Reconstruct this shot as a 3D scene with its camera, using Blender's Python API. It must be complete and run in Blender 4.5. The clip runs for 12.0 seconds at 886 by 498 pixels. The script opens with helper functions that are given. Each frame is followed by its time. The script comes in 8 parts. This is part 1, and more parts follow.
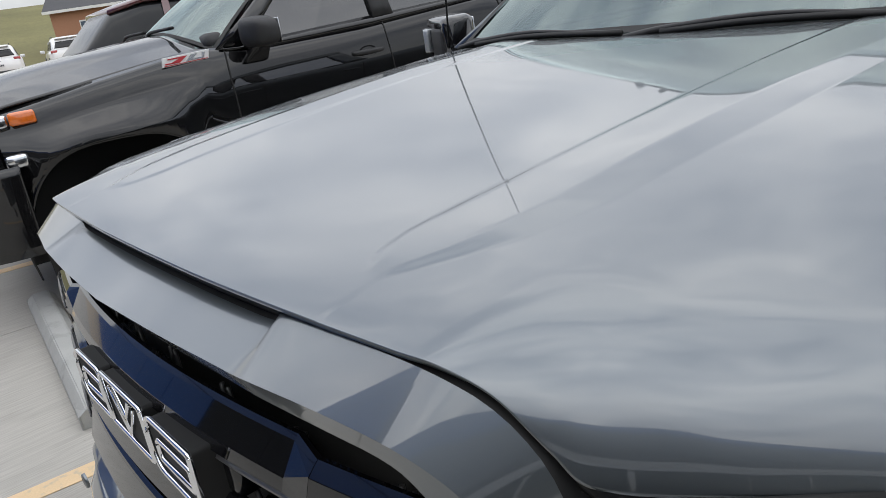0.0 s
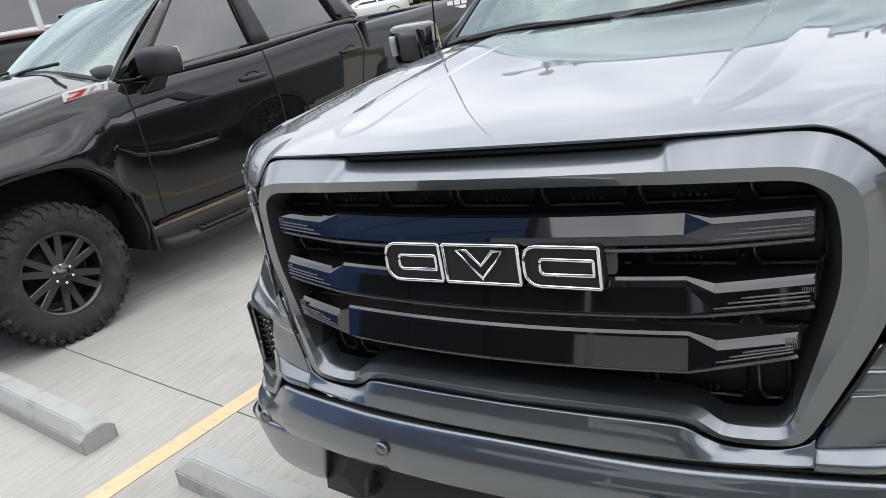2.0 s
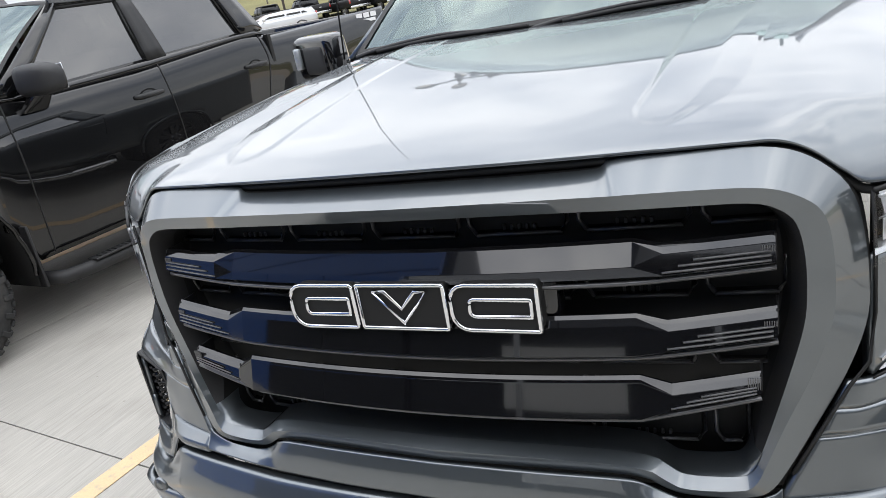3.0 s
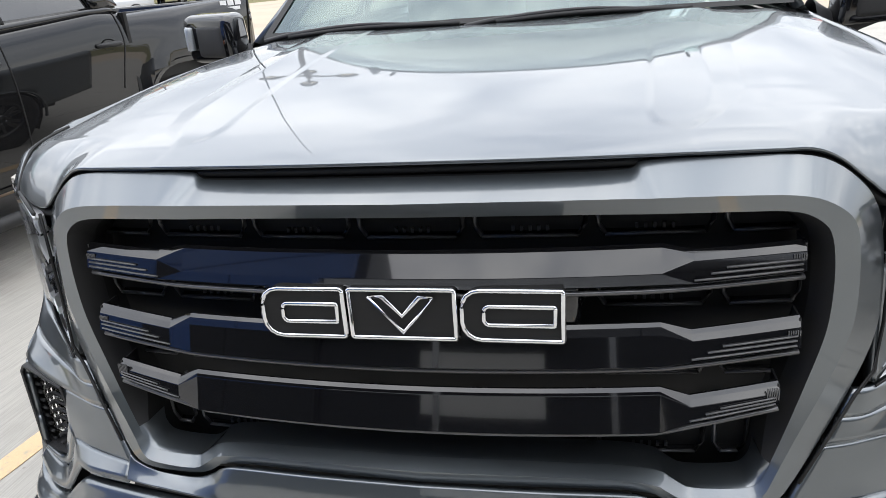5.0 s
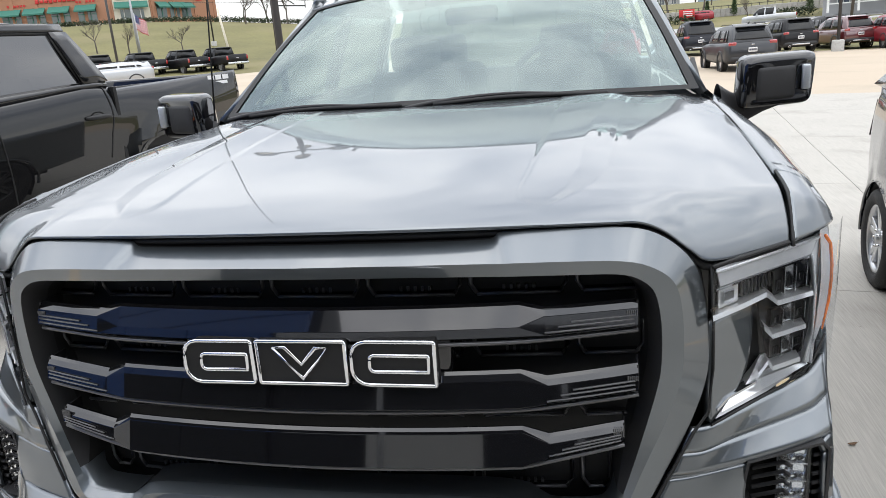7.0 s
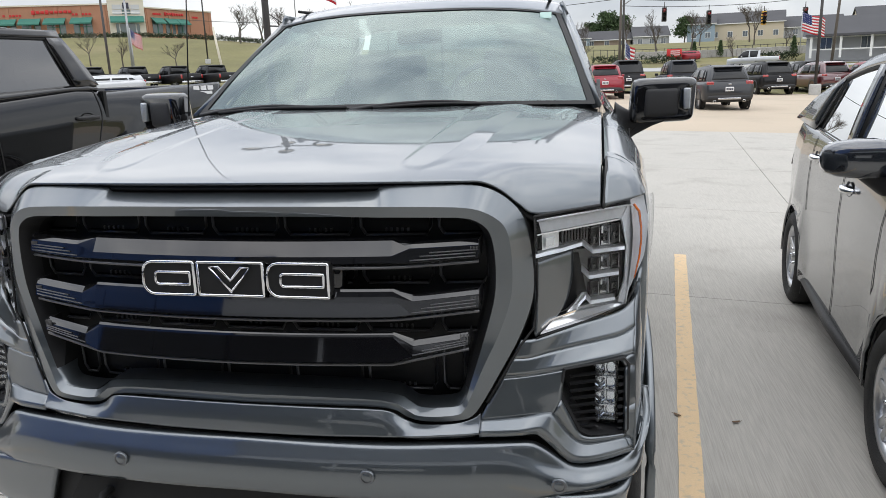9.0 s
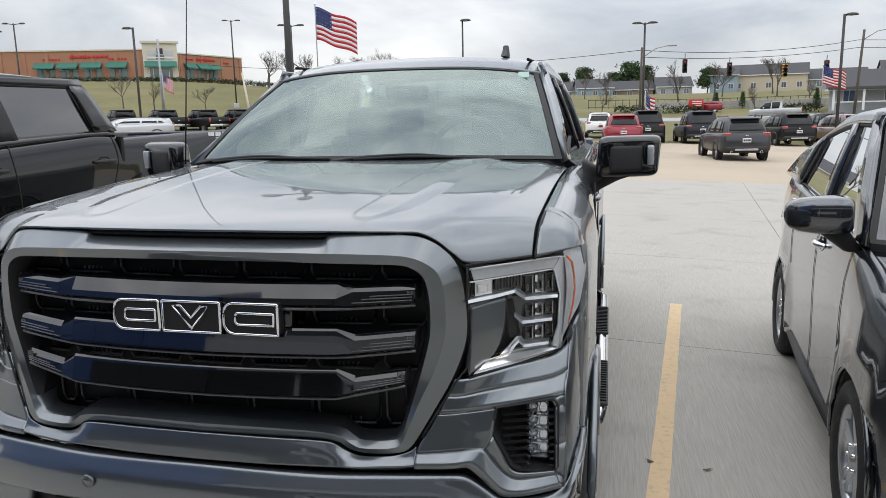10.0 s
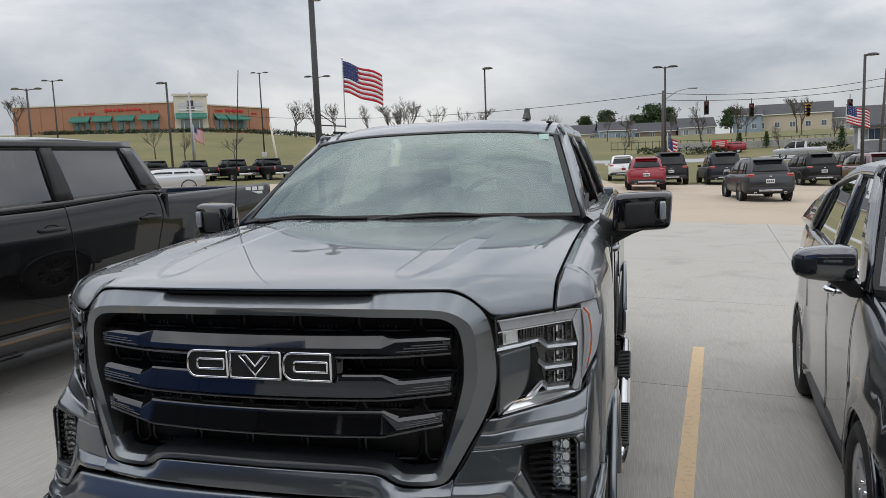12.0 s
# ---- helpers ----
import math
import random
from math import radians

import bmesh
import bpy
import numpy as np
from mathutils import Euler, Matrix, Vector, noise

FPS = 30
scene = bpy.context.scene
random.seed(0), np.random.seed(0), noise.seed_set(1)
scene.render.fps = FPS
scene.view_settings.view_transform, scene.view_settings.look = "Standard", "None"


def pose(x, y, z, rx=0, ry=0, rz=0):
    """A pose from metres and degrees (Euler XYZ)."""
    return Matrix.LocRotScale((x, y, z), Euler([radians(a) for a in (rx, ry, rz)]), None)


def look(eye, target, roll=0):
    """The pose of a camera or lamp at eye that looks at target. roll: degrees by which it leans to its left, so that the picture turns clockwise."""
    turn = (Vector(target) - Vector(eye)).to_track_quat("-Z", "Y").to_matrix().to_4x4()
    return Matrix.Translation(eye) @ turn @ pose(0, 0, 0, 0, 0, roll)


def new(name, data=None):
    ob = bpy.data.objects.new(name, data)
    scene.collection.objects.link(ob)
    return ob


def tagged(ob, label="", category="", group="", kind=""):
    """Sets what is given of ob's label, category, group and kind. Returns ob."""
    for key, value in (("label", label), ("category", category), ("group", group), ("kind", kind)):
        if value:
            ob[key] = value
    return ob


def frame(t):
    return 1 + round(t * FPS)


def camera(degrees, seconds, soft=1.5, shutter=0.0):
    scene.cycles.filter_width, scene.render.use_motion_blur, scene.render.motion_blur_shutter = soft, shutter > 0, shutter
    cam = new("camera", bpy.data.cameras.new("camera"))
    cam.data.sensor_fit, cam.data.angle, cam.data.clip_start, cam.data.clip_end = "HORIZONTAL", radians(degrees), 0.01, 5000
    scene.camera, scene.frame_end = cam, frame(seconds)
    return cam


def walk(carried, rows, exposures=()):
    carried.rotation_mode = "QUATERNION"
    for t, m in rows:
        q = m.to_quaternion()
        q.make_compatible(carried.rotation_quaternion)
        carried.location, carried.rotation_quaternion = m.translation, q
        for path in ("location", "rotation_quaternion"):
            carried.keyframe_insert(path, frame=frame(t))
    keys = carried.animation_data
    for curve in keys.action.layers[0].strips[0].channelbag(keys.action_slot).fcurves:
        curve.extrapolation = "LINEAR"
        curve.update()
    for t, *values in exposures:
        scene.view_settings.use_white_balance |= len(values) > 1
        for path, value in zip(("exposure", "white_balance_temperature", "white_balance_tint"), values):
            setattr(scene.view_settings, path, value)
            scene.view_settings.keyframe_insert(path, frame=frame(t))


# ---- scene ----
cam = camera(62.6, 12.0, soft=0.6)
PATH = [
    (0, (1.035, -0.207, 1.749), (-0.446, 0.962, 1.088), -8.7),
    (0.5, (1.025, -0.53, 1.789), (-0.284, 0.834, 1.136), -9.2),
    (0.7, (0.989, -0.664, 1.758), (-0.29, 0.718, 1.083), -8.7),
    (1, (0.88, -0.807, 1.717), (-0.352, 0.606, 1.021), -9.1),
    (1.5, (0.751, -1.012, 1.754), (-0.385, 0.481, 1.061), -9.8),
    (2, (0.714, -1.204, 1.781), (-0.331, 0.367, 1.119), -10.9),
    (2.5, (0.683, -1.147, 1.774), (-0.273, 0.482, 1.118), -11.8),
    (3, (0.62, -1.024, 1.758), (-0.232, 0.657, 1.089), -11.0),
    (3.2, (0.588, -0.995, 1.764), (-0.212, 0.707, 1.082), -10.4),
    (4.8, (0.316, -1.0, 1.744), (-0.126, 0.81, 1.018), -5.1),
    (5, (0.316, -1.004, 1.745), (-0.117, 0.814, 1.034), -4.9),
    (5.5, (0.316, -1.024, 1.753), (-0.107, 0.807, 1.068), -4.2),
    (6, (0.325, -1.037, 1.754), (-0.089, 0.802, 1.088), -3.9),
    (6.5, (0.378, -1.071, 1.767), (-0.05, 0.785, 1.158), -4.1),
    (7, (0.542, -1.156, 1.791), (0.123, 0.722, 1.245), -4.6),
    (7.2, (0.635, -1.18, 1.789), (0.219, 0.705, 1.264), -5.1),
    (8.8, (0.805, -1.569, 1.721), (0.41, 0.33, 1.232), -2.5),
    (9, (0.853, -1.592, 1.726), (0.472, 0.313, 1.248), -2.0),
    (9.5, (1.0, -1.652, 1.735), (0.609, 0.262, 1.304), -1.1),
    (10, (1.093, -1.707, 1.761), (0.652, 0.211, 1.404), -1.2),
    (10.5, (1.083, -1.804, 1.821), (0.605, 0.118, 1.542), -1.5),
    (11, (1.079, -1.902, 1.843), (0.6, 0.023, 1.589), -1.6),
    (11.5, (1.102, -1.958, 1.845), (0.634, -0.029, 1.595), -1.7),
    (12, (1.138, -1.977, 1.846), (0.63, -0.058, 1.609), -2.2),
]
walk(cam, [(t, look(eye, target, roll)) for t, eye, target, roll in PATH],
     ((0.0, -0.24), (1.0, 0.08), (2.0, 0.32), (5.0, 0.42), (7.0, 0.26), (9.0, -0.02), (10.0, -0.18), (10.6, -0.38), (12.0, -0.52)))

# ---- world, sun, exposure ----
world = bpy.data.worlds.new("overcast_sky")
scene.world = world
world.use_nodes = True
wn, wl = world.node_tree.nodes, world.node_tree.links
wn.clear()
w_out = wn.new("ShaderNodeOutputWorld")
w_bg = wn.new("ShaderNodeBackground")
w_sky = wn.new("ShaderNodeTexSky")
w_sky.sky_type = "NISHITA"
w_sky.sun_disc = False
w_sky.sun_elevation, w_sky.sun_rotation = radians(48), radians(215)
w_tc = wn.new("ShaderNodeTexCoord")
w_map = wn.new("ShaderNodeMapping")
w_map.inputs["Scale"].default_value = (1.0, 1.0, 2.6)
w_n1 = wn.new("ShaderNodeTexNoise")
w_n1.inputs["Scale"].default_value, w_n1.inputs["Detail"].default_value, w_n1.inputs["Roughness"].default_value = 2.6, 8.0, 0.55
w_n1.inputs["Distortion"].default_value = 0.4
w_ramp = wn.new("ShaderNodeValToRGB")
w_ramp.color_ramp.elements[0].position, w_ramp.color_ramp.elements[0].color = 0.32, (0.46, 0.49, 0.55, 1)
w_ramp.color_ramp.elements[1].position, w_ramp.color_ramp.elements[1].color = 0.66, (1.02, 1.02, 1.02, 1)
w_mid = w_ramp.color_ramp.elements.new(0.48)
w_mid.color = (0.70, 0.72, 0.76, 1)
w_sc = wn.new("ShaderNodeVectorMath")
w_sc.operation = "SCALE"
w_sc.inputs["Scale"].default_value = 0.10
w_mix = wn.new("ShaderNodeMix")
w_mix.data_type = "RGBA"
w_mix.inputs["Factor"].default_value = 0.86
wl.new(w_tc.outputs["Generated"], w_map.inputs["Vector"])
wl.new(w_map.outputs["Vector"], w_n1.inputs["Vector"])
wl.new(w_n1.outputs["Fac"], w_ramp.inputs["Fac"])
wl.new(w_sky.outputs["Color"], w_sc.inputs[0])
wl.new(w_sc.outputs["Vector"], w_mix.inputs["A"])
w_low = wn.new("ShaderNodeMix")
w_low.data_type = "RGBA"
w_low.inputs["A"].default_value = (0.74, 0.76, 0.79, 1)
w_con = wn.new("ShaderNodeMapRange")
w_con.inputs["From Min"].default_value, w_con.inputs["From Max"].default_value = 0.05, 0.55
w_con.inputs["To Min"].default_value, w_con.inputs["To Max"].default_value = 1.0, 1.1
w_low.clamp_factor = False
wl.new(w_con.outputs["Result"], w_low.inputs["Factor"])
wl.new(w_ramp.outputs["Color"], w_low.inputs["B"])
wl.new(w_low.outputs["Result"], w_mix.inputs["B"])
w_sep = wn.new("ShaderNodeSeparateXYZ")
wl.new(w_tc.outputs["Generated"], w_sep.inputs["Vector"])
w_up = wn.new("ShaderNodeMapRange")
w_up.inputs["From Min"].default_value, w_up.inputs["From Max"].default_value = 0.0, 0.9
w_up.inputs["To Min"].default_value, w_up.inputs["To Max"].default_value = 1.12, 2.8
wl.new(w_sep.outputs["Z"], w_up.inputs["Value"])
wl.new(w_sep.outputs["Z"], w_con.inputs["Value"])
w_lit = wn.new("ShaderNodeVectorMath")
w_lit.operation = "SCALE"
wl.new(w_mix.outputs["Result"], w_lit.inputs[0])
w_mid_up = wn.new("ShaderNodeMapRange")
w_mid_up.interpolation_type = "SMOOTHSTEP"
w_mid_up.inputs["From Min"].default_value, w_mid_up.inputs["From Max"].default_value = 0.18, 0.40
w_mid_up.inputs["To Min"].default_value, w_mid_up.inputs["To Max"].default_value = 0.0, 0.28
w_sum = wn.new("ShaderNodeMath")
wl.new(w_sep.outputs["Z"], w_mid_up.inputs["Value"])
wl.new(w_up.outputs["Result"], w_sum.inputs[0])
wl.new(w_mid_up.outputs["Result"], w_sum.inputs[1])
wl.new(w_sum.outputs["Value"], w_lit.inputs["Scale"])
wl.new(w_lit.outputs["Vector"], w_bg.inputs["Color"])
w_bg.inputs["Strength"].default_value = 0.95
wl.new(w_bg.outputs["Background"], w_out.inputs["Surface"])
sun_data = bpy.data.lights.new("sun", "SUN")
sun_data.energy, sun_data.angle, sun_data.color = 0.5, radians(120), (1.0, 0.96, 0.90)
sun = new("sun", sun_data)
sun.matrix_world = look((30, -40, 60), (0, 0, 0))


# ---- materials ----
def mat(name, color, rough=0.5, metal=0.0, coat=0.0, var=0.12, scale=6.0, bump=0.0, bscale=60.0, spec=0.5, fine=90.0, dirt=None, emit=0.0, coat_ior=1.95):
    """Principled material with colour variation at two scales and an optional bump, in metres of the object."""
    m = bpy.data.materials.new(name)
    m.use_nodes = True
    n, l = m.node_tree.nodes, m.node_tree.links
    b = n["Principled BSDF"]
    b.inputs["Roughness"].default_value = rough
    b.inputs["Metallic"].default_value = metal
    b.inputs["Coat Weight"].default_value = coat
    b.inputs["Coat Roughness"].default_value = 0.02
    b.inputs["Coat IOR"].default_value = coat_ior
    b.inputs["Specular IOR Level"].default_value = spec
    c = (*color, 1)
    b.inputs["Base Color"].default_value = c
    if emit:
        b.inputs["Emission Color"].default_value = c
        b.inputs["Emission Strength"].default_value = emit
    if var or dirt:
        tc = n.new("ShaderNodeTexCoord")
        big = n.new("ShaderNodeTexNoise")
        big.inputs["Scale"].default_value, big.inputs["Detail"].default_value = scale, 6
        small = n.new("ShaderNodeTexNoise")
        small.inputs["Scale"].default_value, small.inputs["Detail"].default_value = fine, 3
        l.new(tc.outputs["Object"], big.inputs["Vector"])
        l.new(tc.outputs["Object"], small.inputs["Vector"])
        mix1 = n.new("ShaderNodeMix")
        mix1.data_type = "RGBA"
        mix1.inputs["A"].default_value = (*[v * (1 - var) for v in color], 1)
        mix1.inputs["B"].default_value = (*[min(1, v * (1 + var)) for v in color], 1)
        l.new(big.outputs["Fac"], mix1.inputs["Factor"])
        mix2 = n.new("ShaderNodeMix")
        mix2.data_type = "RGBA"
        mix2.blend_type = "MULTIPLY"
        mix2.inputs["Factor"].default_value = min(1.0, var * 2)
        l.new(mix1.outputs["Result"], mix2.inputs["A"])
        l.new(small.outputs["Color"], mix2.inputs["B"])
        grey = n.new("ShaderNodeMapRange")
        grey.inputs["To Min"].default_value, grey.inputs["To Max"].default_value = 0.55, 1.35
        l.new(small.outputs["Fac"], grey.inputs["Value"])
        l.new(grey.outputs["Result"], mix2.inputs["B"])
        last = mix2
        if dirt:
            spots = n.new("ShaderNodeTexNoise")
            spots.inputs["Scale"].default_value, spots.inputs["Detail"].default_value = dirt[1], 10
            l.new(tc.outputs["Object"], spots.inputs["Vector"])
            ramp = n.new("ShaderNodeValToRGB")
            ramp.color_ramp.elements[0].position, ramp.color_ramp.elements[1].position = 0.54, 0.72
            l.new(spots.outputs["Fac"], ramp.inputs["Fac"])
            mul = n.new("ShaderNodeMath")
            mul.operation = "MULTIPLY"
            mul.inputs[1].default_value = dirt[2]
            l.new(ramp.outputs["Color"], mul.inputs[0])
            mix3 = n.new("ShaderNodeMix")
            mix3.data_type = "RGBA"
            mix3.inputs["B"].default_value = (*dirt[0], 1)
            l.new(mul.outputs["Value"], mix3.inputs["Factor"])
            l.new(mix2.outputs["Result"], mix3.inputs["A"])
            last = mix3
        l.new(last.outputs["Result"], b.inputs["Base Color"])
    if bump:
        tc2 = n.new("ShaderNodeTexCoord")
        bn = n.new("ShaderNodeTexNoise")
        bn.inputs["Scale"].default_value, bn.inputs["Detail"].default_value = bscale, 5
        bp = n.new("ShaderNodeBump")
        bp.inputs["Strength"].default_value, bp.inputs["Distance"].default_value = bump, 0.01
        l.new(tc2.outputs["Object"], bn.inputs["Vector"])
        l.new(bn.outputs["Fac"], bp.inputs["Height"])
        l.new(bp.outputs["Normal"], b.inputs["Normal"])
    return m


def glass(name, tint, ior=1.55, rough=0.0, gloss=(1, 1, 1)):
    """A thin pane: light passes through it tinted, and it mirrors by Fresnel."""
    m = bpy.data.materials.new(name)
    m.use_nodes = True
    n, l = m.node_tree.nodes, m.node_tree.links
    n.clear()
    out = n.new("ShaderNodeOutputMaterial")
    tr = n.new("ShaderNodeBsdfTransparent")
    tr.inputs["Color"].default_value = (*tint, 1)
    gl = n.new("ShaderNodeBsdfGlossy")
    gl.inputs["Roughness"].default_value = rough
    gl.inputs["Color"].default_value = (*gloss, 1)
    fr = n.new("ShaderNodeFresnel")
    fr.inputs["IOR"].default_value = ior
    mx = n.new("ShaderNodeMixShader")
    l.new(fr.outputs["Fac"], mx.inputs["Fac"])
    l.new(tr.outputs["BSDF"], mx.inputs[1])
    l.new(gl.outputs["BSDF"], mx.inputs[2])
    l.new(mx.outputs["Shader"], out.inputs["Surface"])
    return m


M_STEEL = mat("grey_metallic_paint", (0.132, 0.149, 0.162), 0.37, 0.9, 1.0, var=0.03, scale=2, fine=1400, coat_ior=1.76)
M_FRAME = mat("grey_satin_frame_paint", (0.13, 0.132, 0.14), 0.32, 0.7, 0.5, var=0.03, scale=3, fine=900)
M_BLACKPAINT = mat("black_gloss_paint", (0.004, 0.004, 0.0045), 0.4, 0.0, 1.0, var=0.1, scale=3, spec=0.05, coat_ior=1.62)
M_SUVPAINT = mat("dark_grey_metallic_paint", (0.036, 0.041, 0.050), 0.25, 0.7, 1.0, var=0.04, scale=2, fine=900)
M_MAROON = mat("maroon_paint", (0.09, 0.012, 0.014), 0.3, 0.2, 1.0, var=0.05)
M_RED = mat("red_paint", (0.26, 0.008, 0.02), 0.35, 0.2, 0.3, var=0.05)
M_WHITE = mat("white_paint", (0.75, 0.75, 0.74), 0.3, 0.0, 0.8, var=0.04)
M_SILVER = mat("silver_paint", (0.42, 0.43, 0.44), 0.3, 0.6, 0.8, var=0.04)
M_DARKGREY = mat("dark_grey_car_paint", (0.020, 0.022, 0.026), 0.4, 0.2, 0.25, var=0.06)
M_NAVY = mat("blue_black_paint", (0.010, 0.012, 0.018), 0.45, 0.0, 0.15, var=0.05, spec=0.2)
M_FARBLACK = mat("black_car_paint", (0.005, 0.005, 0.006), 0.45, 0.0, 0.12, var=0.1, spec=0.2)
M_FARGLASS = mat("dark_car_glass", (0.008, 0.009, 0.010), 0.15, 0.0, 0.0, var=0.1, spec=0.4)
M_GLOSSBLACK = mat("gloss_black_plastic", (0.005, 0.005, 0.006), 0.06, 0.0, 0.4, var=0.08, scale=10, coat_ior=1.7)
M_PLASTIC = mat("black_grained_plastic", (0.018, 0.018, 0.019), 0.55, 0.0, 0.0, var=0.15, bump=0.15, bscale=900)
M_CELL = mat("grey_black_grille_plastic", (0.075, 0.075, 0.078), 0.28, 0.0, 0.4, var=0.15)
# near-black for hidden plastic, and for the shade put into gaps
M_DARK = mat("dark_plastic_and_gap_shade", (0.006, 0.006, 0.006), 0.7, var=0.1)
M_CHROME = mat("chrome", (0.85, 0.86, 0.88), 0.05, 1.0, 0.0, var=0.02)
M_SATIN = mat("satin_silver", (0.62, 0.63, 0.65), 0.25, 0.9, 0.0, var=0.04)
M_ALLOY = mat("alloy_wheel_silver", (0.55, 0.56, 0.58), 0.28, 0.85, 0.3, var=0.06)
M_BLACKRIM = mat("satin_black_wheel", (0.012, 0.012, 0.013), 0.35, 0.1, 0.4, var=0.15)
M_TYRE = mat("tyre_rubber", (0.022, 0.022, 0.022), 0.8, var=0.25, bump=0.3, bscale=250, dirt=((0.11, 0.10, 0.09), 9, 0.35))
M_RUBBER = mat("black_rubber_seal", (0.008, 0.008, 0.008), 0.6, var=0.1)
M_LAMPGLASS = glass("clear_lamp_lens", (0.95, 0.965, 0.975), 1.32)
M_WINDSHIELD = glass("windshield_glass", (0.60, 0.74, 0.70), 2.5, 0.0, (0.86, 1.0, 0.98))
M_TINTED = glass("dark_tinted_glass", (0.03, 0.032, 0.035), 2.15)
M_SIDEGLASS = glass("green_side_glass", (0.20, 0.23, 0.21), 2.2)
M_AMBER = mat("amber_reflector", (0.75, 0.16, 0.012), 0.25, 0.0, 0.8, var=0.2, scale=60)
M_REDLENS = mat("red_tail_lens", (0.35, 0.01, 0.012), 0.2, 0.0, 1.0, var=0.2, scale=40)
M_LAMPCHROME = mat("bright_lamp_trim", (0.95, 0.955, 0.96), 0.32, 0.85, 0.0, var=0.04, scale=40)
M_LAMPGREY = mat("grey_lamp_bezel", (0.014, 0.0145, 0.016), 0.3, 0.2, 0.3, var=0.1, scale=30)
M_SUVGLASS = glass("dark_green_window_glass", (0.05, 0.065, 0.055), 1.42)
M_GUIDE = mat("frosted_lamp_guide", (0.66, 0.665, 0.68), 0.30, 0.0, 0.4, var=0.1, scale=40)
M_REFLECT = mat("lamp_reflector", (0.75, 0.76, 0.78), 0.12, 1.0, 0.0, var=0.1, scale=40)
M_SEAT = mat("black_cloth_seat", (0.022, 0.022, 0.024), 0.85, var=0.2, bump=0.3, bscale=500)
M_DASH = mat("dark_dashboard_vinyl", (0.03, 0.03, 0.032), 0.6, var=0.1, bump=0.1, bscale=500)
M_PLATE = mat("white_licence_plate", (0.7, 0.7, 0.7), 0.5, var=0.05)
M_INK = mat("dark_print", (0.03, 0.03, 0.05), 0.6, var=0.05)
M_BADGERED = mat("red_badge_enamel", (0.45, 0.01, 0.015), 0.25, 0, 0.8, var=0.05)
def concrete(name, color, stain):
    """Broom-finished concrete: fine streaks across the slab, speckle, broad stains."""
    m = mat(name, color, 0.88, var=0.07, scale=0.9, fine=260, dirt=(stain, 1.3, 0.5))
    n, l = m.node_tree.nodes, m.node_tree.links
    b = n["Principled BSDF"]
    src = b.inputs["Base Color"].links[0].from_socket
    tc = n.new("ShaderNodeTexCoord")
    mp = n.new("ShaderNodeMapping")
    mp.inputs["Scale"].default_value = (150.0, 5.0, 5.0)
    mp.inputs["Rotation"].default_value = (0.0, 0.0, radians(84))
    st = n.new("ShaderNodeTexNoise")
    st.inputs["Scale"].default_value, st.inputs["Detail"].default_value = 1.0, 4
    l.new(tc.outputs["Object"], mp.inputs["Vector"])
    l.new(mp.outputs["Vector"], st.inputs["Vector"])
    rng = n.new("ShaderNodeMapRange")
    rng.inputs["From Min"].default_value, rng.inputs["From Max"].default_value = 0.3, 0.7
    rng.inputs["To Min"].default_value, rng.inputs["To Max"].default_value = 0.85, 1.10
    l.new(st.outputs["Fac"], rng.inputs["Value"])
    spots = n.new("ShaderNodeTexVoronoi")
    spots.inputs["Scale"].default_value = 5.5
    l.new(tc.outputs["Object"], spots.inputs["Vector"])
    sp = n.new("ShaderNodeMapRange")
    sp.inputs["From Min"].default_value, sp.inputs["From Max"].default_value = 0.015, 0.05
    sp.inputs["To Min"].default_value, sp.inputs["To Max"].default_value = 0.72, 1.0
    l.new(spots.outputs["Distance"], sp.inputs["Value"])
    mul = n.new("ShaderNodeMath")
    mul.operation = "MULTIPLY"
    l.new(rng.outputs["Result"], mul.inputs[0])
    l.new(sp.outputs["Result"], mul.inputs[1])
    mx = n.new("ShaderNodeVectorMath")
    mx.operation = "SCALE"
    l.new(src, mx.inputs[0])
    l.new(mul.outputs["Value"], mx.inputs["Scale"])
    l.new(mx.outputs["Vector"], b.inputs["Base Color"])
    bp = n.new("ShaderNodeBump")
    bp.inputs["Strength"].default_value, bp.inputs["Distance"].default_value = 0.35, 0.004
    l.new(st.outputs["Fac"], bp.inputs["Height"])
    l.new(bp.outputs["Normal"], b.inputs["Normal"])
    return m


M_CONCRETE = concrete("broomed_concrete", (0.42, 0.40, 0.36), (0.27, 0.25, 0.22))
M_STOP = mat("grey_precast_concrete", (0.42, 0.42, 0.40), 0.85, var=0.12, scale=7, fine=260, bump=0.35, bscale=220, dirt=((0.22, 0.22, 0.20), 9, 0.5))
M_YELLOW = mat("worn_yellow_line_paint", (0.72, 0.53, 0.315), 0.75, var=0.1, scale=4, fine=120, bump=0.2, bscale=160, dirt=((0.44, 0.39, 0.31), 26, 0.75))
M_LOT = mat("tan_aged_pavement", (0.45, 0.375, 0.285), 0.9, var=0.12, scale=0.25, fine=20, dirt=((0.30, 0.26, 0.21), 0.35, 0.5))
M_ROAD = mat("pale_road_surface", (0.36, 0.36, 0.355), 0.9, var=0.1, scale=0.2, fine=8)
M_GRASS = mat("winter_grass", (0.150, 0.138, 0.050), 0.95, var=0.40, scale=0.15, fine=3, bump=0.6, bscale=4, dirt=((0.21, 0.175, 0.09), 0.06, 0.7))
M_HEDGE = mat("dark_hedge_leaves", (0.035, 0.05, 0.022), 0.9, var=0.3, scale=2)
M_LEAF = mat("evergreen_leaves", (0.05, 0.085, 0.03), 0.9, var=0.3, scale=1)
M_BARK = mat("grey_brown_bark", (0.10, 0.085, 0.072), 0.95, var=0.2, scale=3)
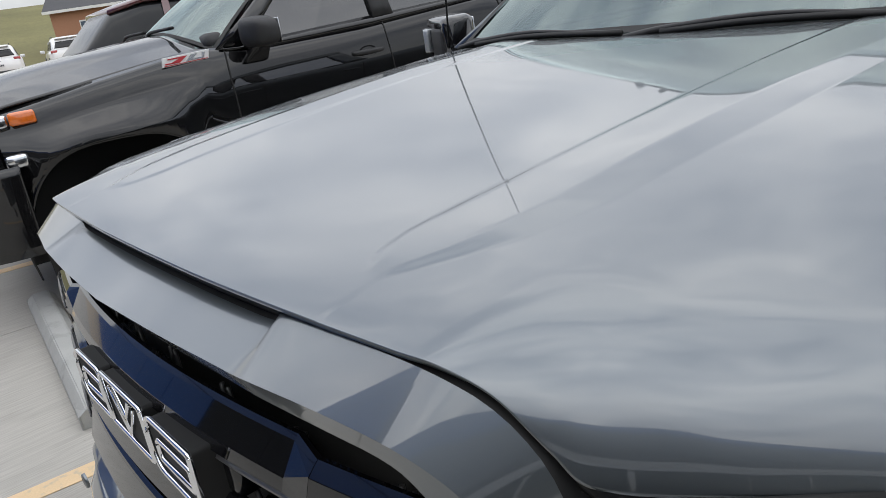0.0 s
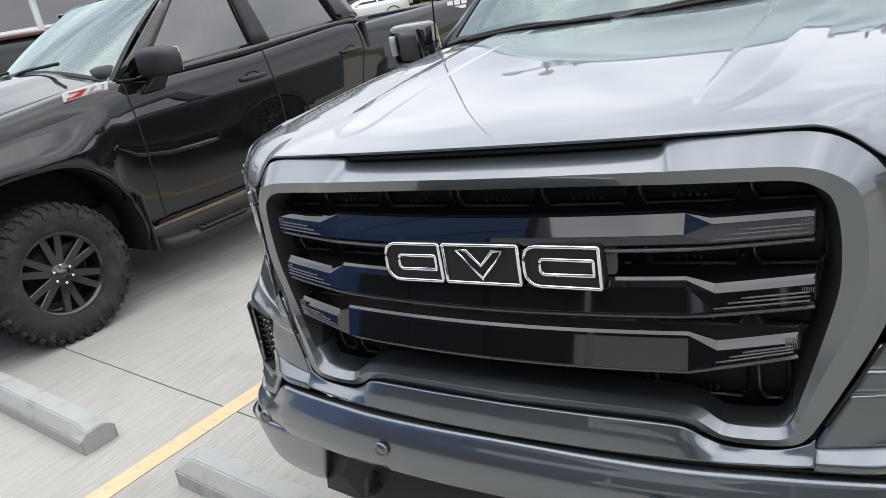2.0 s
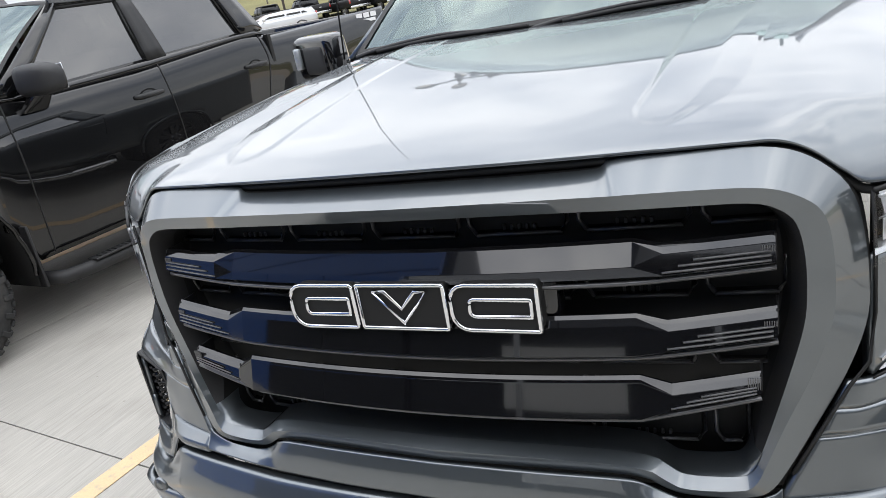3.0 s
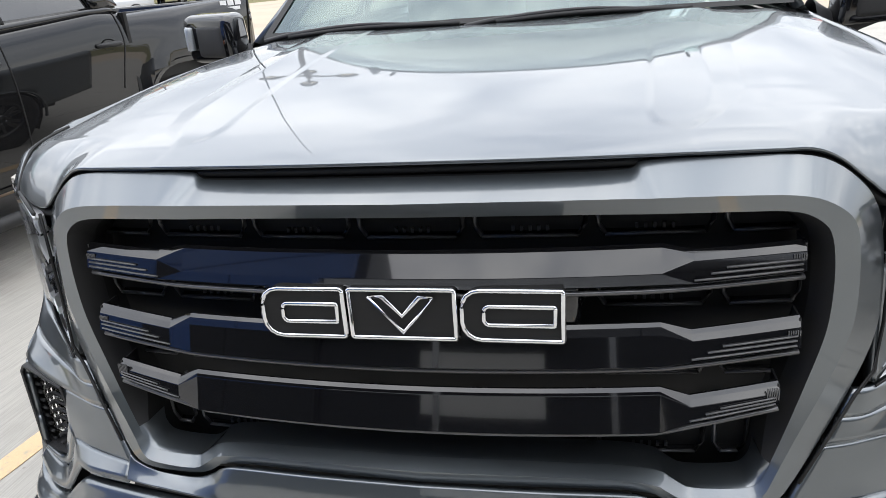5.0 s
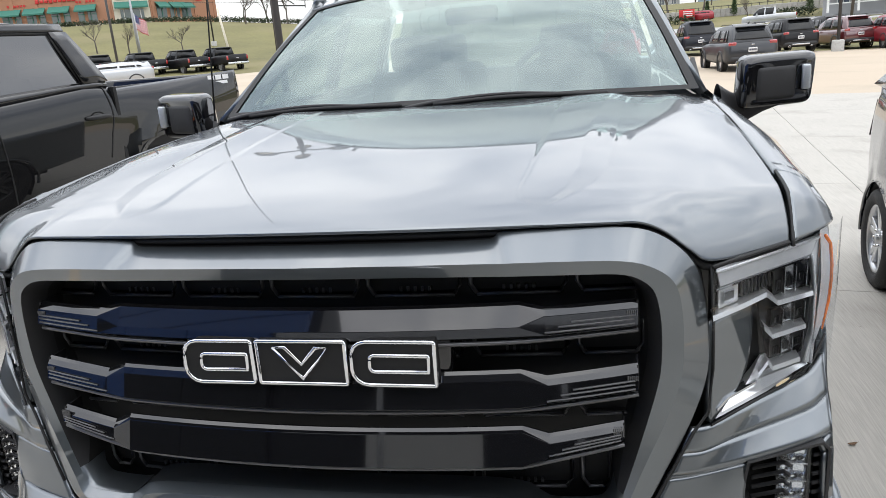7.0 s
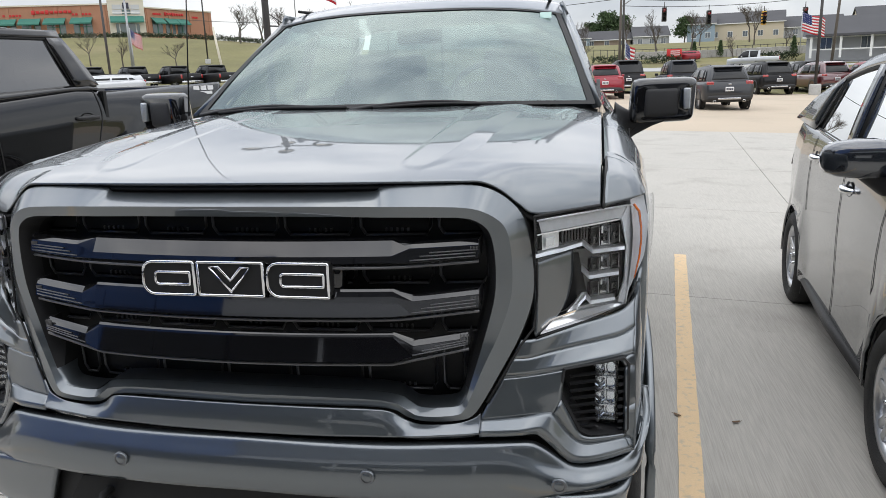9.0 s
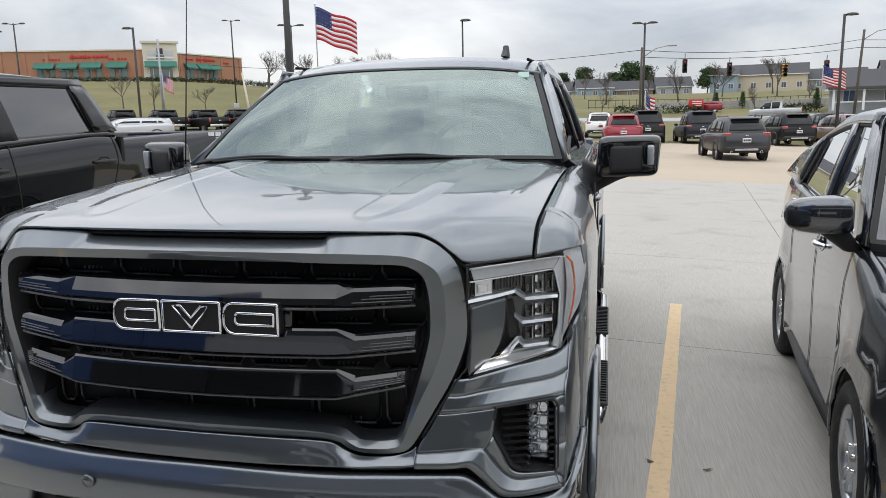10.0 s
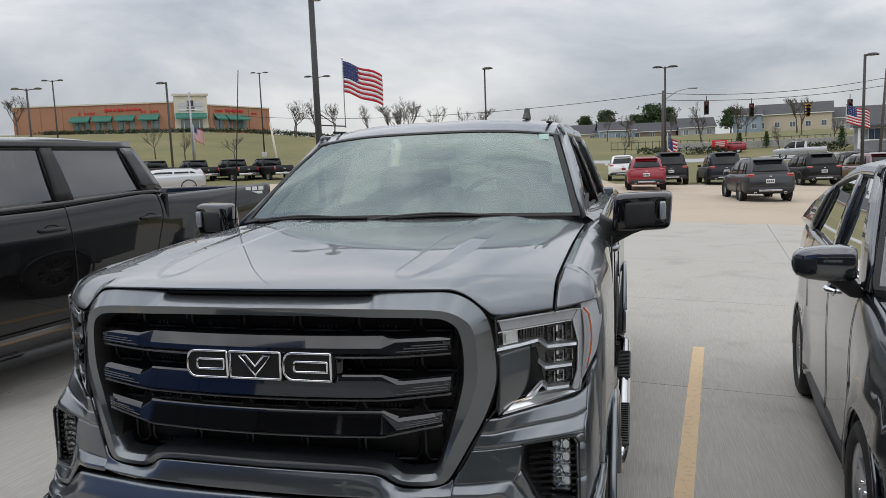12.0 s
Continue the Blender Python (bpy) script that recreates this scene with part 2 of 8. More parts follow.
M_LEAFDRY = mat("dry_brown_leaf", (0.13, 0.075, 0.04), 0.8, var=0.3, scale=90)
M_POLE = mat("dark_bronze_pole_paint", (0.045, 0.042, 0.04), 0.5, 0.2, var=0.1)
M_GALV = mat("galvanised_pole", (0.36, 0.37, 0.38), 0.5, 0.5, var=0.1)
M_BRICK = mat("orange_brick_wall", (0.37, 0.19, 0.118), 0.9, var=0.12, scale=0.5, fine=9)
M_CREAM = mat("cream_stucco", (0.62, 0.58, 0.48), 0.9, var=0.06, scale=0.5)
M_AWNING = mat("green_awning_cloth", (0.035, 0.16, 0.12), 0.7, var=0.1)
M_SIGNRED = mat("red_sign_letters", (0.5, 0.02, 0.02), 0.5, var=0.05)
M_SHOPGLASS = mat("shop_window_glass", (0.06, 0.10, 0.10), 0.10, 0.0, 0.5, var=0.35, scale=0.6)
M_SIDING = mat("beige_house_siding", (0.50, 0.44, 0.34), 0.9, var=0.06, scale=0.3)
M_BROWNSIDING = mat("brown_house_siding", (0.24, 0.19, 0.15), 0.9, var=0.08, scale=0.3)
M_BLUESIDING = mat("blue_grey_house_siding", (0.25, 0.32, 0.38), 0.9, var=0.06, scale=0.3)
M_GREYSIDING = mat("grey_house_siding", (0.36, 0.37, 0.38), 0.9, var=0.06, scale=0.3)
M_ROOFING = mat("dark_shingle_roof", (0.075, 0.075, 0.08), 0.95, var=0.15, scale=0.4)
M_TRIM = mat("white_house_trim", (0.7, 0.7, 0.68), 0.7, var=0.04)
M_WINDOWPANE = mat("house_window_pane", (0.09, 0.11, 0.13), 0.1, 0.0, 0.5, var=0.2)
M_FLAGRED = mat("flag_red_cloth", (0.45, 0.02, 0.03), 0.8, var=0.1)
M_FLAGWHITE = mat("flag_white_cloth", (0.72, 0.72, 0.72), 0.8, var=0.05)
M_FLAGBLUE = mat("flag_blue_cloth", (0.025, 0.035, 0.13), 0.8, var=0.1)
M_STONEWALL = mat("grey_stone_wall", (0.36, 0.35, 0.33), 0.9, var=0.25, scale=1.5, fine=6)
M_WIRE = mat("black_cable", (0.02, 0.02, 0.02), 0.6, var=0.0)
M_SIGNALYELLOW = mat("signal_yellow", (0.75, 0.38, 0.02), 0.5, var=0.05)
M_BLUEFASCIA = mat("blue_fascia_panel", (0.02, 0.10, 0.36), 0.5, 0.0, 0.1, var=0.05)
M_GREYFASCIA = mat("light_grey_fascia_panel", (0.50, 0.51, 0.52), 0.45, 0.2, 0.2, var=0.05)
M_DARKFASCIA = mat("slate_grey_fascia_panel", (0.055, 0.06, 0.07), 0.5, 0.1, 0.1, var=0.06)
M_SHOWROOM = mat("dark_showroom_glass", (0.015, 0.018, 0.02), 0.35, 0.0, 0.0, var=0.1, scale=0.4, spec=0.2)
M_STICKER = mat("pale_sticker", (0.55, 0.75, 0.68), 0.6, var=0.05)


# ---- mesh helpers ----
def mesh_from(verts, faces, smooth=True):
    me = bpy.data.meshes.new("mesh")
    me.from_pydata([tuple(v) for v in verts], [], faces)
    me.validate()
    me.update()
    for p in me.polygons:
        p.use_smooth = smooth
    return me


def part(name, me, material, parent=None, label=""):
    """Links a mesh (or a bmesh) as one object, under a thing or a part."""
    if isinstance(me, bmesh.types.BMesh):
        bm = me
        me = bpy.data.meshes.new(name)
        bm.to_mesh(me)
        bm.free()
    me.name = name
    if material and not me.materials:
        me.materials.append(material)
    ob = new(name, me)
    if parent is not None:
        ob.parent = parent
    if label:
        ob["label"] = label
    return ob


def thing(name, label, category, m=None, group="", kind=""):
    ob = new(name)
    ob.empty_display_size = 0.2
    if m is not None:
        ob.matrix_world = m
    return tagged(ob, label, category, group, kind)


def catmull(pts, n):
    """n points along a smooth curve through pts (any dimension)."""
    p = np.array(pts, float)
    if len(p) == 2:
        return [p[0] + (p[1] - p[0]) * k / (n - 1) for k in range(n)]
    d = np.r_[0, np.cumsum(np.linalg.norm(np.diff(p, axis=0), axis=1) ** 0.5 + 1e-9)]
    out = []
    for s in np.linspace(0, d[-1], n):
        i = min(max(int(np.searchsorted(d, s) - 1), 0), len(p) - 2)
        h = d[i + 1] - d[i]
        a = (s - d[i]) / h
        m0 = (p[i + 1] - p[i - 1]) / (d[i + 1] - d[i - 1]) * h if i > 0 else (p[1] - p[0])
        m1 = (p[i + 2] - p[i]) / (d[i + 2] - d[i]) * h if i < len(p) - 2 else (p[-1] - p[-2])
        out.append((2 * a**3 - 3 * a**2 + 1) * p[i] + (a**3 - 2 * a**2 + a) * m0 + (-2 * a**3 + 3 * a**2) * p[i + 1] + (a**3 - a**2) * m1)
    return out


def grid_faces(nr, nc, off=0, flip=False, close=False):
    f = []
    for r in range(nr - 1):
        for c in range(nc if close else nc - 1):
            c2 = (c + 1) % nc
            q = (off + r * nc + c, off + r * nc + c2, off + (r + 1) * nc + c2, off + (r + 1) * nc + c)
            f.append(q[::-1] if flip else q)
    return f


def grid(rows, flip=False, smooth=True, close=False):
    """A mesh from rows of equally many points."""
    nc = len(rows[0])
    return mesh_from([p for r in rows for p in r], grid_faces(len(rows), nc, 0, flip, close), smooth)


def smooth_grid(rows, nr, nc, flip=False):
    """A grid through control points, made finer both ways by smooth curves."""
    a = [catmull(r, nc) for r in rows]
    cols = [catmull([a[r][c] for r in range(len(a))], nr) for c in range(nc)]
    return [[cols[c][r] for c in range(nc)] for r in range(nr)]


def mirror_rows(rows):
    """Rows given from the middle (x = 0) outwards become rows from side to side."""
    return [[(-p[0], p[1], p[2]) for p in reversed(r[1:])] + [tuple(p) for p in r] for r in rows]


def flipx(me):
    """A mirrored copy of a mesh, across x = 0."""
    c = me.copy()
    bm = bmesh.new()
    bm.from_mesh(c)
    for v in bm.verts:
        v.co.x = -v.co.x
    bmesh.ops.reverse_faces(bm, faces=bm.faces)
    bm.to_mesh(c)
    bm.free()
    return c


def thick(ob, t, offset=-1.0):
    s = ob.modifiers.new("thickness", "SOLIDIFY")
    s.thickness, s.offset = t, offset
    return ob


def box_mesh(sx, sy, sz, bevel=0.0, at=(0, 0, 0), seg=2):
    bm = bmesh.new()
    bmesh.ops.create_cube(bm, size=1, matrix=Matrix.Translation(at) @ Matrix.Diagonal((sx, sy, sz, 1)))
    if bevel:
        bmesh.ops.bevel(bm, geom=bm.edges[:], offset=bevel, segments=seg, affect="EDGES", profile=0.5)
    me = bpy.data.meshes.new("box")
    bm.to_mesh(me)
    bm.free()
    for p in me.polygons:
        p.use_smooth = bevel > 0 and seg > 1
    return me


def prism(poly, y0, y1, bevel=0.0, axis="y", seg=2, smooth=False):
    """A polygon in x and z drawn out along y (or in x, y along z; or in y, z along x)."""
    def put(a, b, d):
        return {"y": (a, d, b), "z": (a, b, d), "x": (d, a, b)}[axis]
    n = len(poly)
    bm = bmesh.new()
    v0 = [bm.verts.new(put(a, b, y0)) for a, b in poly]
    v1 = [bm.verts.new(put(a, b, y1)) for a, b in poly]
    bm.faces.new(v0)
    bm.faces.new(v1[::-1])
    for i in range(n):
        bm.faces.new((v0[i], v1[i], v1[(i + 1) % n], v0[(i + 1) % n]))
    bmesh.ops.recalc_face_normals(bm, faces=bm.faces)
    if bevel:
        bmesh.ops.bevel(bm, geom=bm.edges[:], offset=bevel, segments=seg, affect="EDGES", profile=0.5)
    me = bpy.data.meshes.new("prism")
    bm.to_mesh(me)
    bm.free()
    for p in me.polygons:
        p.use_smooth = smooth
    return me


def tube(pts, r, n=8, cap=True):
    """A round bar along points; r is one radius or one for each point."""
    pts = [Vector(p) for p in pts]
    rs = r if isinstance(r, (list, tuple)) else [r] * len(pts)
    rows = []
    up = Vector((0, 0, 1))
    for i, p in enumerate(pts):
        d = (pts[min(i + 1, len(pts) - 1)] - pts[max(i - 1, 0)]).normalized()
        a = d.cross(up if abs(d.z) < 0.95 else Vector((1, 0, 0))).normalized()
        b = d.cross(a)
        rows.append([p + rs[i] * (math.cos(k * math.tau / n) * a + math.sin(k * math.tau / n) * b) for k in range(n)])
    verts = [v for row in rows for v in row]
    faces = grid_faces(len(rows), n, 0, False, True)
    if cap:
        faces += [tuple(range(n - 1, -1, -1)), tuple(range(len(verts) - n, len(verts)))]
    return mesh_from(verts, faces)


def lathe(profile, n=32, axis="x"):
    """Turns (radius, along) points round an axis."""
    rows = []
    for r, a in profile:
        row = []
        for k in range(n):
            c, s = r * math.cos(k * math.tau / n), r * math.sin(k * math.tau / n)
            row.append((a, c, s) if axis == "x" else ((c, a, s) if axis == "y" else (c, s, a)))
        rows.append(row)
    return grid(rows, close=True)


def join(meshes, smooth=None):
    """One mesh out of several."""
    bm = bmesh.new()
    for me in meshes:
        bm.from_mesh(me)
    me = bpy.data.meshes.new("joined")
    bm.to_mesh(me)
    bm.free()
    return me


def moved(me, m):
    c = me.copy()
    c.transform(m)
    if m.determinant() < 0:
        c.flip_normals()
    return c


def lerp(xs, ys, x):
    return float(np.interp(x, xs, ys))


def sstep(a, b, x):
    t = min(1.0, max(0.0, (x - a) / (b - a)))
    return t * t * (3 - 2 * t)


def terrain(x, y):
    """Height of the ground: a lot that falls to the right, a grass bank and a hill behind it."""
    near = -0.045 * (x + 0.3) if x < -0.3 else -0.03 * (x + 0.3)
    near = min(0.75, max(-0.45, near))
    r = math.hypot(x, y)
    ang = math.degrees(math.atan2(x, y))
    left = lerp([0, 58, 70, 95, 118, 128, 400, 2000], [0, 0, 0.7, 4.0, 7.6, 8.0, 9, 12], r)
    right = lerp([0, 60, 90, 105, 140, 190, 400, 2000], [0, 0.3, 1.2, 2.3, 4.2, 6.3, 8.5, 12], r)
    k = sstep(-34, -6, ang) if ang > -100 else 0
    return near * (1 - 0.6 * sstep(50, 120, r)) + (left * (1 - k) + right * k) * (1 if y > -20 else 0)

# ---- ground, slabs, lines, wheel stops ----
LOT_TURN = -6.0


def lot(u, v):
    """A point of the parking grid in the world."""
    a = radians(LOT_TURN)
    return (u * math.cos(a) - v * math.sin(a), u * math.sin(a) + v * math.cos(a))


def build_ground():
    rings = [0.0, 3, 6, 10, 15, 20, 26, 33, 40, 47, 54, 60, 66, 72, 80, 88, 96, 104, 112, 120, 130, 145, 165, 190, 230, 300, 420, 650, 1000, 1800]
    n = 180
    verts, faces, kinds = [(0, 0, terrain(0, 0) - 0.13)], [], []
    for r in rings[1:]:
        for k in range(n):
            a = k * math.tau / n
            x, y = r * math.sin(a), r * math.cos(a)
            verts.append((x, y, terrain(x, y) - (0.13 if r < 60 else 0.02)))
    for k in range(n):
        faces.append((0, 1 + (k + 1) % n, 1 + k))
    for i in range(len(rings) - 2):
        for k in range(n):
            k2 = (k + 1) % n
            faces.append((1 + i * n + k, 1 + i * n + k2, 1 + (i + 1) * n + k2, 1 + (i + 1) * n + k))
    me = mesh_from(verts, faces)
    tagged(part("ground", me, M_GRASS), "winter-brown mown grass ground rising to a bank", "ground", kind="structure")


def sheet(name, pts_fn, nu, nv, lift, material, label, category):
    rows = []
    for j in range(nv + 1):
        row = []
        for i in range(nu + 1):
            x, y = pts_fn(i / nu, j / nv)
            row.append((x, y, terrain(x, y) + lift))
        rows.append(row)
    ob = part(name, grid(rows), material)
    thick(ob, 0.12)
    return tagged(ob, label, category, kind="structure")


def build_paving():
    # older tan pavement behind the concrete bays
    sheet("pavement", lambda a, b: lot(-45 + 85 * a, -14 + (58 if a > 0.45 else 66) * b), 40, 40, -0.10, M_LOT, "tan weathered pavement of the sales lot", "pavement")
    # road along the lot
    sheet("road", lambda a, b: (-20 + 170 * a, 80 + 9 * b + 8 * a), 60, 6, 0.03, M_ROAD, "pale asphalt road beside the sales lot", "road")
    # concrete slabs with open joints
    floor = thing("concrete_floor", "pale brushed concrete parking bays with saw-cut joints", "pavement", kind="structure")
    us = [-13.65, -10.42, -7.19, -3.95, -0.72, 2.505, 5.74, 8.97, 12.2]
    vs = [-10.3, -6.68, -3.06, 0.56, 4.18, 7.8, 11.4, 15.0, 18.4]
    gap = 0.004
    for i in range(len(us) - 1):
        for j in range(len(vs) - 1):
            top, bot = [], []
            for u, v in ((us[i] + gap, vs[j] + gap), (us[i + 1] - gap, vs[j] + gap), (us[i + 1] - gap, vs[j + 1] - gap), (us[i] + gap, vs[j + 1] - gap)):
                x, y = lot(u, v)
                top.append((x, y, terrain(x, y)))
            # split where the fall of the ground changes
            seg = 6
            rows = []
            for b in range(seg + 1):
                row = []
                for a in range(seg + 1):
                    u = us[i] + gap + (us[i + 1] - us[i] - 2 * gap) * a / seg
                    v = vs[j] + gap + (vs[j + 1] - vs[j] - 2 * gap) * b / seg
                    x, y = lot(u, v)
                    row.append((x, y, terrain(x, y)))
                rows.append(row)
            ob = part("slab", grid(rows, smooth=False), M_CONCRETE, floor)
            thick(ob, 0.06)
    # parking lines
    for u, v0, v1 in ((-2.06, -1.1, 5.4), (1.17, -1.1, 5.47), (-5.3, -1.1, 5.4), (4.4, -1.1, 5.4)):
        rows = []
        for k in range(40):
            v = v0 + (v1 - v0) * k / 39
            row = []
            for s in (-1, 1):
                x, y = lot(u + s * (0.052 + 0.002 * math.sin(k * 2.3 + s)), v)
                row.append((x, y, terrain(x, y) + 0.004))
            rows.append(row)
        ob = part("parking_line", grid(rows, smooth=False), M_YELLOW)
        thick(ob, 0.003)
        tagged(ob, "worn yellow painted parking line on concrete", "road marking", "parking lines", "structure")


def wheel_stop(u0, u1, v):
    """A precast block with chamfered long edges, lying along the grid's u."""
    prof = [(-0.085, 0.0), (-0.085, 0.075), (-0.045, 0.135), (0.045, 0.135), (0.085, 0.075), (0.085, 0.0)]
    L = u1 - u0
    rows = []
    for a, k in ((0, 0.0), (0.003, 1.0), (0.09, 1.0), (L - 0.09, 1.0), (L - 0.003, 1.0), (L, 0.0)):
        drop = 0.03 if a < 0.05 or a > L - 0.05 else 0
        rows.append([(a, y * (1 if k else 0.96), max(0.0, z - (drop if z > 0.1 else 0))) for y, z in prof])
    verts = [p for r in rows for p in r]
    n = len(prof)
    faces = grid_faces(len(rows), n, 0, False, True) + [tuple(range(n)), tuple(range(len(verts) - 1, len(verts) - n - 1, -1))]
    me = mesh_from(verts, faces, False)
    bm = bmesh.new()
    bm.from_mesh(me)
    bmesh.ops.recalc_face_normals(bm, faces=bm.faces)
    bmesh.ops.bevel(bm, geom=[e for e in bm.edges if e.calc_length() > 0.05], offset=0.006, segments=2, affect="EDGES")
    bm.to_mesh(me)
    bm.free()
    x, y = lot(u0, v)
    x1, y1 = lot(u1, v)
    z, z1 = terrain(x, y), terrain(x1, y1)
    ob = part("wheel_stop", me, M_STOP)
    ob.matrix_world = pose(x, y, z - 0.004, 0, math.degrees(math.atan2(z - z1, L)), LOT_TURN)
    tagged(ob, "chipped grey precast concrete wheel stop on the bay", "wheel stop", "wheel stops", "")
    # end scuff stays part of the block
    return ob


build_ground()
build_paving()
wheel_stop(-4.24, -2.405, 0.085)
wheel_stop(-1.80, 0.04, 0.165)
wheel_stop(1.60, 3.43, 0.20)

# ---- vehicles: shared pieces ----
def strip(a, b, t=0.02, n=2):
    """A plate between two polylines of equal length."""
    rows = [[tuple(Vector(p).lerp(Vector(q), k / (n - 1))) for p, q in zip(a, b)] for k in range(n)]
    return grid(rows)


def tyre_mesh(r, width, rim_r, lugs=0):
    h = width / 2
    prof = [(rim_r - 0.02, -h * 0.72), (rim_r, -h * 0.86), (rim_r + 0.02, -h * 0.98), ((r + rim_r) / 2, -h * 1.06), (r - 0.035, -h * 0.98), (r - 0.012, -h * 0.86), (r, -h * 0.62), (r, 0), (r, h * 0.62), (r - 0.012, h * 0.86), (r - 0.035, h * 0.98), ((r + rim_r) / 2, h * 1.06), (rim_r + 0.02, h * 0.98), (rim_r, h * 0.86), (rim_r - 0.02, h * 0.72)]
    out = [lathe(prof, 48)]
    if lugs:
        lug = box_mesh(0.060, 0.034, 0.020, 0.004, seg=1)
        mid = box_mesh(0.050, 0.030, 0.016, 0.004, seg=1)
        for k in range(lugs):
            a = 360 * k / lugs
            for s in (-1, 1):
                out.append(moved(lug, pose(0, 0, 0, a + s * 2.2, 0, 0) @ pose(s * h * 0.80, 0, r - 0.004, 0, s * 22, 12 * s)))
                out.append(moved(mid, pose(0, 0, 0, a + 3 + s * 3, 0, 0) @ pose(s * h * 0.30, 0, r + 0.002, 0, 0, -18 * s)))
                if k % 2 == 0:
                    out.append(moved(lug, pose(0, 0, 0, a, 0, 0) @ pose(s * h * 1.0, 0, r - 0.042, 0, s * 78, 0)))
    return out[0], (join(out[1:]) if lugs else None)


def spoke_mesh(r0, r1, w0, w1, depth, dish):
    """One spoke along z, with its face at x = dish, growing narrower outwards."""
    poly = [(-w0 / 2, r0), (w0 / 2, r0), (w1 / 2, r1), (-w1 / 2, r1)]
    me = prism(poly, -depth, 0.0, 0.004, axis="x", seg=1)
    c = me.copy()
    for v in c.vertices:
        k = (v.co.z - r0) / (r1 - r0)
        v.co.x += dish * math.sin(k * math.pi / 2)
    return c


def wheel(name, parent, at, r, width, rim_r, style, side, lugs=0):
    """A wheel with its hub at `at`; side = +1 where its face looks to +x."""
    w = new(name)
    w.parent = parent
    w.matrix_local = pose(*at) @ (Matrix.Identity(4) if side > 0 else pose(0, 0, 0, 0, 0, 180))
    carcass, tread = tyre_mesh(r, width, rim_r, lugs)
    part("tyre", carcass, M_TYRE, w)
    if tread:
        tagged(part("tread", tread, M_TYRE, w), kind="stuff")
    h = width / 2
    metal = M_BLACKRIM if style == "black" else M_ALLOY
    barrel = lathe([(rim_r - 0.005, -h * 0.8), (rim_r - 0.03, -h * 0.3), (rim_r - 0.035, h * 0.55), (rim_r - 0.022, h * 0.80), (rim_r + 0.004, h * 0.86), (rim_r + 0.006, h * 0.80), (rim_r - 0.005, -h * 0.8)], 48)
    part("rim", barrel, metal, w)
    n = 6 if style == "black" else 5
    face = h * 0.62
    for k in range(n):
        a = 360 * k / n
        for s in (-1, 1):
            sp = spoke_mesh(0.05, rim_r - 0.015, 0.050, 0.044, 0.035, 0.012)
            part("spoke", moved(sp, pose(0, 0, 0, a, 0, 0) @ pose(face, 0, 0, s * (11.0 if style == "black" else 9.5), 0, 0)), metal, w)
    part("hub_cap", lathe([(0.075, face - 0.06), (0.075, face - 0.004), (0.06, face + 0.006), (0.036, face + 0.008), (0.034, face + 0.022), (0.0, face + 0.024)], 24), metal, w)
    nut = lathe([(0.011, 0), (0.011, 0.022), (0.007, 0.028), (0.0, 0.028)], 6)
    for k in range(n):
        a = math.tau * (k + 0.5) / n
        part("lug_nut", moved(nut, pose(face - 0.002, 0.058 * math.cos(a), 0.058 * math.sin(a))), M_CHROME, w)
    part("brake_disc", lathe([(0.0, -0.02), (rim_r * 0.72, -0.02), (rim_r * 0.72, 0.0), (0.0, 0.0)], 32), M_PLASTIC if style == "black" else M_SATIN, w)
    part("brake_caliper", box_mesh(0.07, 0.13, 0.09, 0.015, (0.0, 0.10, rim_r * 0.42)), M_PLASTIC if style == "black" else M_ALLOY, w)
    return w


def arch_z(y, hubs, r, hub_z, base):
    z = base
    for h in hubs:
        d = abs(y - h)
        if d < r:
            z = max(z, hub_z + math.sqrt(r * r - d * d))
    return z


def side_panel(ys, top, wide, base, hubs, arch_r, hub_z, fracs, xs):
    """The painted side from the shoulder down to the sill, cut round the wheels. top(y) gives x and z; wide(y) the widest x."""
    rows = []
    for f, k in zip(fracs, xs):
        row = []
        for y in ys:
            xt, zt = top(y)
            zb = arch_z(y, hubs, arch_r, hub_z, base(y))
            z = zt + (base(y) - zt) * f
            z = max(z, zb)
            row.append((xt + (wide(y) - xt) * k, y, z))
        rows.append(row)
    return grid(rows, flip=True)


def sample_y(y0, y1, hubs, r, step=0.12):
    ys = set(np.round(np.arange(y0, y1, step), 3)) | {round(y1, 3), round(y0, 3)}
    for h in hubs:
        for k in range(-14, 15):
            ys.add(round(h + r * math.sin(k / 14 * math.pi / 2), 4))
    return sorted(y for y in ys if y0 - 1e-6 <= y <= y1 + 1e-6)


def liner(parent, hub_y, x0, x1, r, hub_z):
    rows = []
    for x in (x0, x1):
        rows.append([(x, hub_y + r * math.cos(a), hub_z + r * math.sin(a)) for a in np.linspace(-0.5, math.pi + 0.5, 24)])
    ob = part("wheel_arch_liner", grid(rows), M_DARK, parent)
    thick(ob, 0.01)
    cap = part("wheel_arch_liner", prism([(hub_y + r * math.cos(a), hub_z + r * math.sin(a)) for a in np.linspace(-0.5, math.pi + 0.5, 16)], x1 - 0.01, x1 + 0.01, axis="x"), M_DARK, parent)


